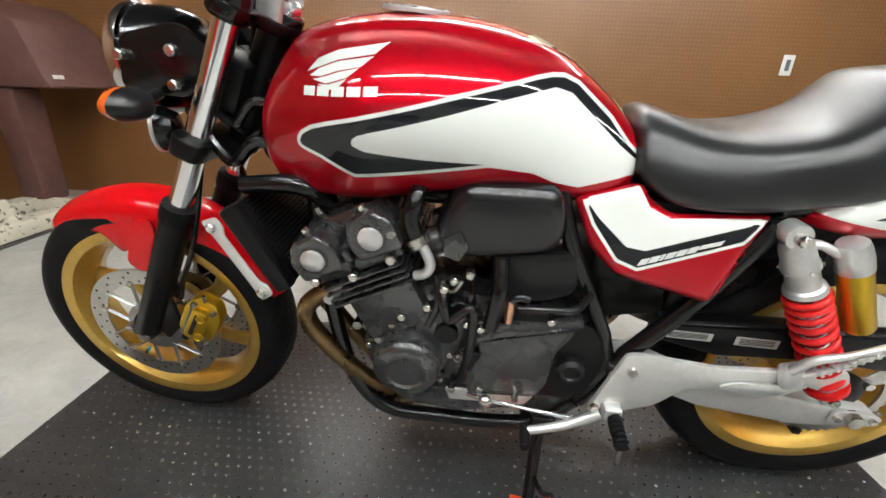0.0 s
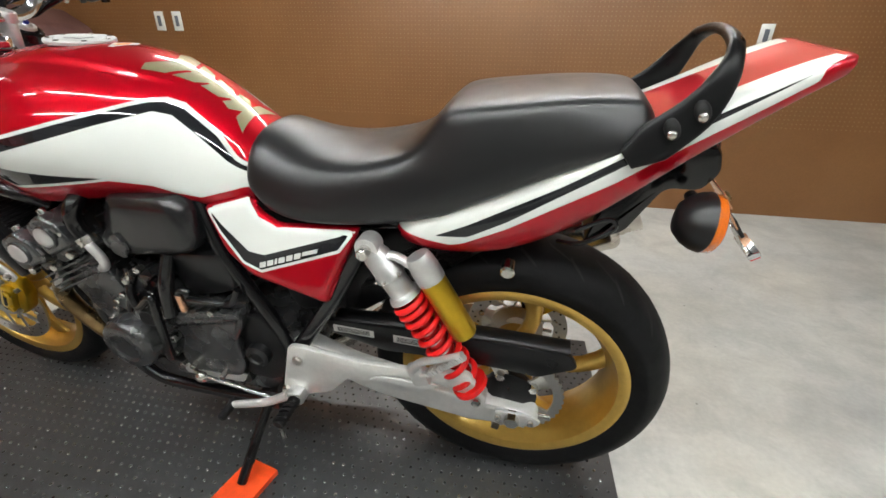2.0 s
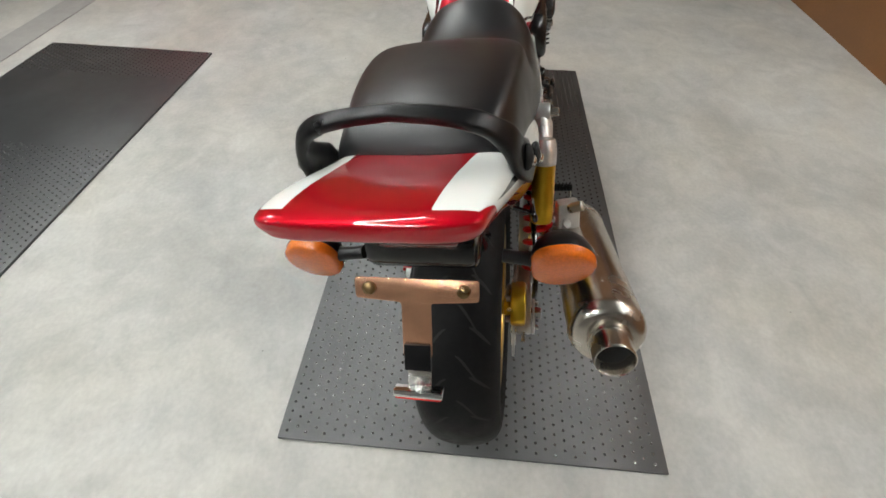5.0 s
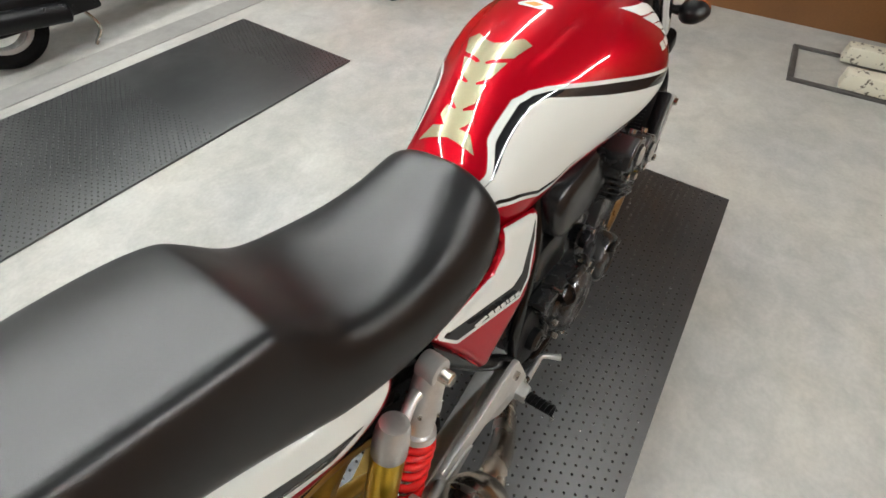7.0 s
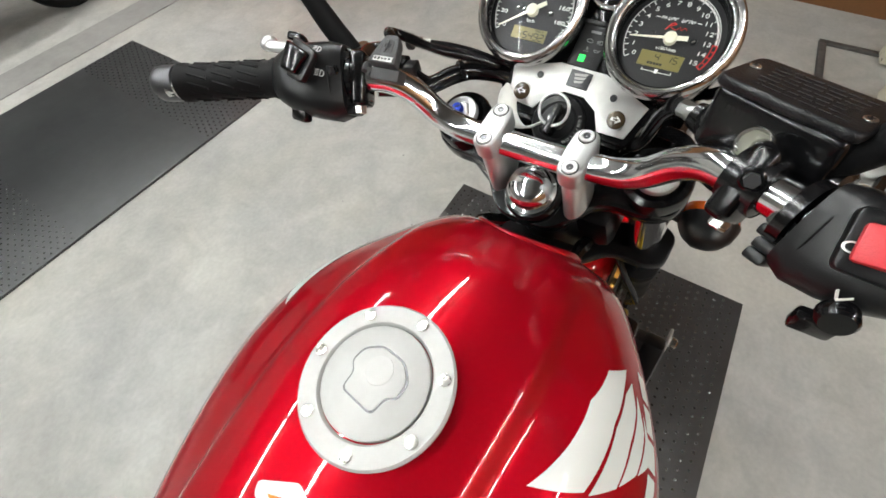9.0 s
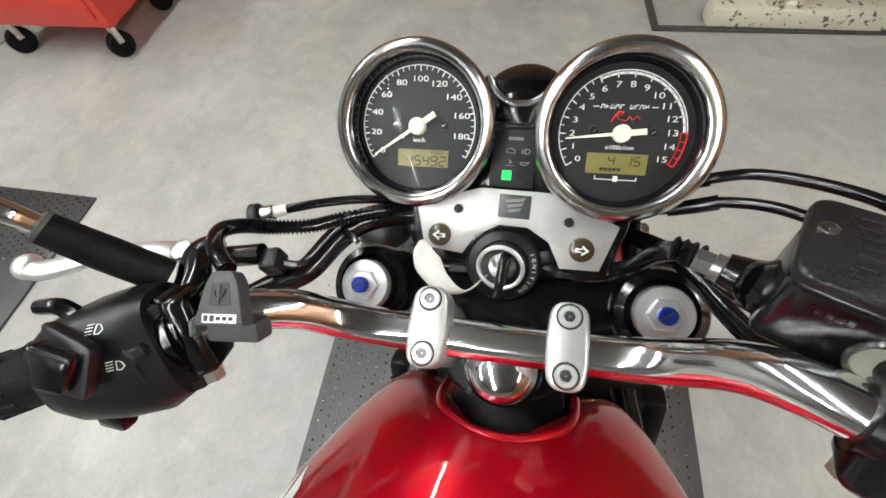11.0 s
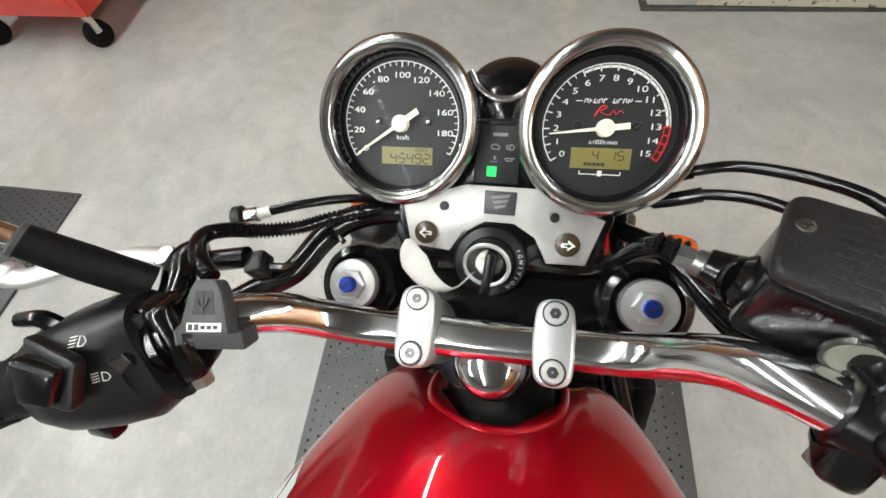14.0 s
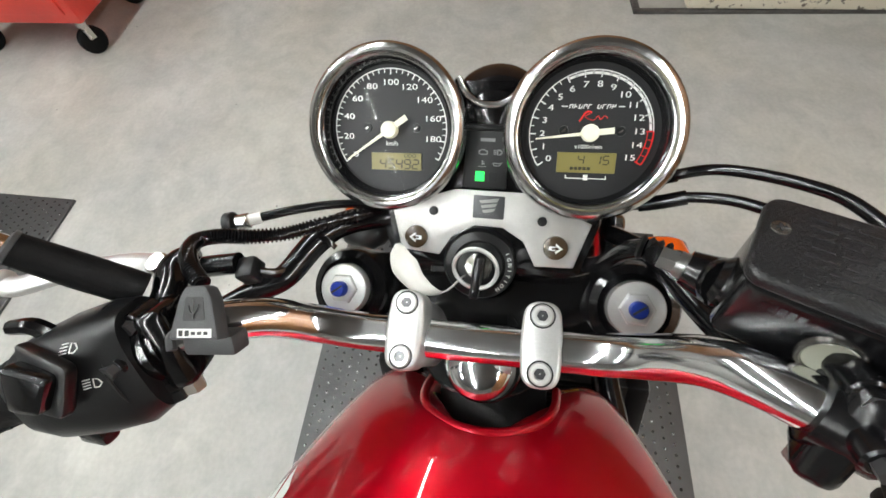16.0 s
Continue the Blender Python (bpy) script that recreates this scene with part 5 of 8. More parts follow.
for s in (-1, 1):
    part("fender_stay", slab(rounded([(-1.415, 0.44), (-1.375, 0.54), (-1.33, 0.545), (-1.335, 0.46), (-1.37, 0.40)], 0.015), 0.006, side_pose(0.066 * s + 0.003), 0.002), M["fender"], fender)

# headlight
HL = frame_of((-1, 0, -0.05), (-1.245, 0.004, 0.826), (0, 0, 1))
head = part("headlight", lathe([(0.001, -0.085), (0.040, -0.080), (0.068, -0.060), (0.082, -0.030), (0.086, 0.0), (0.088, 0.030)], HL, 56, cap=False), M["gloss"], bike, "round gloss black headlight shell")
part("headlight_rim", lathe([(0.088, 0.026), (0.0935, 0.028), (0.0945, 0.040), (0.091, 0.050), (0.083, 0.054), (0.080, 0.046)], HL, 64, cap=False), M["chrome"], head, "chrome headlight rim")
part("reflector", lathe([(0.082, 0.046), (0.060, 0.020), (0.030, 0.004), (0.001, 0.0)], HL, 48, cap=False), M["chrome"], head)
part("lens", lathe([(0.0815, 0.047), (0.060, 0.058), (0.030, 0.064), (0.001, 0.066)], HL, 48, cap=False), M["glass"], head, "clear domed lens")
for s in (-1, 1):
    part("headlight_stay", slab(rounded([(-1.28, 0.79), (-1.26, 0.87), (-1.16, 0.89), (-1.10, 0.84), (-1.17, 0.78)], 0.02), 0.008, side_pose(0.090 * s + 0.008), 0.002), M["gloss"], bike)
    for x, z in ((-1.262, 0.842), (-1.175, 0.850), (-1.185, 0.80)):
        y = 0.090 * s + 0.004
        part("stay_bolt", rod((x, y, z), (x, y + s * 0.016, z), 0.0085, 12, bevel=0.002), M["steel"], head)
# horn
HN = frame_of((-0.9, -0.25, 0), (-1.245, -0.070, 0.724), (0, 0, 1))
horn = part("horn", lathe([(0.010, -0.03), (0.028, -0.024), (0.036, -0.008), (0.038, 0.004), (0.030, 0.009), (0.012, 0.006), (0.001, 0.008)], HN, 36), M["gloss"], bike, "round black horn with a pale rim")
part("horn_rim", lathe([(0.037, 0.0), (0.0395, 0.002), (0.0395, 0.006), (0.037, 0.007)], HN, 36, cap=False), M["alu"], horn)


def blinker(centre, face, side, length=0.064, tall=0.0245, lens="amber", name="turn_signal", deep=0.0):
    """A turn signal: a wedge shell pointed at its outer end, with an amber lens on its face and a stalk inwards."""
    m = frame_of(face, centre, (0, 0, 1))
    flip = 1 if (m.to_3x3() @ Vector((1, 0, 0))).y * side > 0 else -1

    def ring(h, q):
        row = []
        for a in (2 * math.pi * k / 32 for k in range(32)):
            c = math.cos(a)
            taper = 1.0 - 0.42 * max(0, c) ** 1.5
            row.append(m @ Vector((flip * q * length / 2 * math.copysign(abs(c) ** 0.75, c), q * tall * taper * math.copysign(abs(math.sin(a)) ** 0.75, math.sin(a)), h)))
        return row

    bm = bmesh.new()
    grid_faces(bm, [ring(-0.034, 0.25), ring(-0.031, 0.52), ring(-0.020, 0.80), ring(-0.008, 0.95), ring(0.008 - deep, 1.0)])
    b = part(name, bm, M["plastic"], bike, "black turn signal with an amber lens", angle=60)
    bm = bmesh.new()
    grid_faces(bm, [ring(0.0084 - deep, 0.985), ring(0.0120, 0.955), ring(0.0150, 0.84), ring(0.0160, 0.2)])
    part("lens", bm, M[lens], b, "amber ribbed lens", angle=60)
    c = Vector(centre)
    part("stalk", tube([c - Vector((0, side * 0.024, 0)), c - Vector((0, side * 0.046, -0.002)), c - Vector((0, side * 0.070, -0.006))], [0.012, 0.0085, 0.0085], 12, 1), M["plastic"], b)
    return b


for s in (-1, 1):
    blinker((-1.186, 0.155, 0.772) if s > 0 else (-1.212, -0.168, 0.781), (-1, -0.12 * s, 0.05), s, 0.064 if s > 0 else 0.072, deep=0.010)
    blinker((0.226, 0.157 * s + 0.003, 0.733), (1, 0.06 * s, -0.10), s, 0.076, 0.0375, "amber_dark", deep=0.006)

# ---- engine ----
CYL = Vector((-0.44, 0, 0.90)).normalized()  # the cylinders lean forwards
CRANK = Vector((-0.790, 0, 0.345))
EN = frame_of(CYL, CRANK, (-1, 0, 0))


def block(name, half_y, fwd, back, low, high, bevel, mat=M["engine"], label=""):
    """A block of the leaning cylinder bank; x of the pose EN is across, y ahead, z up the bores."""
    return part(name, box((2 * half_y, fwd + back, high - low), EN @ Matrix.Translation((0, (fwd - back) / 2, (low + high) / 2)), bevel), mat, bike, label)


cyl = block("cylinder_block", 0.158, 0.066, 0.062, 0.06, 0.205, 0.008, label="black finned cylinder block")
for k in range(4):
    part("fin", box((0.364, 0.152, 0.0045), EN @ Matrix.Translation((0, 0.002, 0.162 + 0.0125 * k)), 0.0015), M["engine"], cyl)
block("cylinder_head", 0.172, 0.080, 0.082, 0.205, 0.256, 0.010, label="black four-cylinder head")
cover = block("valve_cover", 0.135, 0.084, 0.084, 0.250, 0.306, 0.022, label="black valve cover with silver plugs")
for s in (-1, 1):
    for v in (-0.054, 0.054):
        # each cam end: a faceted tower with a silver plug in a raised ring
        hexa = [(-0.040, -0.034), (-0.044, 0.004), (-0.026, 0.036), (0.022, 0.038), (0.042, 0.010), (0.038, -0.036)]
        q = EN @ frame_of((s, 0, 0), (s * 0.118, v, 0.262), (0, 0, 1))
        part("cam_tower", slab(rounded([(a, b) for a, b in hexa], 0.009, 3), 0.072, q, 0.006, seg=3), M["engine"], cover, angle=40)
        part("plug_ring", lathe([(0.0245, 0.070), (0.0235, 0.0755), (0.0205, 0.0765), (0.0200, 0.074)], q, 32, cap=False), M["engine"], cover)
        part("plug", lathe([(0.0200, 0.070), (0.0198, 0.0775), (0.0180, 0.0790), (0.001, 0.0792)], q, 32), M["alu"], cover, "silver end plug")
        part("cap_screw", rod(q @ Vector((0.0, 0.037, 0.045)), q @ Vector((0.0, 0.048, 0.045)), 0.0075, 12, bevel=0.0015), M["steel"], cover)
    part("head_rib", box((0.060, 0.012, 0.020), EN @ Matrix.Translation((s * 0.160, 0.0, 0.246)), 0.003), M["engine"], cover)
    part("oil_spike", rod(EN @ Vector((s * 0.170, 0.010, 0.225)), EN @ Vector((s * 0.192, 0.010, 0.232)), 0.008, 10, bevel=0.002), M["engine"], cover)
    for v, h in ((-0.085, 0.255), (-0.062, 0.214), (0.078, 0.222), (0.012, 0.208)):
        p = EN @ Vector((s * 0.176, v, h))
        part("bolt", rod(p, p + Vector((0, s * 0.014, 0)), 0.0085, 12, bevel=0.002), M["steel"], cover)
for v in (-0.05, 0.05):
    for x in (-0.10, -0.03, 0.03, 0.10):
        p = EN @ Vector((x, v, 0.305))
        part("cover_bolt", rod(p, p + CYL * 0.016, 0.008, 10, bevel=0.002), M["steel"], cover)

CASE = [(-0.905, 0.345), (-0.880, 0.245), (-0.790, 0.195), (-0.540, 0.190), (-0.445, 0.235), (-0.415, 0.320), (-0.440, 0.430), (-0.540, 0.455), (-0.660, 0.470), (-0.760, 0.500), (-0.850, 0.445)]
case = part("crankcase", slab(rounded(CASE, 0.03), 0.27, side_pose(0.135), 0.012), M["engine"], bike, "black crankcase")
for s in (-1, 1):
    def disc(name, x, z, y0, prof, mat=M["engine"], seg=44):
        return part(name, lathe(prof, frame_of((0, s, 0), (x, s * y0, z)), seg), mat, case)

    alt = disc("alternator_cover" if s < 0 else "clutch_cover", -0.806, 0.335, 0.118, [(0.076, 0), (0.074, 0.024), (0.066, 0.030), (0.064, 0.066), (0.061, 0.074), (0.054, 0.080), (0.038, 0.082), (0.034, 0.078), (0.001, 0.078)])
    disc("starter_cover", -0.742, 0.405, 0.120, [(0.058, 0), (0.056, 0.032), (0.050, 0.040), (0.030, 0.044), (0.001, 0.046)])
    disc("small_cover", -0.735, 0.412, 0.150, [(0.022, 0), (0.0215, 0.022), (0.019, 0.025), (0.001, 0.025)], M["black"])
    disc("breather_cap", -0.716, 0.463, 0.110, [(0.030, 0), (0.030, 0.038), (0.021, 0.042), (0.021, 0.056), (0.018, 0.060), (0.001, 0.060)], M["gloss"])
    mid = part("case_cover", slab(rounded([(-0.872, 0.352), (-0.842, 0.412), (-0.786, 0.448), (-0.700, 0.445), (-0.692, 0.385), (-0.735, 0.322), (-0.790, 0.270), (-0.850, 0.285)], 0.02, 3), 0.030, side_pose(-0.122) if s < 0 else side_pose(0.152), 0.006, seg=3), M["engine"], case)
    for x, z in ((-0.862, 0.375), (-0.818, 0.432), (-0.758, 0.452), (-0.699, 0.428), (-0.712, 0.345), (-0.755, 0.300), (-0.722, 0.262)):
        part("bolt", rod((x, s * 0.144, z), (x, s * 0.164, z), 0.0075, 12, bevel=0.0015), M["steel"], case)
    for x, z in ((-0.895, 0.425), (-0.905, 0.395), (-0.880, 0.440)):
        part("drain_bolt", rod((x, s * 0.128, z), (x, s * 0.150, z), 0.0095, 6), M["steel"], case, smooth=False)
    cover_shape = [(-0.690, 0.412), (-0.640, 0.438), (-0.505, 0.462), (-0.515, 0.420), (-0.538, 0.385), (-0.544, 0.300), (-0.562, 0.270), (-0.690, 0.262), (-0.700, 0.310), (-0.672, 0.367)]
    sc = part("sprocket_cover" if s < 0 else "gear_cover", slab(rounded(cover_shape, 0.012, 3), 0.034, side_pose(-0.134) if s < 0 else side_pose(0.168), 0.007, seg=3), M["engine"], case, "plain black engine side cover")
    part("cover_lip", slab(rounded([(-0.700, 0.425), (-0.640, 0.446), (-0.505, 0.468), (-0.503, 0.452), (-0.640, 0.428), (-0.695, 0.408)], 0.004, 3), 0.040, side_pose(-0.136) if s < 0 else side_pose(0.176), 0.004), M["engine"], sc)
    back = part("rear_case", slab(rounded([(-0.545, 0.445), (-0.480, 0.440), (-0.445, 0.380), (-0.448, 0.290), (-0.500, 0.255), (-0.560, 0.262)], 0.015, 3), 0.020, side_pose(-0.130) if s < 0 else side_pose(0.150), 0.006), M["black"], case)
    disc("inspection_cap", -0.505, 0.342, 0.145, [(0.027, 0), (0.026, 0.020), (0.019, 0.026), (0.015, 0.026), (0.013, 0.022), (0.001, 0.022)], M["plastic"])
    for x, z in ((-0.676, 0.436), (-0.560, 0.464), (-0.668, 0.292), (-0.60, 0.276)):
        part("bolt", rod((x, s * 0.164, z), (x, s * 0.184, z), 0.0068, 12, bevel=0.0015), M["steel"], case)
    low = part("oil_pan", slab(rounded([(-0.86, 0.262), (-0.70, 0.250), (-0.56, 0.258), (-0.56, 0.225), (-0.70, 0.190), (-0.82, 0.205)], 0.012, 3), 0.016, side_pose(-0.132) if s < 0 else side_pose(0.148), 0.004), M["engine"], case)
    if s > 0:
        big = disc("clutch_dome", -0.640, 0.345, 0.128, [(0.092, 0), (0.091, 0.034), (0.086, 0.044), (0.078, 0.048), (0.074, 0.060), (0.066, 0.067), (0.040, 0.070), (0.036, 0.066), (0.001, 0.066)], seg=56)
        for k in range(9):
            a = 2 * math.pi * (k + 0.3) / 9
            x, z = -0.640 + 0.090 * math.cos(a), 0.345 + 0.090 * math.sin(a)
            part("bolt_boss", rod((x, 0.132, z), (x, 0.176, z), 0.0105, 14, bevel=0.002), M["engine"], big)
            part("bolt", rod((x, 0.174, z), (x, 0.186, z), 0.0070, 12, bevel=0.0015), M["steel"], big)
        part("oil_filler", lathe([(0.022, 0), (0.0215, 0.014), (0.016, 0.018), (0.012, 0.018), (0.010, 0.014), (0.001, 0.014)], frame_of((0, 0.8, 0.6), (-0.590, 0.178, 0.415)), 28), M["gloss"], big)
        part("cast_rib", tube([(-0.700, 0.172, 0.432), (-0.660, 0.186, 0.448), (-0.600, 0.182, 0.452)], 0.008, 10), M["engine"], big)
        part("cast_panel", slab(rounded([(-0.835, 0.392), (-0.775, 0.402), (-0.795, 0.352)], 0.008, 3), 0.010, side_pose(0.208), 0.003), M["engine"], case)
    else:
        # raised ridge along the top of the sprocket cover, and screws round the generator cover
        part("cover_ridge", slab(rounded([(-0.688, 0.412), (-0.640, 0.432), (-0.512, 0.452), (-0.520, 0.436), (-0.640, 0.414), (-0.684, 0.396)], 0.005, 3), 0.010, side_pose(-0.166), 0.0045, seg=3), M["engine"], sc)
        for k in range(7):
            a = 2 * math.pi * (k + 0.2) / 7
            x, z = -0.806 + 0.079 * math.cos(a), 0.335 + 0.079 * math.sin(a)
            part("bolt_boss", rod((x, -0.120, z), (x, -0.150, z), 0.0100, 14, bevel=0.002), M["engine"], alt)
            part("bolt", rod((x, -0.149, z), (x, -0.160, z), 0.0062, 12, bevel=0.0015), M["steel"], alt)
        part("pan_plate", slab(rounded([(-0.735, 0.262), (-0.560, 0.262), (-0.575, 0.236), (-0.725, 0.232)], 0.006, 3), 0.006, side_pose(-0.150), 0.002), M["alu_dull"], case, "bare metal sump edge")
# hoses, starter leads and the copper-wrapped fitting on the left
part("water_hose", tube([(-0.785, -0.10, 0.700), (-0.790, -0.160, 0.665), (-0.797, -0.170, 0.630), (-0.786, -0.170, 0.592)], 0.0145, 14), M["gloss"], bike, "black coolant hose")
part("water_pipe", tube([(-0.792, -0.172, 0.600), (-0.778, -0.178, 0.590), (-0.765, -0.178, 0.560), (-0.772, -0.176, 0.540), (-0.790, -0.170, 0.530)], 0.0085, 12), M["alu"], bike, "bare aluminium water pipe")
part("hose_clip", rod((-0.790, -0.171, 0.602), (-0.783, -0.172, 0.588), 0.0162, 16), M["steel"], bike)
part("pipe_bracket", slab(rounded([(-0.745, 0.600), (-0.720, 0.615), (-0.706, 0.585), (-0.720, 0.560), (-0.745, 0.570)], 0.006, 3), 0.006, side_pose(-0.162), 0.001), M["engine"], bike)
part("breather_hose", tube([(-0.745, -0.15, 0.510), (-0.742, -0.176, 0.480), (-0.730, -0.182, 0.452), (-0.694, -0.178, 0.478), (-0.690, -0.186, 0.430), (-0.696, -0.188, 0.370), (-0.706, -0.186, 0.318)], 0.0085, 12), M["gloss"], bike)
part("starter_lead", tube([(-0.760, -0.15, 0.52), (-0.752, -0.172, 0.478), (-0.768, -0.176, 0.430)], 0.006, 10), M["gloss"], bike)
part("drain_hose", tube([(-0.650, -0.14, 0.560), (-0.650, -0.170, 0.510), (-0.660, -0.178, 0.442)], 0.014, 12), M["gloss"], bike)
part("sensor", rod((-0.630, -0.172, 0.452), (-0.629, -0.172, 0.496), 0.0075, 12, bevel=0.001), M["copper"], bike, "copper-coloured sensor plug")
part("sensor_boot", tube([(-0.629, -0.172, 0.494), (-0.618, -0.172, 0.503), (-0.600, -0.170, 0.500)], 0.0075, 10), M["gloss"], bike)
part("coolant_tube", tube([(-0.615, -0.168, 0.478), (-0.560, -0.170, 0.482), (-0.520, -0.166, 0.484), (-0.500, -0.16, 0.515)], 0.0068, 10), M["gloss"], bike)
for x, z in ((-0.742, 0.508), (-0.770, 0.468), (-0.70, 0.54), (-0.725, 0.525)):
    part("bracket_bolt", rod((x, -0.160, z), (x, -0.178, z), 0.0075, 12, bevel=0.002), M["steel"], bike)
part("idle_screw", tube([(-0.735, -0.170, 0.500), (-0.722, -0.182, 0.515), (-0.712, -0.184, 0.535)], 0.0035, 8), M["steel"], bike)

# air box with its shiny side domes, and the throttle bodies below
for s in (-1, 1):
    rings = []
    for y, q in ((0.05, 1.0), (0.128, 1.0), (0.148, 0.97), (0.158, 0.90), (0.163, 0.72), (0.164, 0.3)):
        c = Vector((-0.638, 0, 0.605))
        shape = [(-0.746, 0.650), (-0.722, 0.690), (-0.575, 0.690), (-0.556, 0.650), (-0.558, 0.584), (-0.640, 0.572), (-0.712, 0.560), (-0.768, 0.574), (-0.764, 0.604)]
        pts = rounded(shape, 0.03, 3)
        rings.append([(c.x + (x - c.x) * q, s * y, c.z + (z - c.z) * q) for x, z in pts])
    bm = bmesh.new()
    grid_faces(bm, rings)
    part("air_box", bm, M["airbox"], bike, "smooth black air box flank", angle=60)
    part("air_duct", slab(rounded([(-0.668, 0.565), (-0.527, 0.578), (-0.516, 0.500), (-0.560, 0.480), (-0.634, 0.467)], 0.02), 0.05, side_pose(-0.095) if s < 0 else side_pose(0.145), 0.010), M["plastic"], bike)
    part("throttle_body", rod((-0.770, s * 0.075, 0.585), (-0.700, s * 0.075, 0.600), 0.026, 18, bevel=0.003), M["engine"], bike)
    part("throttle_body", rod((-0.770, s * 0.135, 0.580), (-0.715, s * 0.135, 0.595), 0.024, 18, bevel=0.003), M["engine"], bike)
    part("coil", box((0.06, 0.05, 0.04), pose(-0.93, s * 0.06, 0.655, 0, 20, 0), 0.006), M["black"], bike)

# ---- frame ----
def mirror_tube(name, pts, r, mat=M["gloss"], seg=14, smooth=6, label=""):
    for s in (-1, 1):
        part(name, tube([(x, s * y, z) for x, y, z in pts], r, seg, smooth), mat, bike, label)


mirror_tube("cradle_tube", [(-1.000, 0.045, 0.760), (-0.985, 0.075, 0.600), (-0.965, 0.105, 0.400), (-0.930, 0.125, 0.250), (-0.865, 0.130, 0.165), (-0.760, 0.130, 0.150), (-0.560, 0.130, 0.158), (-0.475, 0.130, 0.235)], 0.0155, label="gloss black frame tube")
mirror_tube("rear_frame_tube", [(-0.572, 0.104, 0.690), (-0.532, 0.128, 0.570), (-0.440, 0.138, 0.370), (-0.470, 0.138, 0.245)], 0.0140, smooth=4)
mirror_tube("seat_stay", [(-0.470, 0.135, 0.250), (-0.425, 0.140, 0.350), (-0.330, 0.138, 0.490), (-0.240, 0.125, 0.640)], 0.0155, smooth=4)
mirror_tube("backbone", [(-1.01, 0.040, 0.800), (-0.85, 0.070, 0.650), (-0.60, 0.080, 0.650), (-0.50, 0.070, 0.660), (-0.20, 0.095, 0.660), (0.15, 0.085, 0.790)], 0.016)
for x, z in ((-0.47, 0.245), (-0.86, 0.165), (-0.56, 0.16)):
    part("cross_tube", rod((x, -0.13, z), (x, 0.13, z), 0.013, 12), M["gloss"], bike)
part("inner_fender", slab(rounded([(-0.34, 0.42), (-0.32, 0.60), (-0.20, 0.64), (-0.02, 0.66), (0.06, 0.70), (0.0, 0.62), (-0.18, 0.59), (-0.28, 0.50), (-0.31, 0.40)], 0.02), 0.15, side_pose(0.075), 0.01), M["black"], bike, "matte black inner rear fender")
part("battery_box", box((0.17, 0.22, 0.16), Matrix.Translation((-0.41, 0, 0.585)), 0.015), M["black"], bike)
part("rear_box", box((0.13, 0.15, 0.13), pose(-0.405, 0, 0.475, 0, -12, 0), 0.015), M["black"], bike, "black plastic box below the battery")
part("under_seat_tray", slab(rounded([(-0.22, 0.625), (0.0, 0.640), (0.20, 0.790), (0.23, 0.82), (0.10, 0.78), (-0.22, 0.67)], 0.01), 0.15, side_pose(0.075), 0.008), M["black"], bike)
part("rear_hugger", slab(rounded([(0.12, 0.70), (0.19, 0.80), (0.255, 0.80), (0.265, 0.765), (0.245, 0.735), (0.20, 0.735), (0.16, 0.66), (0.10, 0.63)], 0.012), 0.13, side_pose(0.065), 0.01), M["gloss"], bike, "black tail light and number bracket housing")

# ---- radiator ----
RD = Matrix.Translation((-1.060, 0, 0.552)) @ pose(0, 0, 0, 0, -27, 0)
rad = part("radiator", box((0.030, 0.31, 0.165), RD, 0.004), M["black"], bike, "black finned radiator with a bare side guard")
for k in range(20):
    part("fin", box((0.034, 0.27, 0.0025), RD @ Matrix.Translation((0, 0, -0.076 + 0.008 * k))), M["plastic"], rad, smooth=False)
for s in (-1, 1):
    part("tank", box((0.034, 0.030, 0.170), RD @ Matrix.Translation((0, s * 0.160, 0)), 0.008), M["black"], rad)
    g = part("guard", slab(rounded([(-0.014, -0.084), (0.014, -0.080), (0.015, -0.060), (0.006, -0.048), (0.006, 0.048), (0.015, 0.060), (0.014, 0.080), (-0.014, 0.084), (-0.012, 0.05), (-0.012, -0.05)], 0.006, 3), 0.004,
                           RD @ Matrix.Translation((-0.034, s * 0.176 + 0.002, 0)) @ pose(0, 0, 0, 90, 0, 0), 0.001), M["alu_dull"], rad, "bare aluminium radiator guard")
    for z in (-0.068, 0.068):
        p = RD @ Vector((-0.034, s * 0.178, z))
        part("bolt", rod(p, p + Vector((0, s * 0.010, 0)), 0.008, 12, bevel=0.002), M["steel"], rad)
    part("radiator_hose", tube([RD @ Vector((0.02, s * 0.12, 0.10)), (-0.99, s * 0.13, 0.66), (-0.95, s * 0.10, 0.62)], 0.016, 12), M["gloss"], rad)
# front brake hoses and wiring loom behind the fork
for s in (-1, 1):
    part("brake_hose", tube([on_fork(0.28, s * 0.03, 0.02), on_fork(0.38, s * 0.085, -0.03), (-1.225, s * 0.115, 0.505), (-1.262, s * 0.112, 0.44), (-1.29, s * 0.10, 0.385)], 0.0055, 8), M["gloss"], bike, "black brake hose")
for k, (y, z) in enumerate(((-0.05, 0.80), (-0.02, 0.77), (0.03, 0.82), (-0.065, 0.74))):
    part("wiring_loom", tube([(-1.19, y, z + 0.02), (-1.12, y * 1.4, z - 0.06), (-1.06, y * 1.6, z - 0.02), (-1.00, y, z - 0.05)], 0.008 + 0.002 * (k % 2), 8), M["gloss"], bike)
part("ignition_box", box((0.07, 0.13, 0.09), pose(-1.13, 0.004, 0.80, 0, 26, 0), 0.012), M["black"], bike)

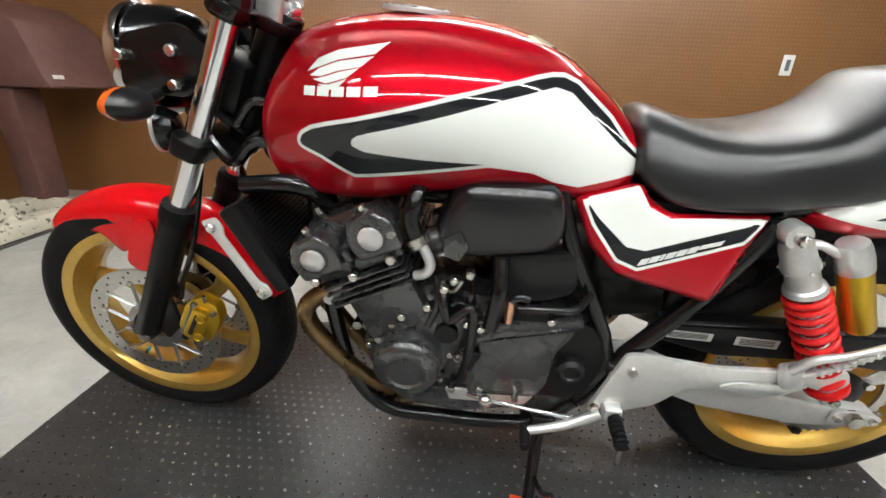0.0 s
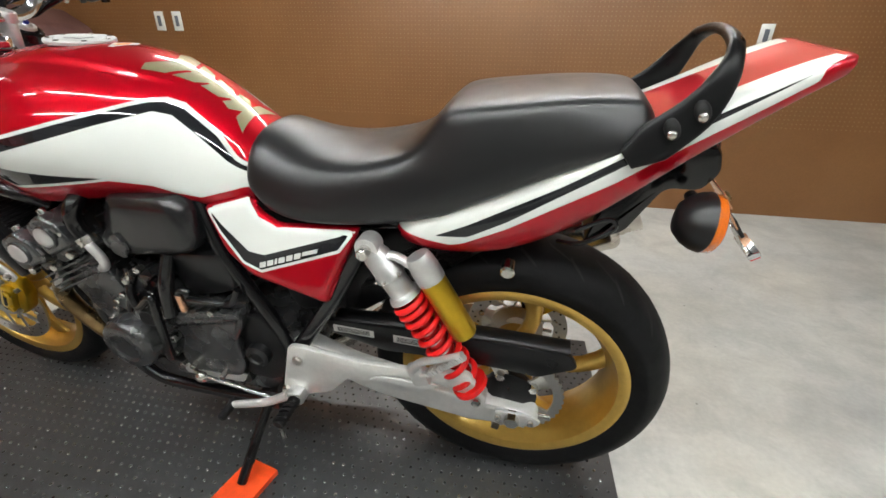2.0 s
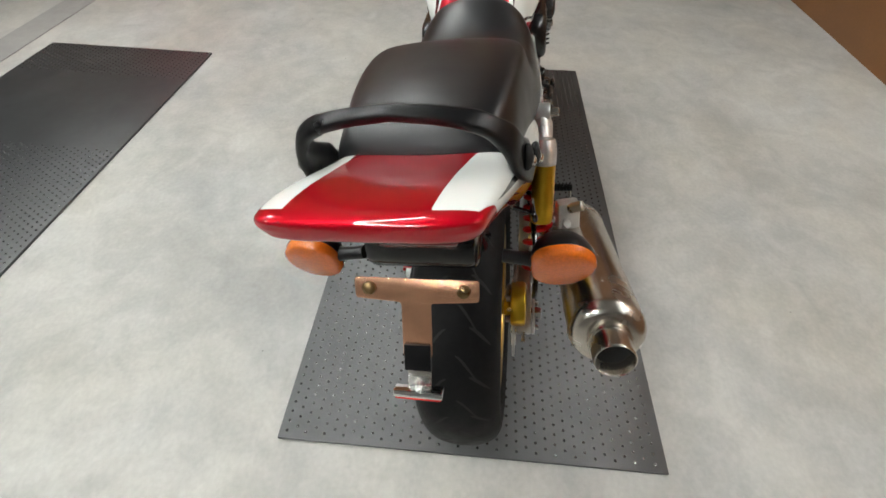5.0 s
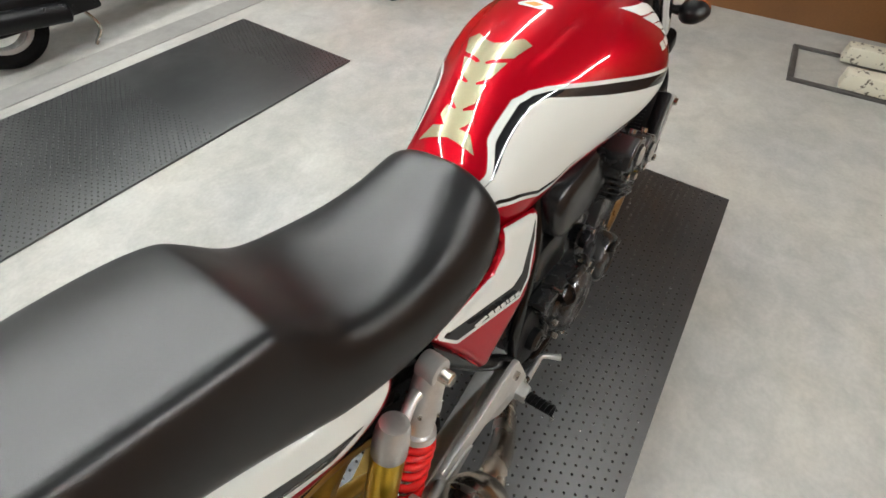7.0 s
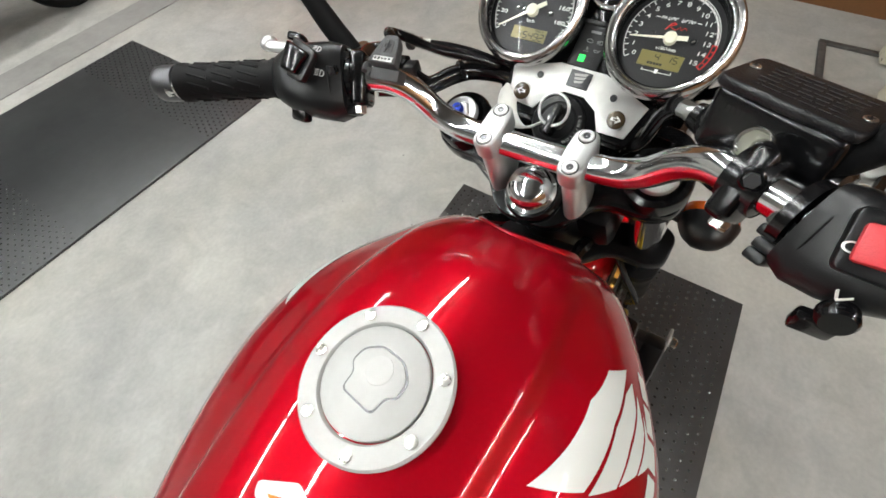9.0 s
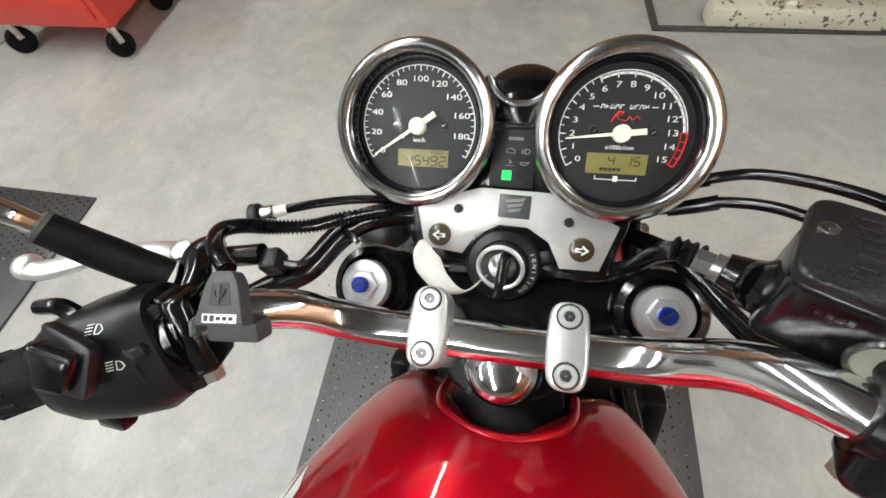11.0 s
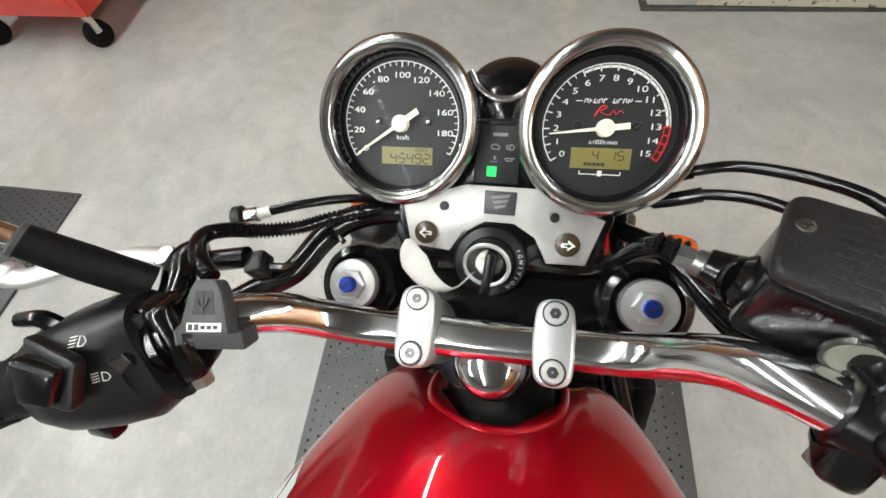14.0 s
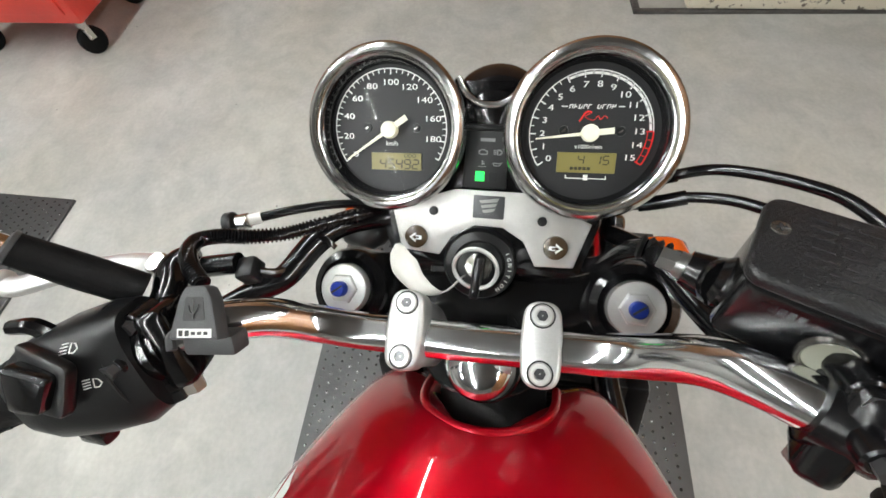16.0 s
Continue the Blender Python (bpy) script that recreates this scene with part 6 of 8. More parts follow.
# ---- exhaust ----
for k, y in enumerate((-0.135, -0.048, 0.048, 0.135)):
    part("exhaust_pipe", tube([(-0.930, y, 0.478), (-0.972, y, 0.452), (-1.004, y, 0.418), (-1.000, y, 0.372), (-0.955, y * 0.97, 0.302), (-0.900, y * 0.85, 0.225), (-0.825, y * 0.6, 0.145), (-0.700, y * 0.45 + 0.02, 0.125)], 0.0180, 18), M["bronze"], bike, "heat-tinted exhaust pipe")
    part("exhaust_clamp", box((0.018, 0.075, 0.05), pose(-0.935, y, 0.476, 0, 40, 0), 0.005), M["alu_dull"] if y < -0.1 else M["engine"], bike)
part("collector", tube([(-0.72, 0.02, 0.125), (-0.58, 0.05, 0.128), (-0.45, 0.12, 0.150), (-0.33, 0.19, 0.225), (-0.24, 0.225, 0.325), (-0.20, 0.236, 0.350)], [0.045, 0.040, 0.028, 0.025, 0.025, 0.028], 20), M["muffler"], bike, "stainless exhaust link pipe")
MU0, MU1 = Vector((-0.215, 0.238, 0.348)), Vector((0.250, 0.250, 0.535))
MF = frame_of(MU1 - MU0, MU0)
ml = (MU1 - MU0).length
muf = part("muffler", lathe([(0.028, 0.0), (0.040, 0.010), (0.056, 0.035), (0.0597, 0.046), (0.060, 0.050), (0.060, 0.056), (0.060, ml - 0.071), (0.060, ml - 0.066), (0.0592, ml - 0.061), (0.0570, ml - 0.055), (0.0530, ml - 0.050), (0.0480, ml - 0.047), (0.0420, ml - 0.0455), (0.031, ml - 0.0445)], MF, 56), M["muffler"], bike, "polished stainless muffler")
part("tailpipe", lathe([(0.030, ml - 0.062), (0.0335, ml - 0.056), (0.0335, ml - 0.034), (0.0330, ml - 0.0325), (0.0312, ml - 0.032), (0.0308, ml - 0.030), (0.0308, ml + 0.002), (0.0305, ml + 0.004), (0.029, ml + 0.006), (0.0275, ml + 0.004), (0.0275, ml - 0.05), (0.001, ml - 0.052)], MF, 40, cap=False), M["muffler"], muf, "polished tailpipe with a dark bore")
# near-black disc closes the pipe and paints the shade of its depth
part("bore", lathe([(0.0272, ml - 0.02), (0.001, ml - 0.021)], MF, 32), M["recess_shade"], muf)
part("muffler_strap", lathe([(0.0602, 0.060), (0.0612, 0.062), (0.0612, 0.070), (0.0602, 0.072)], MF, 56, cap=False), M["steel"], muf)
part("muffler_bracket", box((0.035, 0.045, 0.06), pose(-0.095, 0.205, 0.485, 0, -20, 10), 0.006), M["alu"], muf)
part("muffler_bolt", rod((-0.090, 0.205, 0.505), (-0.085, 0.232, 0.520), 0.011, 12, bevel=0.002), M["steel"], muf)

# ---- swing arm, shocks, footrests ----
ARM = [(-0.450, 0.372), (-0.400, 0.385), (-0.300, 0.345), (-0.130, 0.312), (-0.030, 0.296), (0.030, 0.290), (0.068, 0.284), (0.074, 0.264), (0.060, 0.250), (-0.060, 0.236), (-0.250, 0.262), (-0.380, 0.312), (-0.450, 0.330)]
for s in (-1, 1):
    arm = part("swing_arm", slab(rounded(ARM, 0.014, 3), 0.034, side_pose(-0.105) if s < 0 else side_pose(0.139), 0.005), M["alu_dull"], bike, "satin aluminium swing arm")
    y = s * 0.140
    part("axle_plate", slab(rounded([(-0.012, 0.256), (-0.010, 0.290), (0.060, 0.288), (0.078, 0.276), (0.066, 0.258)], 0.006, 3), 0.006, side_pose(y if s < 0 else y + 0.006), 0.0015), M["alu"], arm)
    part("axle_nut", rod((REAR.x + 0.012, y - 0.004 * s, REAR.z - 0.014), (REAR.x + 0.012, y + 0.020 * s, REAR.z - 0.014), 0.0145, 6), M["steel"], arm, smooth=False)
    for x in (-0.004, 0.058):
        part("bolt", rod((x, y, 0.274), (x, y + 0.014 * s, 0.274), 0.0065, 10, bevel=0.001), M["steel"], arm)
    part("chain_adjuster", tube([(0.060, s * 0.122, 0.270), (0.094, s * 0.122, 0.268)], 0.0045, 10, 1), M["steel"], arm)
    # shock absorber with its gold reservoir
    a, b = Vector((-0.229, s * 0.147, 0.640)), Vector((-0.046, s * 0.147, 0.330))
    d = (b - a).normalized()
    h = (b - a).length
    f = frame_of(d, a)
    shock = part("shock_absorber", lathe([(0.012, -0.016), (0.0165, 0.000), (0.019, 0.012), (0.0225, 0.022), (0.0235, 0.052), (0.0255, 0.056), (0.0255, 0.064), (0.0225, 0.067), (0.0225, 0.098), (0.0275, 0.101), (0.0295, 0.109), (0.012, 0.111)], f, 32), M["alu"], bike, "rear shock with a red spring and gold reservoir")
    part("upper_eye", lathe([(0.011, -0.016), (0.0185, -0.015), (0.0195, -0.012), (0.0195, 0.012), (0.0185, 0.015), (0.011, 0.016)], frame_of((0, 1, 0), a), 28), M["alu"], shock)
    for q in range(6):
        e = 2 * math.pi * q / 6
        part("collar_peg", rod(f @ Vector((0.024 * math.cos(e), 0.024 * math.sin(e), 0.060)), f @ Vector((0.0290 * math.cos(e), 0.0290 * math.sin(e), 0.060)), 0.003, 8), M["steel"], shock)
    part("damper_body", rod(a + d * 0.11, a + d * (h - 0.05), 0.019, 24), M["chrome"], shock)
    part("damper_rod", rod(a + d * (h - 0.06), a + d * h, 0.010, 16), M["steel"], shock)
    coil = [f @ Vector((0.0275 * math.cos(2 * math.pi * t), 0.0275 * math.sin(2 * math.pi * t), z)) for t, z in
            ((k / 16, 0.116 + (h - 0.036 - 0.116) * (0.42 * k / 144 + 0.58 * (k / 144) ** 1.7)) for k in range(145))]
    part("spring", tube(coil, 0.0056, 10, 1), M["spring"], shock, "red coil spring")
    part("spring_seat", lathe([(0.034, h - 0.034), (0.034, h - 0.024), (0.020, h - 0.016)], f, 28), M["spring"], shock)
    part("lower_eye", rod(b - Vector((0, 0.014, 0)), b + Vector((0, 0.014, 0)), 0.018, 20, bevel=0.003), M["alu"], shock)
    part("upper_bolt", rod(a + Vector((0, -0.012 * s, 0)), a + Vector((0, 0.034 * s, 0)), 0.010, 12, bevel=0.002), M["steel"], shock)
    part("lower_bolt", rod(b, b + Vector((0, 0.024 * s, 0)), 0.009, 6), M["steel"], shock, smooth=False)
    r0 = Vector((-0.142, s * 0.152, 0.622))
    part("reservoir_neck", tube([a + d * 0.030, a + d * 0.022 + Vector((0.030, 0, 0.004)), r0 + Vector((-0.012, 0, -0.010)), r0 + Vector((0.002, 0, -0.006))], [0.013, 0.0085, 0.009, 0.013], 12, flat=0.8), M["alu"], shock)
    rd = (Vector((-0.066, s * 0.152, 0.478)) - r0).normalized()
    rf = frame_of(rd, r0)
    part("reservoir_cap", lathe([(0.012, -0.016), (0.019, -0.014), (0.0215, -0.006), (0.0225, 0.002), (0.0235, 0.010), (0.0235, 0.034), (0.022, 0.036)], rf, 32), M["alu"], shock)
    part("reservoir", lathe([(0.0222, 0.034), (0.0222, 0.148), (0.020, 0.154), (0.001, 0.155)], rf, 32), M["gold_dark"], shock, "gold anodised reservoir")
    q = rf @ Vector((0.0225 * -0.3, 0, 0.05))
    # footrest hanger
    hang = [(-0.462, 0.252), (-0.448, 0.300), (-0.418, 0.398), (-0.395, 0.402), (-0.300, 0.392), (-0.262, 0.388), (-0.130, 0.396), (-0.100, 0.402), (-0.060, 0.408), (-0.045, 0.380), (-0.068, 0.352), (-0.110, 0.366),
            (-0.150, 0.372), (-0.235, 0.340), (-0.300, 0.336), (-0.345, 0.285), (-0.400, 0.262)]
    hg = part("footrest_hanger", slab(rounded(hang, 0.010, 3), 0.012, side_pose(-0.160) if s < 0 else side_pose(0.172), 0.003), M["alu_dull"], bike, "cast aluminium footrest hanger")
    fl = part("heel_guard", slab(rounded([(-0.255, 0.352), (-0.230, 0.366), (-0.110, 0.372), (-0.150, 0.345), (-0.190, 0.335)], 0.010, 3), 0.005, side_pose(-0.173) if s < 0 else side_pose(0.178), 0.001), M["alu"], hg)
    for x, z in ((-0.402, 0.366), (-0.448, 0.270)):
        part("bolt", rod((x, s * 0.170, z), (x, s * 0.180, z), 0.0095, 16, bevel=0.002), M["steel"], hg)
    peg = part("footrest", tube([(-0.418, s * 0.172, 0.270), (-0.418, s * 0.200, 0.269), (-0.420, s * 0.255, 0.266)], [0.009, 0.0125, 0.0115], 14, flat=0.8), M["rubber"], hg, "ribbed rubber footrest")
    for k in range(6):
        p = Vector((-0.418 - 0.0004 * k, s * (0.198 + 0.010 * k), 0.269))
        part("rib", lathe([(0.0132, -0.0022), (0.0132, 0.0022)], frame_of((0.2, s, 0), p), 12), M["rubber"], peg)
    part("feeler", rod((-0.420, s * 0.250, 0.258), (-0.418, s * 0.253, 0.225), 0.0045, 8), M["steel"], peg)
    part("peg_bracket", box((0.034, 0.035, 0.034), pose(-0.420, s * 0.178, 0.268), 0.007), M["alu"], hg)
    # folded pillion footrest with its ribbed top
    pp = part("pillion_footrest", tube([(-0.160, s * 0.180, 0.405), (-0.140, s * 0.190, 0.440), (-0.105, s * 0.198, 0.462), (-0.066, s * 0.203, 0.488)], [0.009, 0.0075, 0.006, 0.006], 12), M["alu"], hg, "folded cast pillion footrest")
    part("lower_bar", tube([(-0.142, s * 0.186, 0.402), (-0.112, s * 0.194, 0.430), (-0.062, s * 0.204, 0.484)], 0.0055, 10), M["alu"], pp)
    for k in range(9):
        t = k / 8
        p = Vector((-0.128 + 0.060 * t, s * (0.193 + 0.010 * t), 0.420 + 0.062 * t))
        part("rib", box((0.0055, 0.016, 0.011), Matrix.Translation(p) @ pose(0, 0, 0, 0, -45, 0), 0.001), M["alu"], pp)
    part("pillion_bracket", box((0.035, 0.022, 0.05), pose(-0.150, s * 0.176, 0.392, 0, -20, 0), 0.008), M["alu"], hg)
part("pivot_bolt", rod((-0.425, -0.165, 0.345), (-0.425, 0.165, 0.345), 0.014, 16), M["steel"], bike)

part("rear_brake_hose", tube([(-0.30, 0.10, 0.50), (-0.16, 0.125, 0.485), (-0.02, 0.140, 0.470), (0.050, 0.142, 0.430), (0.058, 0.140, 0.400)], 0.0055, 8), M["gloss"], bike, "black rear brake hose")

# chain guard
GUARD = [(-0.360, 0.432), (-0.180, 0.436), (0.000, 0.440), (0.110, 0.436), (0.128, 0.406), (0.060, 0.368), (0.020, 0.372), (-0.100, 0.378), (-0.240, 0.372), (-0.352, 0.400)]
guard = part("chain_guard", slab(rounded(GUARD, 0.010, 3), 0.014, side_pose(-0.104), 0.003), M["black"], bike, "matte black chain guard with data stickers")
part("guard_top", tube([(-0.34, -0.095, 0.432), (-0.15, -0.095, 0.440), (0.11, -0.095, 0.436)], 0.018, 10, 4, flat=0.35), M["black"], guard)
for x, z, w, h in ((-0.300, 0.414, 0.085, 0.017), (-0.180, 0.410, 0.075, 0.019)):
    st = part("data_sticker", box((w, 0.0008, h), Matrix.Translation((x, -0.1186, z)) @ pose(0, 0, 0, 0, 2, 0)), M["alu_dull"], guard, "small silver data sticker", smooth=False)
    for k in range(4):
        part("print_bar", box((w * 0.8, 0.0004, 0.0016), Matrix.Translation((x, -0.1192, z + h * (0.28 - 0.18 * k)))), M["dial"], st, smooth=False)

# gear lever and side stand
lever = part("gear_lever", tube([(-0.690, -0.165, 0.262), (-0.640, -0.178, 0.262), (-0.470, -0.182, 0.240)], 0.0045, 10, 4), M["chrome"], bike, "bare steel gear linkage")
part("shift_arm", tube([(-0.440, -0.182, 0.262), (-0.500, -0.190, 0.232), (-0.575, -0.205, 0.222)], [0.011, 0.009, 0.008], 10), M["alu"], lever)
part("toe_peg", rod((-0.575, -0.190, 0.222), (-0.578, -0.240, 0.218), 0.010, 12, bevel=0.003), M["rubber"], lever)
part("linkage_joint", ball((-0.655, -0.182, 0.264), (0.014, 0.012, 0.014)), M["steel"], lever)
part("brake_pedal", tube([(-0.440, 0.172, 0.262), (-0.500, 0.170, 0.252), (-0.530, 0.172, 0.248), (-0.552, 0.206, 0.243)], [0.009, 0.007, 0.006, 0.008], 10), M["alu"], bike, "bare steel brake pedal")
FOOT = BIKE.inverted() @ Vector((-0.560, -0.275, 0.020))
stand = part("side_stand", tube([(-0.530, -0.130, 0.180), (-0.540, -0.165, 0.150), FOOT + Vector((0, 0.0, 0.006))], [0.014, 0.012, 0.011], 12), M["gloss"], bike, "black side stand")
part("stand_foot", tube([FOOT + Vector((-0.026, 0, 0)), FOOT + Vector((0.026, 0, 0))], 0.013, 12, 1, flat=0.5), M["gloss"], stand)
part("stand_hook", tube([(-0.545, -0.215, 0.105), (-0.535, -0.250, 0.110), (-0.515, -0.262, 0.118)], 0.005, 8), M["gloss"], stand)
part("stand_pivot", box((0.05, 0.04, 0.05), Matrix.Translation((-0.530, -0.135, 0.175)), 0.008), M["gloss"], stand)

# grab rail behind the seat
def rail_section(p, across, up, w, h):
    return [p + across * (w * math.copysign(abs(math.cos(a)) ** 0.7, math.cos(a))) + up * (h * math.copysign(abs(math.sin(a)) ** 0.7, math.sin(a))) for a in (2 * math.pi * k / 16 for k in range(16))]


pts = spline([(0.112, -0.126, 0.796), (0.150, -0.121, 0.826), (0.182, -0.114, 0.856), (0.202, -0.103, 0.892), (0.211, -0.079, 0.916), (0.214, -0.042, 0.927), (0.214, 0.0, 0.931)], 8)
pts = pts[:-1] + [Vector((p.x, -p.y, p.z)) for p in pts[::-1]]
rings = []
for i, p in enumerate(pts):
    d = (pts[min(i + 1, len(pts) - 1)] - pts[max(i - 1, 0)]).normalized()
    t = min(i, len(pts) - 1 - i) / (len(pts) / 2)
    out = Vector((0.35, math.copysign(1, p.y) if abs(p.y) > 0.04 else p.y / 0.04, 0.45)) if abs(p.y) > 0.07 else Vector((0.25, 0, 1))
    up = (out - out.dot(d) * d).normalized()
    across = d.cross(up).normalized()
    w = float(np.interp(t, [0, 0.12, 0.35, 0.6, 1.0], [0.014, 0.026, 0.022, 0.011, 0.008]))
    h = float(np.interp(t, [0, 0.2, 0.6, 1.0], [0.006, 0.006, 0.0065, 0.0062]))
    rings.append(rail_section(p, across, up, w, h))
bm = bmesh.new()
grid_faces(bm, [[p + Vector((0.012, -0.006, 0.004)) for p in ring] for ring in rings])
rail = part("grab_rail", bm, M["black"], bike, "satin black passenger grab rail", angle=60)
for s in (-1, 1):
    for x, z in ((0.166, 0.836), (0.195, 0.855)):
        y = s * (0.130 if x < 0.18 else 0.122) - 0.006
        z -= 0.001
        # dark blob on the rail paints the shade of the bolt's recess
        part("bolt_recess", ball((x, y, z + 0.006), (0.009, 0.006, 0.014), pose(0, 0, 0, 0, -25, 0), 14), M["recess_shade"], rail)
        part("bolt", ball((x, y + s * 0.0055, z + 0.001), (0.0060, 0.0040, 0.0060), None, 14), M["steel"], rail)

# number plate bracket: copper-toned T plate with a reflector below
t_shape = rounded([(-0.075, 0.0), (0.075, 0.0), (0.075, -0.026), (0.018, -0.030), (0.018, -0.100), (-0.018, -0.100), (-0.018, -0.030), (-0.075, -0.026)], 0.004, 3)
TB = frame_of((0.80, 0, 0.60), (0.266, -0.009, 0.742), (0, 0, 1))
tp = part("number_bracket", slab(t_shape, 0.003, TB, 0.0008), M["copper"], bike, "bare metal T-shaped number plate bracket")
part("lower_strip", box((0.030, 0.050, 0.0026), TB @ pose(0, -0.118, -0.003), 0.0006), M["steel"], tp)
part("rubber_pad", box((0.033, 0.034, 0.006), TB @ pose(0, -0.100, 0.003), 0.001), M["black"], tp)
part("reflector_bar", box((0.062, 0.010, 0.018), TB @ pose(0, -0.146, 0.004), 0.002), M["chrome"], tp)
part("reflector", box((0.058, 0.004, 0.014), TB @ pose(0, -0.152, 0.004), 0.001), M["spring"], tp)
for x in (-0.057, 0.057):
    part("screw", lathe([(0.0085, 0), (0.0080, 0.003), (0.005, 0.005), (0.001, 0.0052)], TB @ Matrix.Translation((x, -0.013, 0.003)), 16), M["bronze"], tp)
part("tail_light", box((0.05, 0.10, 0.045), pose(0.232, 0, 0.800, 0, -18, 0), 0.012, seg=3), M["tail_lens"], bike, "dark red tail light under the cowl")
for s in (-1, 1):
    part("luggage_hook", tube([(0.06, s * 0.10, 0.655), (0.09, s * 0.128, 0.672), (0.13, s * 0.130, 0.700), (0.12, s * 0.126, 0.712), (0.08, s * 0.126, 0.690)], 0.0035, 8), M["gloss"], bike)
part("helmet_lock", rod((-0.010, -0.10, 0.605), (-0.010, -0.128, 0.602), 0.012, 16, bevel=0.003), M["steel"], bike)

# orange block under the stand
pad = finish("stand_pad", box((0.125, 0.085, 0.016), Matrix.Translation((0, 0, 0.0185)), 0.003), M["orange"])
pad.matrix_world = pose(-0.553, -0.280, 0, 0, 0, 80)
tagged(pad, "bright orange plastic pad under the motorcycle's side stand", "stand pad")

# ---- handlebar, switches, levers, mirrors ----
BAR = [(-1.027, 0.004, 0.948), (-1.027, 0.050, 0.949), (-1.0265, 0.075, 0.952), (-1.025, 0.094, 0.961), (-1.020, 0.112, 0.980), (-1.011, 0.128, 0.993), (-1.000, 0.146, 0.998), (-0.985, 0.175, 1.000), (-0.950, 0.238, 1.003), (-0.910, 0.304, 1.006)]
left = [(x, 0.008 - y, z) for x, y, z in BAR[:0:-1]]
handlebar = part("handlebar", tube(left + BAR, 0.0112, 22, 8), M["chrome"], bike, "polished chrome handlebar")


def along(y, lift=0.0):
    """A pose on the outer handlebar at that y (its sign picks the side): z outwards along the bar, y up."""
    s = 1 if y > 0 else -1
    a = abs(y - 0.004)
    k = np.array(BAR)
    p = Vector([float(np.interp(a, k[:, 1], k[:, i])) for i in (0, 1, 2)])
    q = Vector([float(np.interp(a + 0.02, k[:, 1], k[:, i])) for i in (0, 1, 2)])
    d = (q - p).normalized()
    p.y, d.y = 0.004 + s * p.y, s * d.y
    return frame_of(d, p + Vector((0, 0, lift)), (-0.69, 0, 0.72))


for s in (-1, 1):
    y = 0.004 + s * 0.0372
    # two-bolt clamp: round post, cap with rounded ends, socket screws
    n = Vector((0.264, 0, 0.964)).normalized()
    c = frame_of(n, (-1.0300, y + 0.003, 0.9475 - 0.0016 * s), (-1, 0, 0))
    post = part("bar_clamp", lathe([(0.0150, -0.056), (0.0150, -0.006), (0.0138, -0.003)], c @ Matrix.Diagonal((0.72, 1.42, 1, 1)), 32), M["alu"], handlebar, "silver handlebar clamp")
    shape = rounded([(-0.0094, -0.0225), (0.0094, -0.0225), (0.0112, 0.0), (0.0094, 0.0225), (-0.0094, 0.0225), (-0.0112, 0.0)], 0.0088, 6)
    part("clamp_cap", slab(shape, 0.020, c @ Matrix.Translation((0, 0, -0.0035)), 0.0028, seg=4), M["alu"], post)
    for v in (-0.0148, 0.0148):
        part("socket_screw", lathe([(0.0058, 0.0140), (0.0058, 0.0172), (0.0052, 0.0178), (0.0031, 0.0178), (0.0030, 0.0164)], c @ Matrix.Translation((0, v, 0)), 20, cap=False), M["alu"], post, angle=25)
        # dark hexagon and ring paint the shade in the socket and round the head
        part("socket", lathe([(0.0030, 0.0), (0.0005, 0.0)], c @ Matrix.Translation((0, v, 0.01685)), 6, cap=False), M["end_dark"], post, smooth=False)
        part("screw_seat", lathe([(0.0068, 0.0164), (0.0067, 0.01672), (0.0059, 0.01672)], c @ Matrix.Translation((0, v, 0)), 20, cap=False), M["recess_shade"], post)
    # grip
    g = along(0.004 + s * (0.214 if s < 0 else 0.224))
    grip = part("grip", lathe([(0.0115, -0.012), (0.0172, -0.010), (0.0172, 0.0), (0.0155, 0.003), (0.0155, 0.082), (0.0168, 0.084), (0.0168, 0.090), (0.0120, 0.092)], g, 28), M["rubber"], handlebar, "black rubber grip with diamond ribs")
    for k in range(12):
        a = 2 * math.pi * k / 12
        for j in range(3):
            b0 = 0.010 + 0.024 * j
            q0 = g @ Vector((0.0156 * math.cos(a), 0.0156 * math.sin(a), b0))
            q1 = g @ Vector((0.0156 * math.cos(a + 0.35), 0.0156 * math.sin(a + 0.35), b0 + 0.018))
            part("rib", tube([q0, q1], 0.0012, 5, 1), M["rubber"], grip)
    part("bar_end", lathe([(0.0125, 0.091), (0.0158, 0.093), (0.0158, 0.106), (0.0150, 0.112), (0.0135, 0.114), (0.001, 0.115)], g, 24), M["end_dark"], grip, "dark bar end weight")
    # switch housing: a rounded shell, fuller towards the rider and below the bar
    h = along(0.004 + s * (0.181 if s < 0 else 0.199))
    k0 = 1.0 if s < 0 else 0.86
    rings = []
    for z, w, hi, lo in ((-0.0300, 0.017, 0.017, 0.024), (-0.0290, 0.022, 0.023, 0.034), (-0.018, 0.0255, 0.026, 0.038), (0.000, 0.0265, 0.026, 0.035), (0.018, 0.0255, 0.024, 0.029), (0.029, 0.021, 0.018, 0.022), (0.034, 0.016, 0.012, 0.016)):
        row = []
        for a in (2 * math.pi * k / 36 for k in range(36)):
            row.append(h @ Matrix.Diagonal((k0, k0, k0, 1)) @ Vector((w * math.copysign(abs(math.cos(a)) ** 0.62, math.cos(a)), (hi + lo) / 2 * math.copysign(abs(math.sin(a)) ** 0.62, math.sin(a)) - (lo - hi) / 2, z)))
        rings.append(row)
    bm = bmesh.new()
    grid_faces(bm, rings)
    sw = part("switch_housing", bm, M["plastic"], handlebar, "black switch housing", angle=45)
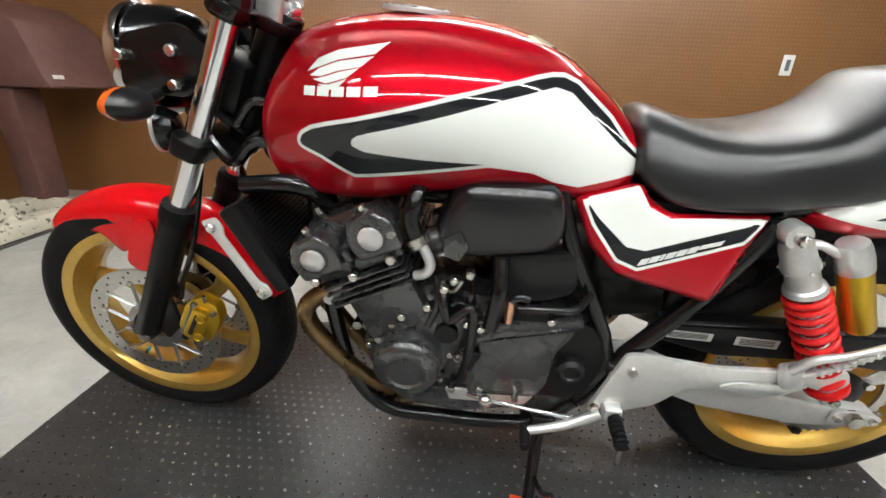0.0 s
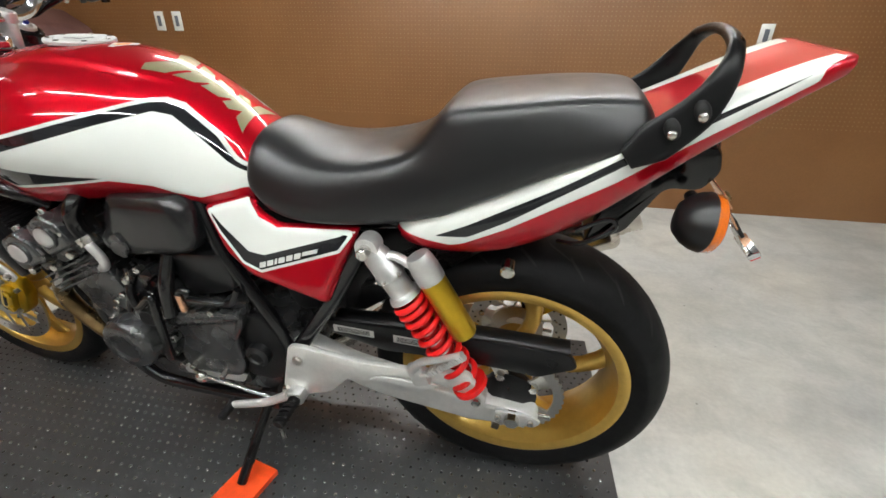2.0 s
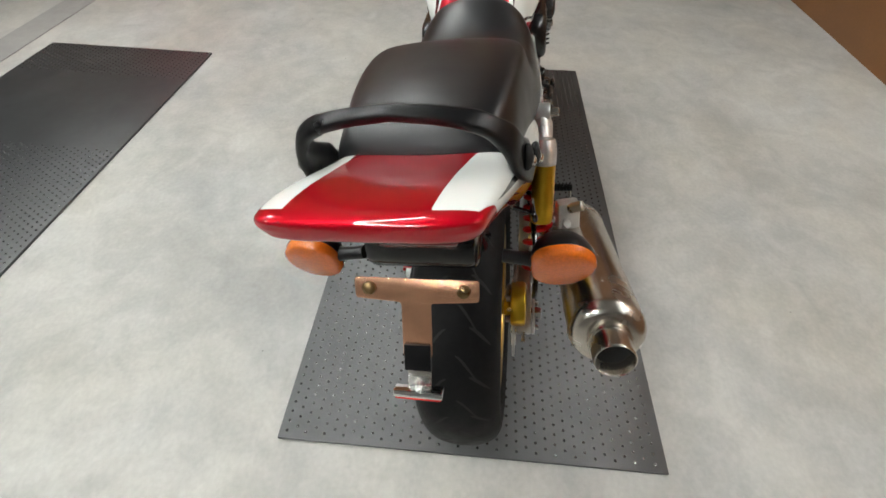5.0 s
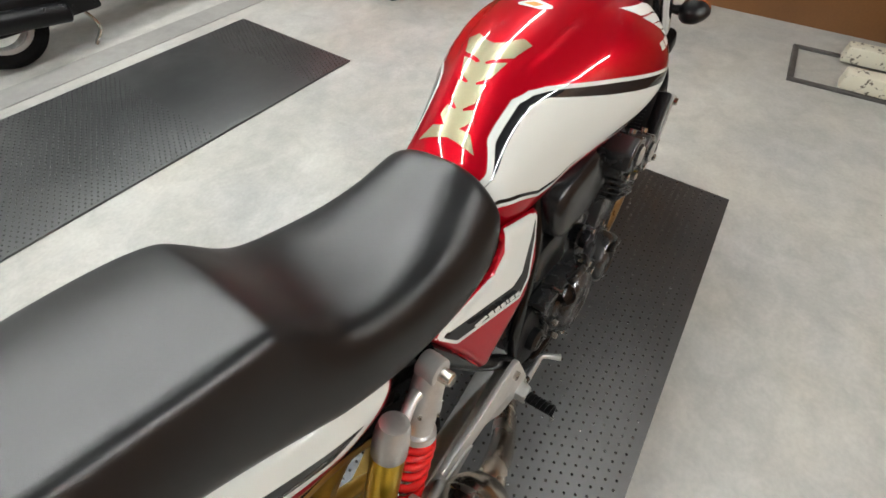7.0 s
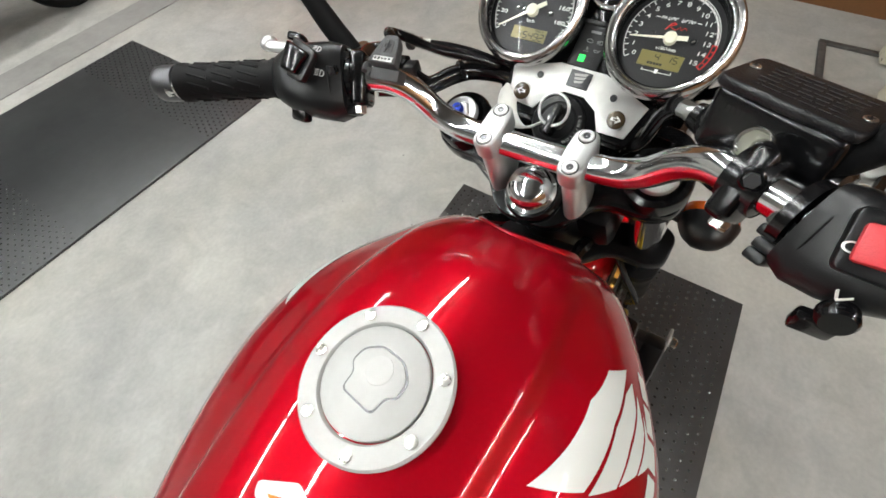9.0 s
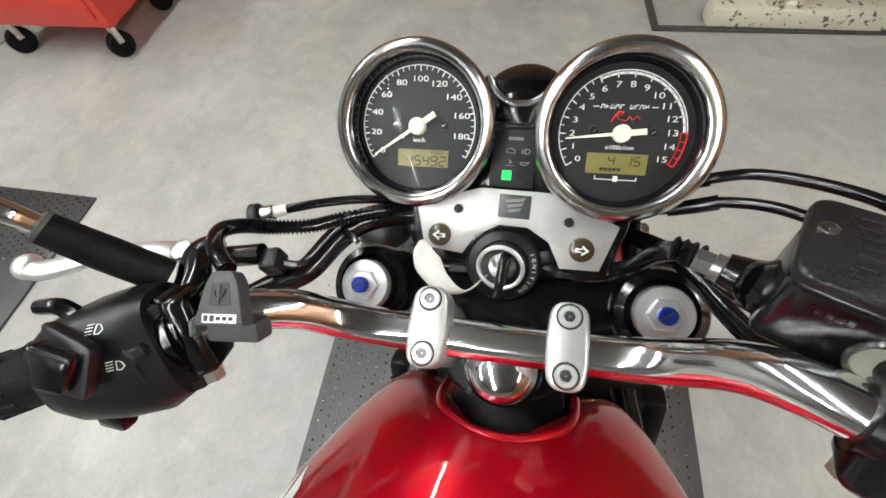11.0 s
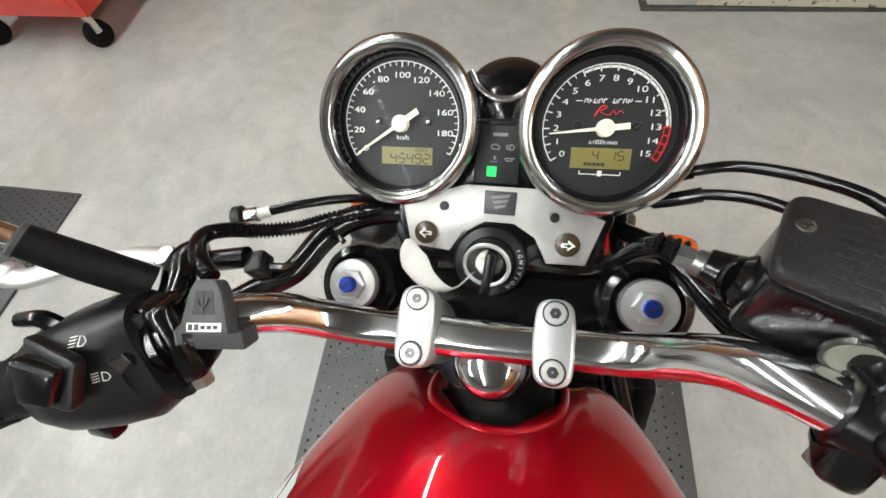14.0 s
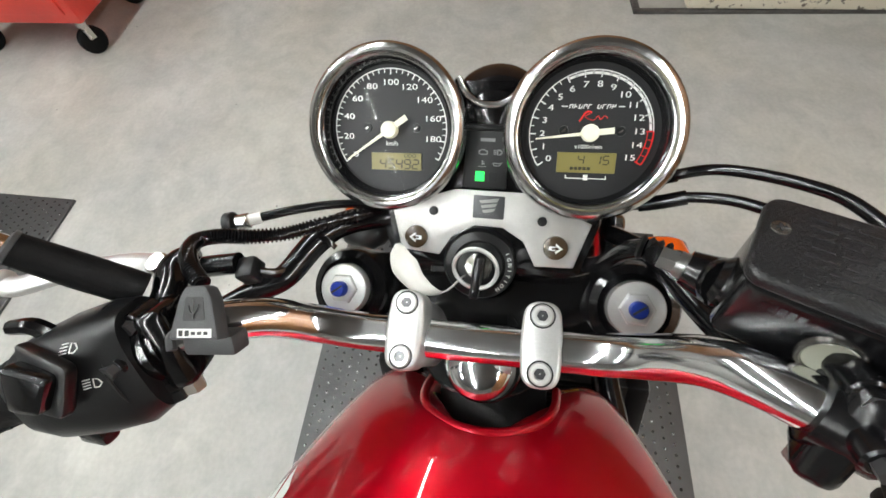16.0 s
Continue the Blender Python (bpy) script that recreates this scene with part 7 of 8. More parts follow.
    part("end_collar", lathe([(0.0150, -0.035), (0.0195, -0.0345), (0.0195, -0.028), (0.0150, -0.027)], h @ Matrix.Translation((0, -0.003, 0)), 28, cap=False), M["gloss"], sw)
    part("split_line", tube([h @ Matrix.Diagonal((k0, k0, k0, 1)) @ Vector((0.0258 * math.cos(a), 0.0315 * math.sin(a) - 0.0060, -0.0195)) for a in (2 * math.pi * k / 40 for k in range(41))], 0.0007, 5, 1), M["recess_shade"], sw)
    r = Vector((0.62, 0, 0.78)).normalized()
    top = frame_of(r, h.translation + r * 0.0255 + Vector((0.004, 0, -0.001)), (0, 1, 0))
    if s < 0:
        part("switch_pad", slab(rounded([(-0.017, -0.016), (0.015, -0.012), (0.017, 0.008), (-0.008, 0.014)], 0.004, 3), 0.006, top @ pose(-0.008, 0.010, -0.0025), 0.0015), M["plastic"], sw)
        dim = part("dimmer_switch", slab(rounded([(-0.012, -0.012), (0.010, -0.013), (0.012, 0.002), (-0.006, 0.010)], 0.003, 3), 0.009, top @ pose(-0.007, 0.009, 0.0010, -10, 4, 0), 0.0025), M["gloss"], sw, "glossy dimmer rocker")
        part("signal_switch", box((0.012, 0.018, 0.010), top @ pose(0.031, 0.002, -0.021, 0, 20, 0), 0.003), M["gloss"], sw)
        part("signal_neck", box((0.012, 0.010, 0.008), top @ pose(0.024, 0.002, -0.021), 0.002), M["gloss"], sw)
        part("pass_trigger", tube([h @ Vector((0.004, 0.018, 0.006)), h @ Vector((0.006, 0.029, 0.010)), h @ Vector((0.006, 0.033, 0.020))], [0.005, 0.0045, 0.0035], 8), M["gloss"], sw)
        shell_skin = surface_of(sw)
        for a, b in ((-0.0210, 0.0130), (-0.0040, 0.0210)):
            def lay(u, w):
                p = shell_skin.ray_cast(top @ Vector((u, w, 0.04)), -r)[0]
                return (p or top @ Vector((u, w, 0))) + r * 0.0004

            lens = [(0.0012, 0.0022), (0.0030, 0.0020), (0.0042, 0.0), (0.0030, -0.0020), (0.0012, -0.0022)]
            lamp = part("beam_symbol", tube([lay(a + w, b + q) for q, w in lens + lens[:1]], 0.00028, 5, 1), M["ink"], sw)
            for j in range(4):
                w = -0.0021 + 0.0014 * j
                part("beam_bar", tube([lay(a + w, b), lay(a + w + 0.0008, b - 0.0028)], 0.00026, 5, 1), M["ink"], lamp)
    else:
        part("switch_hood", slab(rounded([(-0.016, -0.019), (0.012, -0.019), (0.014, 0.016), (-0.014, 0.016)], 0.004, 3), 0.007, top @ pose(0.0, 0.0, -0.003), 0.0015), M["plastic"], sw)
        part("kill_switch", box((0.017, 0.024, 0.010), top @ pose(-0.001, -0.003, 0.004, 10, 0, 0), 0.002), M["red_switch"], sw, "red engine stop switch")
        part("kill_ridge", box((0.0165, 0.004, 0.005), top @ pose(-0.001, 0.007, 0.009, 10, 0, 0), 0.0012), M["red_switch"], sw)
        part("starter_button", lathe([(0.008, 0), (0.008, 0.006), (0.0065, 0.008), (0.001, 0.008)], top @ pose(0.028, -0.004, -0.016, 0, 40, 0), 20), M["gloss"], sw)
        part("start_mark", box((0.006, 0.0012, 0.0004), top @ pose(0.021, -0.010, -0.006, 0, 45, 30)), M["ink"], sw, smooth=False)
        part("start_mark", box((0.0012, 0.006, 0.0004), top @ pose(0.022, -0.007, -0.006, 0, 45, 30)), M["ink"], sw, smooth=False)
        part("mode_mark", lathe([(0.0026, 0.0), (0.0026, 0.0006), (0.0018, 0.0006), (0.0018, 0)], top @ pose(0.002, -0.0155, 0.0042) @ Matrix.Diagonal((1, 1.5, 1, 1)), 18, cap=False), M["ink"], sw)
        part("mode_mark", box((0.0034, 0.0010, 0.0004), top @ pose(-0.0135, 0.002, 0.0042)), M["ink"], sw, smooth=False)
        part("lower_switch", box((0.014, 0.018, 0.008), top @ pose(0.036, -0.006, -0.030, 0, 60, 0), 0.002), M["gloss"], sw)
    for k in range(4):
        part("serration", box((0.026, 0.0065, 0.011), h @ Matrix.Translation((0.0, -0.010 - 0.0065 * k, -0.0330 - 0.0012 * (k % 2) + 0.0015 * k)), 0.0018), M["plastic"], sw)
    # lever perch and lever
    c = along(0.004 + s * (0.157 if s < 0 else 0.147))
    perch = part("lever_perch", lathe([(0.0125, -0.011), (0.0165, -0.010), (0.0165, 0.010), (0.0125, 0.011)], c, 24), M["gloss"], handlebar, "gloss black lever perch")
    part("perch_split", lathe([(0.0167, -0.0105), (0.0167, -0.0008), (0.0160, 0.0), (0.0167, 0.0008), (0.0167, 0.0105)], c, 20, cap=False), M["gloss"], perch)
    blk = along(0.004 + s * 0.146)
    part("perch_clamp", box((0.030, 0.044, 0.015), blk @ Matrix.Translation((0, -0.003, 0)), 0.005, seg=3), M["gloss"], perch)
    part("clamp_bolt", rod(blk @ Vector((0.006, -0.024, 0)), blk @ Vector((0.006, -0.031, 0)), 0.0055, 6, bevel=0.0008), M["steel"], perch, smooth=False)
    fwd = Vector((-0.96, 0, -0.02))
    p0 = c.translation + fwd * 0.008
    part("perch_arm", tube([p0, p0 + fwd * 0.022 + Vector((0, s * 0.006, -0.001)), p0 + fwd * 0.040 + Vector((0, s * 0.014, -0.002)), p0 + fwd * 0.052 + Vector((0, s * 0.004, -0.002))], [0.011, 0.010, 0.009, 0.006], 12, flat=0.75), M["gloss"], perch)
    for d1, d2 in ((Vector((0.012, 0, 0.012)), Vector((0.75, 0, 0.45))), (Vector((-0.008, 0, 0.014)), Vector((0.75, 0, 0.45)))):
        b = c.translation + d1 + Vector((0, -s * 0.003, 0))
        part("perch_lug", rod(b - d2 * 0.012, b + d2 * 0.006, 0.0062, 14, bevel=0.001), M["gloss"], perch)
        part("perch_bolt", rod(b + d2 * 0.006, b + d2 * 0.011, 0.0040, 6), M["end_dark"], perch, smooth=False)
    e = [(-1.042, 0.004 + s * 0.180, 0.990), (-1.043, 0.004 + s * 0.212, 0.988), (-1.034, 0.004 + s * 0.256, 0.988), (-1.021, 0.004 + s * 0.290, 0.989), (-1.022, 0.004 + s * 0.304, 0.990)]
    e = [Vector(q) for q in e]
    lv = part("clutch_lever" if s < 0 else "brake_lever", tube(e, [0.0080, 0.0072, 0.0068, 0.0072, 0.0074], 12, 6, flat=0.75), M["alu"], perch, "bare aluminium lever")
    part("lever_ball", ball(e[-1], (0.0092, 0.0092, 0.0078)), M["alu"], lv)
    part("lever_pivot", lathe([(0.0070, 0.0), (0.0068, 0.0020), (0.0058, 0.0030), (0.001, 0.0032)], frame_of((0, 0, 1), (-1.040, 0.004 + s * 0.180, 0.998)), 20), M["steel"], perch)
    # mirror stem in its rubber boot
    b0 = Vector((-1.021, 0.004 + s * 0.174, 1.003))
    b1 = Vector((-1.0200, 0.004 + s * 0.191, 1.027))
    b2 = Vector((-1.0192, 0.004 + s * 0.204, 1.050))
    boot = part("mirror_boot", tube([b0, b1, b2], [0.0098, 0.0095, 0.0082], 18), M["rubber"], perch, "rubber mirror boot")
    part("boot_lip", lathe([(0.0062, -0.001), (0.0088, 0.0), (0.0088, 0.002), (0.0062, 0.003)], frame_of(b2 - b1, b2), 20), M["plastic_grey"], boot)
    stem = [b2, b2 + (b2 - b1) * 0.8, b2 + Vector((-0.004, s * 0.055, 0.050)), b2 + Vector((-0.006, s * 0.085, 0.095)), b2 + Vector((-0.004, s * 0.095, 0.130))]
    part("mirror_stem", tube(stem, 0.0055, 14), M["chrome"], perch, "chrome mirror stem")
    mh = part("mirror", ball(b2 + Vector((-0.004, s * 0.112, 0.170)), (0.016, 0.058, 0.042), None, 26), M["gloss"], perch, "round black mirror")
    part("mirror_glass", lathe([(0.001, 0.0), (0.036, 0.0)], frame_of((1, 0, 0.05), b2 + Vector((0.0125, s * 0.112, 0.170))) @ Matrix.Diagonal((1.35, 1, 1, 1)), 40, cap=False), M["mirror"], mh)

# clutch cable with its adjuster, and the small grey socket box on the bar
cab = part("clutch_cable", tube([(-1.080, -0.128, 0.990), (-1.090, -0.109, 0.985), (-1.102, -0.086, 0.975), (-1.113, -0.055, 0.960), (-1.135, -0.030, 0.930), (-1.14, -0.01, 0.82)], 0.0029, 10), M["gloss"], bike, "black clutch cable")
part("cable_adjuster", rod((-1.0728, -0.149, 0.9915), (-1.0740, -0.143, 0.9915), 0.0072, 20, bevel=0.001), M["plastic"], cab)
part("cable_nut", rod((-1.0742, -0.142, 0.9915), (-1.0768, -0.1345, 0.991), 0.0048, 14, bevel=0.0006), M["steel"], cab)
part("cable_ferrule", rod((-1.0768, -0.1345, 0.991), (-1.0800, -0.128, 0.990), 0.0036, 12), M["tag_white"], cab)
ub = Vector((0.42, 0.05, 0.90)).normalized()
uf = frame_of(ub, (-1.0075, -0.1090, 1.0200), (-1, -0.10, 0.47))
usb = part("socket_box", slab(rounded([(-0.0135, -0.0125), (0.0125, -0.0125), (0.0085, 0.0065), (0.0052, 0.0120), (-0.0052, 0.0120), (-0.0085, 0.0065)], 0.0018, 3), 0.0085, uf @ Matrix.Translation((0, 0, -0.002)), 0.0014), M["plastic_grey"], bike, "dark grey power socket box with a white label")
part("box_foot", box((0.027, 0.010, 0.012), uf @ pose(0.0005, -0.0145, -0.0075, 18, 0, 0), 0.0016), M["plastic_grey"], usb)
part("box_hook", tube([uf @ Vector((-0.0165, -0.010, -0.004)), uf @ Vector((-0.0185, -0.012, -0.001)), uf @ Vector((-0.0170, -0.018, 0.0))], 0.0024, 8), M["plastic_grey"], usb)
part("white_label", box((0.0175, 0.0040, 0.0004), uf @ pose(0.0005, -0.0093, 0.0067)), M["white"], usb, smooth=False)
for k in range(5):
    part("print_bar", box((0.0019, 0.0026 if k < 2 else 0.0015, 0.0003), uf @ pose(-0.0062 + 0.0032 * k, -0.0093, 0.0071)), M["dial"], usb, smooth=False)
part("recess", slab(rounded([(-0.0058, -0.0040), (0.0058, -0.0040), (0.0044, 0.0068), (-0.0044, 0.0068)], 0.0012, 3), 0.0004, uf @ pose(0, 0.0002, 0.0063), 0), M["plastic"], usb)
part("fork_symbol", tube([uf @ Vector((0, -0.0030, 0.0070)), uf @ Vector((0, 0.0058, 0.0070))], 0.0004, 5, 1), M["plastic_grey"], usb)
part("fork_branch", tube([uf @ Vector((-0.0024, 0.0030, 0.0070)), uf @ Vector((-0.0022, 0.0008, 0.0070)), uf @ Vector((0, -0.0008, 0.0070)), uf @ Vector((0.0022, 0.0018, 0.0070)), uf @ Vector((0.0024, 0.0036, 0.0070))], 0.0004, 5, 2), M["plastic_grey"], usb)
loom = spline([Vector(q) for q in ((-1.0195, -0.1145, 1.0225), (-1.029, -0.127, 1.0220), (-1.040, -0.138, 1.0170), (-1.050, -0.142, 1.0110), (-1.056, -0.134, 1.0060), (-1.060, -0.120, 1.0000), (-1.068, -0.104, 0.992), (-1.080, -0.090, 0.984), (-1.100, -0.068, 0.968))], 9)
cg = part("corrugated_loom", tube(loom, 0.0034, 12, 1), M["gloss"], usb, "corrugated black cable sleeve")
bmr = bmesh.new()
for i in range(1, len(loom) - 1):
    d = (loom[i + 1] - loom[i - 1]).normalized()
    lathe([(0.0034, -0.0008), (0.0045, -0.0004), (0.0045, 0.0004), (0.0034, 0.0008)], frame_of(d, loom[i]), 12, bmr)
part("loom_ribs", bmr, M["gloss"], cg)["kind"] = "stuff"
part("wire_sleeve", tube([(-1.020, -0.150, 0.972), (-1.038, -0.134, 0.966), (-1.052, -0.115, 0.965), (-1.076, -0.103, 0.965), (-1.095, -0.088, 0.962), (-1.110, -0.055, 0.952), (-1.13, -0.02, 0.92)], [0.0065, 0.0075, 0.0080, 0.0085, 0.0085, 0.0080, 0.0080], 12), M["gloss"], bike, "black taped wiring sleeve")
part("cable_tie", lathe([(0.0088, -0.002), (0.0098, -0.002), (0.0098, 0.002), (0.0088, 0.002)], frame_of((-0.7, 0.55, -0.1), (-1.083, -0.099, 0.966)), 18), M["gloss"], bike)
part("tie_tail", box((0.0035, 0.012, 0.0012), frame_of((0.3, 0.6, 0.7), (-1.076, -0.090, 0.970)), 0.0003), M["gloss"], bike)
part("clutch_switch", tube([(-1.046, -0.156, 0.985), (-1.050, -0.134, 0.985)], 0.0066, 14, 1), M["gloss"], bike)
part("switch_plug", box((0.014, 0.012, 0.012), frame_of((-0.2, 1, 0.1), (-1.047, -0.127, 0.982)), 0.002), M["plastic"], bike)
part("switch_wire", tube([(-1.047, -0.122, 0.980), (-1.050, -0.116, 0.974), (-1.058, -0.110, 0.966)], 0.003, 8), M["gloss"], bike)

# front brake reservoir: RV lies in the middle of the lid's top
RV = Matrix.Translation((-1.0415, 0.1550, 1.0297)) @ pose(0, 0, 0, -4, -9, 0) @ pose(0, 0, 0, 0, 0, -24)
res = part("brake_reservoir", slab(rounded([(-0.0200, -0.036), (0.0205, -0.036), (0.0215, 0.036), (-0.0215, 0.036)], 0.007, 5), 0.040, RV @ Matrix.Translation((0, 0, -0.0450)), 0.006, seg=4), M["gloss"], bike, "gloss black brake fluid reservoir")
lid = part("lid", slab(rounded([(-0.0220, -0.038), (0.0225, -0.038), (0.0235, 0.038), (-0.0235, 0.038)], 0.008, 6), 0.0065, RV @ Matrix.Translation((0, 0, -0.0065)), 0.0024, seg=4), M["lid"], res, "cast black lid with raised print")
for x, y in ((-0.0040, -0.0315), (0.0040, 0.0315)):
    part("screw", lathe([(0.0034, 0), (0.0032, 0.0005), (0.001, 0.0006)], RV @ Matrix.Translation((x, y, 0.0)), 20), M["steel"], lid)
    # crossed black bars paint the shade of the screw's cross slot
    for k in (0, 90):
        part("slot", box((0.0036, 0.0008, 0.0003), RV @ Matrix.Translation((x, y, 0.0008)) @ pose(0, 0, 0, 0, 0, k + 20)), M["dial"], lid, smooth=False)
rnd = random.Random(4)
for k in range(7):
    y = -0.024 + 0.003 * rnd.random()
    while y < 0.026 - 0.006 * rnd.random():
        w = rnd.uniform(0.004, 0.010)
        part("print_bar", box((0.0018, w, 0.0006), RV @ Matrix.Translation((-0.0155 + 0.0050 * k, y + w / 2, 0.0001)), 0.0002), M["lid"], lid, smooth=False)
        y += w + 0.0018
SG = frame_of((0.90, -0.30, 0.30), RV @ Vector((0.0220, 0.000, -0.0260)), (0, 0, 1))
part("sight_glass", lathe([(0.0085, -0.004), (0.0085, 0.0010), (0.0078, 0.0016), (0.0070, 0.0010), (0.001, 0.0008)], SG, 32), M["sight"], res, "pale round fluid sight glass")
part("sight_ring", lathe([(0.0086, -0.002), (0.0102, 0.0), (0.0098, 0.0018), (0.0084, 0.0018)], SG, 32, cap=False), M["steel"], res)
for k in range(5):
    part("level_mark", box((0.0010, 0.0022, 0.0034), RV @ Matrix.Translation((0.0205, -0.026 + 0.0030 * k, -0.0150))), M["gloss"], res, smooth=False)
part("cylinder", rod(RV @ Vector((0.0, -0.040, -0.0340)), RV @ Vector((0.004, 0.044, -0.0360)), 0.0120, 24, bevel=0.003), M["gloss"], res)
j = Vector((-1.0600, 0.1105, 0.9890))
part("banjo_boss", tube([j + Vector((-0.001, -0.003, 0)), j + Vector((0.005, 0.008, 0)), RV @ Vector((0.0, -0.034, -0.036))], [0.0085, 0.0115, 0.0120], 18), M["gloss"], res)
part("banjo_collar", rod(j + Vector((-0.001, -0.003, 0)), j + Vector((-0.003, -0.0065, 0)), 0.0064, 18), M["steel_dark"], res)
part("banjo", rod(j + Vector((-0.003, -0.0065, 0)), j + Vector((-0.0060, -0.0135, 0)), 0.0058, 6), M["steel_dark"], res, smooth=False)
part("brake_line", tube([j + Vector((-0.0065, -0.0150, 0)), (-1.0725, 0.095, 0.984), (-1.078, 0.086, 0.972), (-1.088, 0.074, 0.935), (-1.11, 0.05, 0.89), (-1.13, 0.01, 0.75)], 0.0052, 12), M["gloss"], bike, "black brake line with a ribbed sleeve")
for k in range(4):
    part("line_rib", lathe([(0.0052, -0.0014), (0.0066, 0), (0.0052, 0.0014)], frame_of((0.45, 1, 0.1), Vector((-1.0685, 0.1010, 0.9865)) + Vector((-0.0016, -0.0036, -0.0004)) * k), 14), M["rubber"], res)
part("wire_sleeve", tube([(-1.115, 0.085, 0.93), (-1.098, 0.102, 0.94), (-1.078, 0.114, 0.945), (-1.057, 0.124, 0.95), (-1.035, 0.133, 0.962), (-1.005, 0.152, 0.978)], 0.0058, 12), M["gloss"], bike)
part("throttle_cable", tube([(-1.15, 0.07, 0.93), (-1.140, 0.105, 0.955), (-1.136, 0.117, 0.965), (-1.134, 0.140, 0.972), (-1.116, 0.170, 0.982), (-1.097, 0.190, 0.985), (-1.05, 0.208, 0.988), (-1.005, 0.200, 0.996)], 0.0033, 10), M["gloss"], bike, "black throttle cable")
part("throttle_cable", tube([(-1.14, 0.06, 0.92), (-1.128, 0.100, 0.945), (-1.127, 0.125, 0.955), (-1.115, 0.153, 0.965), (-1.09, 0.180, 0.970), (-1.04, 0.196, 0.980), (-1.005, 0.192, 0.992)], 0.0033, 10), M["gloss"], bike, "black throttle cable")
part("cable_sleeve", tube([(-1.128, 0.100, 0.945), (-1.127, 0.1125, 0.950), (-1.127, 0.125, 0.955)], 0.0046, 12, 2), M["gloss"], bike)
part("cable_sleeve", tube([(-1.140, 0.105, 0.955), (-1.136, 0.117, 0.965)], 0.0046, 12, 1), M["gloss"], bike)

# ---- instruments ----
N = Vector((0.692, 0, 0.722)).normalized()
GP = frame_of(N, (-1.141, 0.007, 0.997), (-0.722, 0, 0.692))
GP = Matrix.Translation(GP.translation) @ Matrix.Rotation(radians(-4.5), 4, "X") @ Matrix.Translation(-GP.translation) @ GP
GG = GP @ Matrix.Translation((-0.0008, 0.0006, 0)) @ Matrix.Rotation(radians(1.2), 4, "Z") @ Matrix.Diagonal((1.013, 1.013, 1.013, 1))  # the dials' own plane
shell = part("instrument_housing", slab(rounded([(-0.036, 0.034), (-0.022, 0.022), (-0.008, 0.017), (0.008, 0.017), (0.022, 0.022), (0.036, 0.034), (0.034, 0.0), (0.030, -0.034), (0.066, -0.046), (0.072, -0.060), (0.058, -0.090), (-0.058, -0.090), (-0.072, -0.056), (-0.066, -0.046), (-0.030, -0.034), (-0.034, 0.0)], 0.004, 3), 0.022, GP @ Matrix.Translation((0, 0, -0.030)), 0.003), M["gloss"], bike, "black twin-dial instrument cluster")
SCALE = 0.036


def dial_at(cx, angle, r):
    return Vector((cx + r * math.sin(radians(angle)), r * math.cos(radians(angle)), 0))


def gauge(cx, name, label):
    m = GG @ Matrix.Translation((cx, 0, 0))
    g = part(name, lathe([(0.030, -0.060), (0.042, -0.050), (0.046, -0.030), (0.047, -0.010), (0.0465, 0.006), (0.0440, 0.006), (0.0440, -0.012)], m, 64, cap=False), M["gloss"], bike, label)
    part("bezel", lathe([(0.0455, -0.003), (0.0480, 0.001), (0.0487, 0.007), (0.0480, 0.0120), (0.0462, 0.0148), (0.0440, 0.0158), (0.0424, 0.0152), (0.0416, 0.0136), (0.0412, 0.0130), (0.0402, 0.0126), (0.0396, 0.0100)], m, 96, cap=False), M["bezel"], g, "chrome bezel ring")
    part("inner_ring", lathe([(0.0398, 0.0108), (0.0388, 0.0100), (0.0378, 0.0020), (0.0376, -0.0005)], m, 80, cap=False), M["gloss"], g)
    part("dial_face", lathe([(0.0380, -0.004), (0.0380, 0.0), (0.001, 0.0)], m, 64), M["dial"], g, "matte black dial")
    for x in (-0.0145, 0.0165):
        sc = part("dial_screw", lathe([(0.0028, 0), (0.0026, 0.0008), (0.001, 0.001)], m @ Matrix.Translation((x, 0.0012, 0.0)), 14), M["plastic"], g)
        part("screw_slot", box((0.0026, 0.0009, 0.0004), m @ pose(x, 0.0012, 0.0011, 0, 0, 35)), M["steel"], sc, smooth=False)
    ob = part("cover_glass", lathe([(0.0394, 0.0104), (0.030, 0.0112), (0.015, 0.0118), (0.001, 0.0120)], m, 64, cap=False), M["glass"], g, "clear dial glass")
    ob.visible_shadow = False
    return g, m


def needle(g, m, angle, length):
    n = part("needle", slab([(-0.0011, 0.0), (0.0011, 0.0), (0.0004, length), (-0.0004, length)], 0.0008, m @ pose(0, 0, 0.0032, 0, 0, -angle)), M["needle"], g, "ivory pointer", smooth=False)
    part("needle_tail", slab([(-0.0017, 0.0), (0.0017, 0.0), (0.0017, -0.0130), (-0.0017, -0.0130)], 0.0008, m @ pose(0, 0, 0.0032, 0, 0, -angle)), M["needle"], n, smooth=False)
    part("needle_hub", lathe([(0.0050, 0.0), (0.0050, 0.0040), (0.0044, 0.0048), (0.001, 0.0050)], m, 28), M["needle"], n)


def tick(g, m, angle, r0, r1, wide, mat=M["ink"]):
    part("tick", box((wide, r1 - r0, 0.0003), m @ pose(0, 0, 0.0004, 0, 0, -angle) @ Matrix.Translation((0, (r0 + r1) / 2, 0))), mat, g, smooth=False)


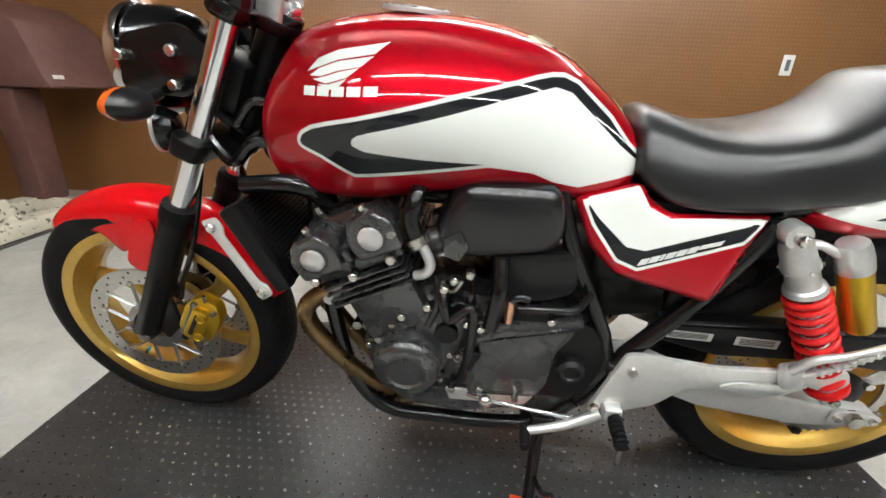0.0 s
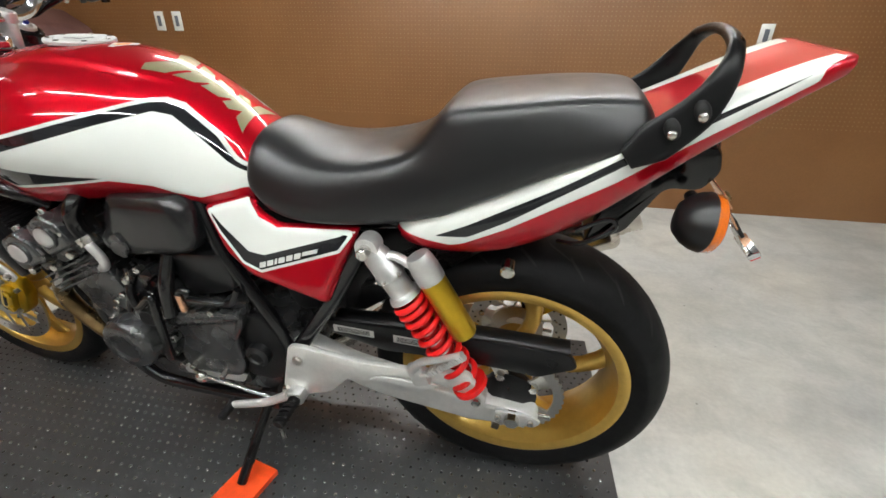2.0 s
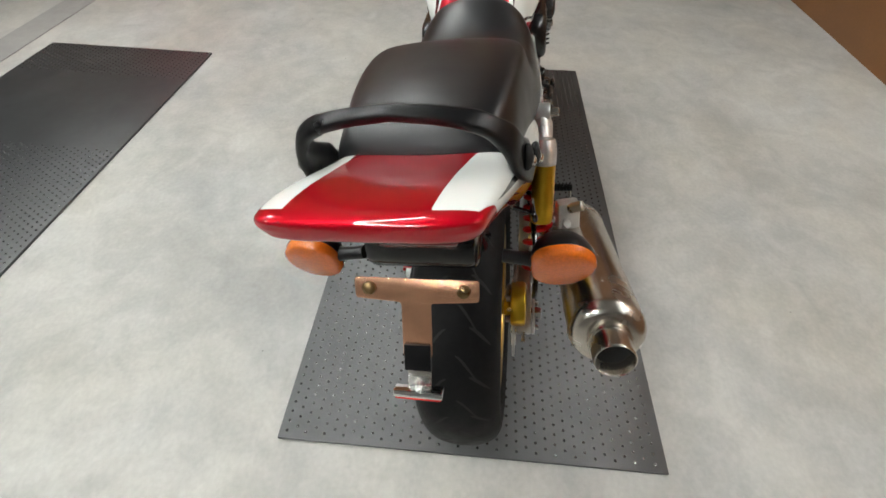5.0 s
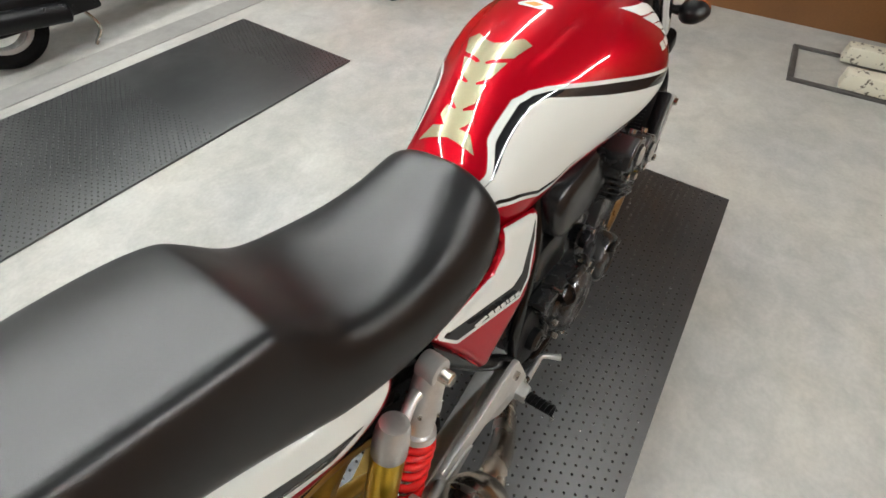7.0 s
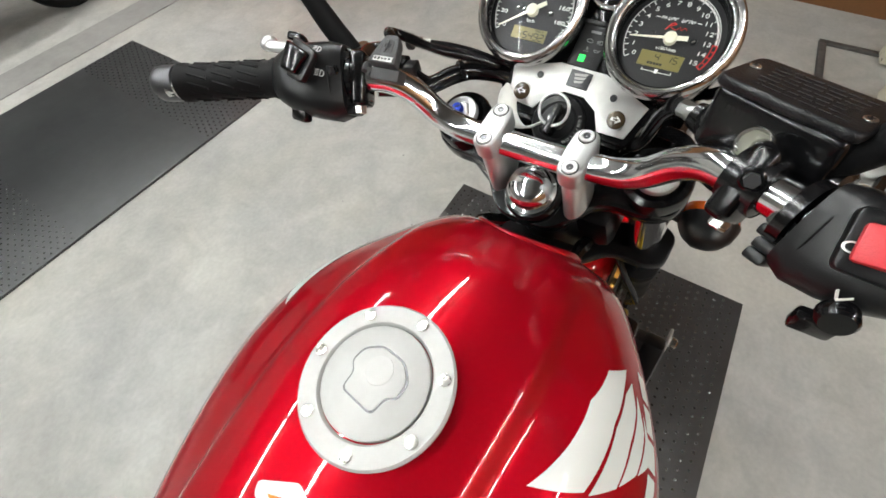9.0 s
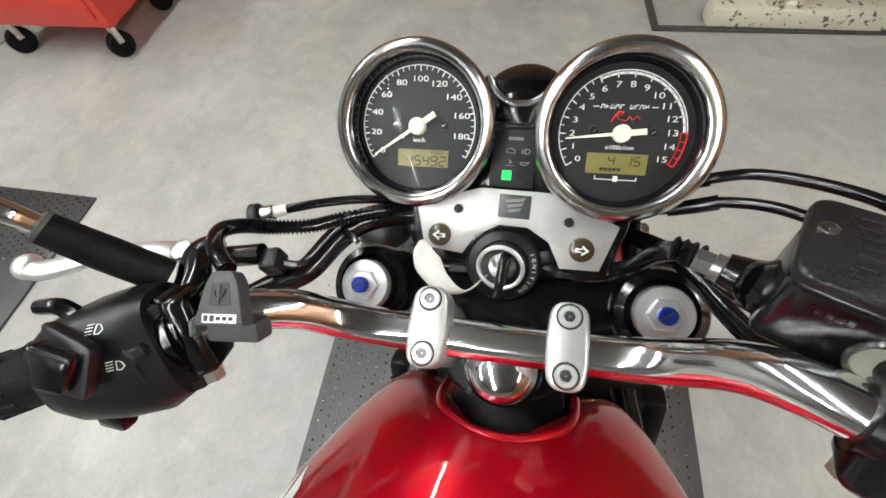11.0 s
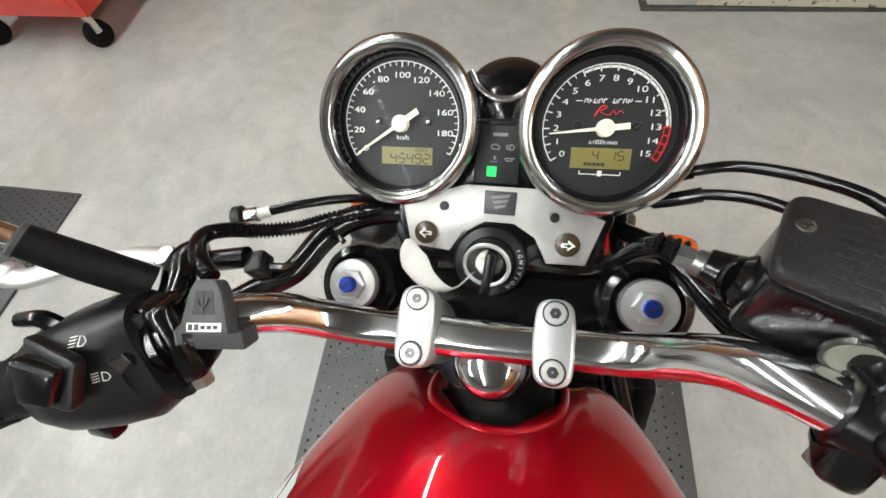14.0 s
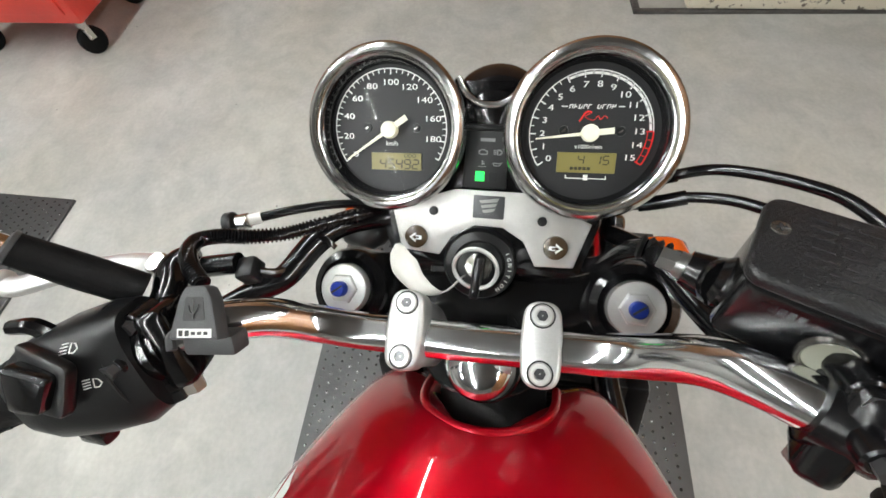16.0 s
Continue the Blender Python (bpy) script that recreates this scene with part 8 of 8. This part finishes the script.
def arc(g, m, a0, a1, r, wide, mat):
    bm = bmesh.new()
    steps = max(4, int(abs(a1 - a0) / 4))
    rows = []
    for k in range(steps + 1):
        a = radians(a0 + (a1 - a0) * k / steps)
        rows.append([bm.verts.new(m @ Vector((q * math.sin(a), q * math.cos(a), 0.0005))) for q in (r, r + wide)])
    for p, q in zip(rows, rows[1:]):
        bm.faces.new((p[0], p[1], q[1], q[0]))
    part("scale_arc", bm, mat, g, smooth=False)


def lcd(g, m, x, y, w, h, text, size, dx=0.0, dy=0.0):
    d = part("display", box((w, h, 0.0012), m @ Matrix.Translation((x, y, 0.0002)), 0.0003), M["lcd"], g, "olive liquid crystal display", smooth=False)
    # seven-segment figures: wide, on a slight slant
    lit = {"0": "abcdef", "1": "bc", "2": "abged", "4": "fgbc", "5": "afgcd", "9": "abcdfg"}
    tall, wide, thick = size * 0.74, size * 0.50, size * 0.10
    seg = {"a": (0, 1, 1), "g": (0, 0, 1), "d": (0, -1, 1), "f": (-1, 0.5, 0), "b": (1, 0.5, 0), "e": (-1, -0.5, 0), "c": (1, -0.5, 0)}
    slant = Matrix(((1, 0.10, 0, 0), (0, 1, 0, 0), (0, 0, 1, 0), (0, 0, 0, 1)))
    for k, ch in enumerate(text):
        bm = bmesh.new()
        at = m @ Matrix.Translation((x + dx + (k - (len(text) - 1) / 2) * wide * 1.42, y + dy, 0.0010)) @ slant
        for q in lit.get(ch, ""):
            u, v, flat = seg[q]
            box((wide - thick, thick, 0.0002) if flat else (thick, tall / 2 - thick * 0.6, 0.0002), at @ Matrix.Translation((u * wide / 2, v * tall / 2, 0)), bm=bm)
        if ch in lit:
            part("digit", bm, M["lcd_ink"], d, smooth=False)
        else:
            bm.free()
    return d


speedo, ms = gauge(-0.0590, "speedometer", "round speedometer with a black dial")
ms = ms @ Matrix.Diagonal((1.02, 1.02, 1, 1))
SP0, SPD = -124, 1.25  # degrees at rest and for each km/h
for v in range(0, 200, 5):
    big = v % 20 == 0
    tick(speedo, ms, SP0 + SPD * v, 0.0312 if big else 0.0322, 0.0345, 0.0007 if big else 0.0005)
arc(speedo, ms, SP0, SP0 + SPD * 195, 0.0342, 0.0006, M["ink"])
for v in range(0, 181, 20):
    lettering(str(v), 0.0047, ms @ Matrix.Translation(dial_at(0, SP0 + SPD * v, 0.0268)) @ pose(0, 0, 0.0004), M["ink"], speedo, "number", 0.0001, 1.5)
lettering("km/h", 0.0038, ms @ pose(0.001, -0.0080, 0.0004), M["ink"], speedo, "unit", 0.0001)
d = lcd(speedo, ms, 0.0036, -0.0186, 0.0315, 0.0102, "45492", 0.0072, 0.002, -0.0014)
lettering("ODO", 0.0032, ms @ pose(0.0125, -0.0151, 0.0011), M["lcd_ink"], d, "digits", 0.0001)
needle(speedo, ms, -124, 0.0315)

tacho, mt = gauge(0.0585, "tachometer", "round tachometer with a red zone on black")
mt = mt @ Matrix.Diagonal((0.97, 0.97, 1, 1))
TA0, TA1 = -124, 120
for k in range(0, 31):
    a = TA0 + (TA1 - TA0) * k / 30
    tick(tacho, mt, a, 0.0308 if k % 2 == 0 else 0.0322, 0.0345, 0.0007 if k % 2 == 0 else 0.0005, M["ink_red"] if k >= 26 else M["ink"])
arc(tacho, mt, TA0, TA0 + (TA1 - TA0) * 26 / 30, 0.0342, 0.0006, M["ink"])
arc(tacho, mt, TA0 + (TA1 - TA0) * 26 / 30, TA1, 0.0342, 0.0008, M["ink_red"])
arc(tacho, mt, TA0 + (TA1 - TA0) * 26 / 30, TA1, 0.0312, 0.0005, M["ink_red"])
for k in range(12, 26):
    a = TA0 + (TA1 - TA0) * (k + 0.12) / 30
    arc(tacho, mt, a, a + 6.2, 0.0322, 0.0014, M["ink"])
for k in range(16):
    a = TA0 + (TA1 - TA0) * k / 15
    lettering(str(k), 0.0047, mt @ Matrix.Translation(dial_at(0, a, 0.0270)) @ pose(0, 0, 0.0004), M["ink"], tacho, "number", 0.0001, 1.5)
lettering("x1000r/min", 0.0034, mt @ pose(0.0, -0.0078, 0.0004), M["ink"], tacho, "unit", 0.0001)
# a slim slanted line of print and a red brush stroke under it, as plain shapes
lean = Matrix(((1, 0.28, 0, 0), (0, 1, 0, 0), (0, 0, 1, 0), (0, 0, 0, 1)))
for k in range(10):
    if k == 5:
        continue
    at = mt @ Matrix.Translation((-0.0118 + 0.0026 * k, 0.0148, 0.0004)) @ lean
    bm = box((0.0005, 0.0024, 0.0002), at @ Matrix.Translation((-0.0007, 0, 0)))
    box((0.0014, 0.0005, 0.0002), at @ Matrix.Translation((0.0001, (0.001, 0.0, -0.001, 0.001)[k % 4], 0)), bm=bm)
    if k % 3 != 1:
        box((0.0005, 0.0016, 0.0002), at @ Matrix.Translation((0.0008, 0.0004 * (k % 2), 0)), bm=bm)
    part("slanted_bar", bm, M["ink"], tacho, smooth=False)
for x in (-0.0155, 0.0160):
    part("dash", box((0.0034, 0.0005, 0.0002), mt @ pose(x, 0.0148, 0.0004)), M["ink"], tacho, smooth=False)
swash = [(-0.0075, 0.0060), (-0.0040, 0.0112), (-0.0010, 0.0110), (-0.0045, 0.0086), (0.0002, 0.0068), (0.0026, 0.0092), (0.0040, 0.0072), (0.0062, 0.0092), (0.0080, 0.0080)]
part("red_flash", tube([mt @ Vector((x + 0.001, y + 0.0005, 0.0004)) for x, y in swash], 0.00055, 6, 5, flat=0.4), M["ink_red"], tacho)
d = lcd(tacho, mt, -0.0005, -0.0170, 0.0335, 0.0118, "4 15", 0.0066, 0.004, 0.0018)
for k in range(5):
    part("fuel_bar", box((0.0020, 0.0018, 0.0002), mt @ pose(-0.0085 + 0.0024 * k, -0.0203, 0.0011)), M["lcd_ink"], d, smooth=False)
part("bracket_line", box((0.0230, 0.0005, 0.0002), mt @ pose(0.0, -0.0262, 0.0004)), M["ink"], tacho, smooth=False)
for x in (-0.0115, 0.0115):
    part("bracket_end", box((0.0005, 0.0022, 0.0002), mt @ pose(x, -0.0254, 0.0004)), M["ink"], tacho, smooth=False)
part("pump_symbol", box((0.0026, 0.0032, 0.0003), mt @ pose(0.0, -0.0256, 0.0005)), M["ink"], tacho, smooth=False)
needle(tacho, mt, -97, 0.0310)

# warning lamp stack between the dials
stack = part("warning_panel", slab(rounded([(-0.0125, 0.002), (0.0125, 0.002), (0.0135, -0.034), (-0.0145, -0.034)], 0.002, 3), 0.004, GP @ Matrix.Translation((0.0, 0, -0.0085)), 0.001), M["dial"], bike, "black warning lamp panel, one lamp lit green")
part("panel_lip", box((0.026, 0.004, 0.006), GP @ pose(0.0, 0.0030, -0.006), 0.0015), M["plastic"], stack)
WS = Matrix.Translation((0.002, 0, 0))
for x, y, line in ((-0.0044, -0.0115, [(-0.0024, 0.0008), (-0.0012, 0.0008), (-0.0012, 0.0014), (0.0010, 0.0014), (0.0016, 0.0006), (0.0026, 0.0006), (0.0026, -0.0014), (0.0012, -0.0014), (-0.0014, -0.0014), (-0.0024, -0.0006), (-0.0024, 0.0008)]),
                   (0.0048, -0.0115, [(-0.0002, 0.0016), (0.0014, 0.0014), (0.0026, 0.0), (0.0014, -0.0014), (-0.0002, -0.0016), (-0.0002, 0.0016)]),
                   (-0.0044, -0.0186, [(0.0, 0.0020), (0.0, -0.0006), (0.0, 0.0010), (0.0014, 0.0010), (0.0, 0.0010), (0.0, 0.0), (0.0014, 0.0)]),
                   (0.0048, -0.0186, [(-0.0028, 0.0004), (-0.0018, -0.0010), (0.0012, -0.0010), (0.0030, 0.0012), (0.0010, 0.0004), (-0.0018, 0.0006), (-0.0028, 0.0004)])):
    part("symbol", tube([GP @ WS @ Vector((x + u, y + v, -0.0043)) for u, v in line], 0.00034, 5, 1), M["grey_ink"], stack)
for k in range(3):
    part("beam_bar", box((0.0018, 0.0005, 0.0003), GP @ WS @ pose(0.0030, -0.0105 - 0.0010 * k, -0.0043)), M["grey_ink"], stack, smooth=False)
    part("wave_bar", box((0.0014, 0.0004, 0.0003), GP @ WS @ pose(-0.0060 + 0.0016 * k, -0.0204, -0.0043)), M["grey_ink"], stack, smooth=False)
part("print_bar", box((0.0090, 0.0020, 0.0003), GP @ pose(0.0002, -0.0042, -0.0043)), M["grey_ink"], stack, smooth=False)
part("green_lamp", box((0.0056, 0.0058, 0.0006), GP @ pose(-0.0035, -0.0264, -0.0042), 0.0002), M["green"], stack, "glowing green neutral lamp", smooth=False)
part("dark_lamp", box((0.0052, 0.0052, 0.0004), GP @ pose(0.0047, -0.0264, -0.0043), 0.0001), M["plastic"], stack, smooth=False)

# brushed plate with the ignition lock
PL = Matrix.Translation((0.003, 0.0055, 0.0035)) @ GP @ Matrix.Translation((0, 0, -0.0075))
plate_shape = [(-0.0640, -0.0490), (-0.0230, -0.0355), (0.0190, -0.0355), (0.0615, -0.0520), (0.0535, -0.0805), (0.0300, -0.0815), (0.0215, -0.0660), (0.0080, -0.0580), (-0.0100, -0.0580), (-0.0240, -0.0660), (-0.0320, -0.0790), (-0.0575, -0.0770)]
plate = part("brushed_plate", slab(plate_shape, 0.0020, PL, 0.0006), M["alu_dull"], bike, "brushed aluminium plate with arrow lamps")
part("plate_backing", slab(rounded([(-0.070, -0.046), (0.068, -0.048), (0.058, -0.087), (-0.063, -0.085)], 0.004, 3), 0.012, PL @ Matrix.Translation((0, 0, -0.0125)), 0.002), M["gloss"], plate)
bd = part("badge", box((0.0195, 0.0145, 0.0012), PL @ pose(-0.0015, -0.0455, 0.0024), 0.0006), M["badge"], plate, "dark square badge with a wing shape")
for k in range(3):
    part("wing_bar", slab([(-0.006 + 0.001 * k, 0.0035 - 0.003 * k), (0.0065 - 0.001 * k, 0.0055 - 0.0032 * k), (0.0050 - 0.001 * k, 0.0030 - 0.0030 * k), (-0.005 + 0.001 * k, 0.0018 - 0.003 * k)], 0.0004, PL @ pose(-0.0015, -0.0450, 0.0030)), M["steel_dark"], bd, smooth=False)
part("print_bar", box((0.0130, 0.0018, 0.0003), PL @ pose(-0.0015, -0.0508, 0.0031)), M["end_dark"], bd, smooth=False)
for x, y in ((-0.0365, -0.0500), (0.0320, -0.0520)):
    part("stud", lathe([(0.0030, 0), (0.0028, 0.0016), (0.001, 0.0018)], PL @ Matrix.Translation((x, y, 0.002)), 18), M["plastic"], plate)
for s, x in ((-1, -0.0475), (1, 0.0415)):
    lamp = part("arrow_lamp", lathe([(0.0076, 0), (0.0074, 0.0020), (0.0062, 0.0026), (0.001, 0.0026)], PL @ Matrix.Translation((x, -0.0680, 0.0018)), 28), M["lamp_brown"], plate, "dark amber arrow lamp")
    arrow = [(-0.0040, 0.0013), (0.0, 0.0013), (0.0, 0.0034), (0.0044, 0.0), (0.0, -0.0034), (0.0, -0.0013), (-0.0040, -0.0013)]
    part("arrow", slab([(s * a, b) for a, b in (arrow if s > 0 else arrow[::-1])], 0.0003, PL @ Matrix.Translation((x, -0.0680, 0.0045))), M["ink"], lamp, smooth=False)
    part("arrow_core", slab([(s * a * 0.55, b * 0.45) for a, b in (arrow if s > 0 else arrow[::-1])], 0.0003, PL @ Matrix.Translation((x, -0.0680, 0.0047))), M["lamp_brown"], lamp, smooth=False)
IG = PL @ Matrix.Translation((-0.005, -0.0835, -0.001))
lock = part("ignition_lock", lathe([(0.0235, -0.016), (0.0240, 0.001), (0.0222, 0.0045), (0.0170, 0.0060), (0.0150, 0.0040), (0.0100, 0.0040), (0.001, 0.0044)], IG, 48), M["plastic"], bike, "black ignition lock with the key in it")
for k, ch in enumerate("IGNITION"):
    a = 62 + 11.0 * k
    lettering(ch, 0.0036, IG @ pose(0, 0, 0, 0, 0, -a) @ pose(0, 0.0196, 0.0056), M["ink"], lock, "letter", 0.0001)
part("lock_barrel", lathe([(0.0088, 0.003), (0.0086, 0.0075), (0.001, 0.0078)], IG, 28), M["steel"], lock)
key = part("ignition_key", box((0.0066, 0.0270, 0.0200), IG @ pose(0.001, -0.002, 0.0185, 0, 0, -6), 0.0022, seg=3), M["gloss"], lock, "black-headed ignition key")
part("key_blade", box((0.0022, 0.008, 0.010), IG @ pose(0.001, 0.001, 0.008), 0.0004), M["steel"], key)
ring = [IG @ pose(0.000, 0.005, 0.0290, 10, -8, 15) @ Vector((0.0130 * math.cos(2 * math.pi * k / 40), 0.0130 * math.sin(2 * math.pi * k / 40), 0)) for k in range(41)]
part("key_ring", tube(ring, 0.0013, 8, 1), M["alu"], key)
tag_line = spline([(-0.008, -0.088, 0.010), (-0.020, -0.098, 0.016), (-0.036, -0.094, 0.016), (-0.046, -0.080, 0.018), (-0.049, -0.068, 0.020)], 6)
bm = bmesh.new()
rows = []
for i, p in enumerate(tag_line):
    t = i / (len(tag_line) - 1)
    w = float(np.interp(t, [0, 0.25, 0.45, 0.7, 0.9, 1.0], [0.0005, 0.0008, 0.0060, 0.0088, 0.0050, 0.0008]))
    d = (tag_line[min(i + 1, len(tag_line) - 1)] - tag_line[max(i - 1, 0)]).normalized()
    n = Vector((d.y, -d.x, 0)).normalized()
    rows.append([bm.verts.new(GP @ (p + n * w * q + Vector((0, 0, 0.002 * math.sin(3 * t + q))))) for q in (-1, -0.3, 0.3, 1)])
for a, b in zip(rows, rows[1:]):
    for k in range(3):
        bm.faces.new((a[k], a[k + 1], b[k + 1], b[k]))
tg = part("paper_tag", bm, M["tag_white"], key, "crumpled white paper tag on a string", angle=180)
mod = tg.modifiers.new("thick", "SOLIDIFY")
mod.thickness = 0.0005
# stands in for the top of the headlight case
part("headlight_case_dome", ball(GP @ Vector((0.002, 0.018, -0.030)), (0.030, 0.030, 0.022), None, 32), M["gloss"], shell, "glossy dark dome of the headlight case behind the dials")

part("housing_trim", tube([GP @ Vector((x, y, -0.004)) for x, y in ((-0.0200, 0.0310), (-0.0150, 0.0225), (-0.0075, 0.0172), (0.0, 0.0160), (0.0075, 0.0172), (0.0150, 0.0225), (0.0200, 0.0310))], 0.0022, 12, 4), M["bezel"], shell, "chrome trim between the dials")
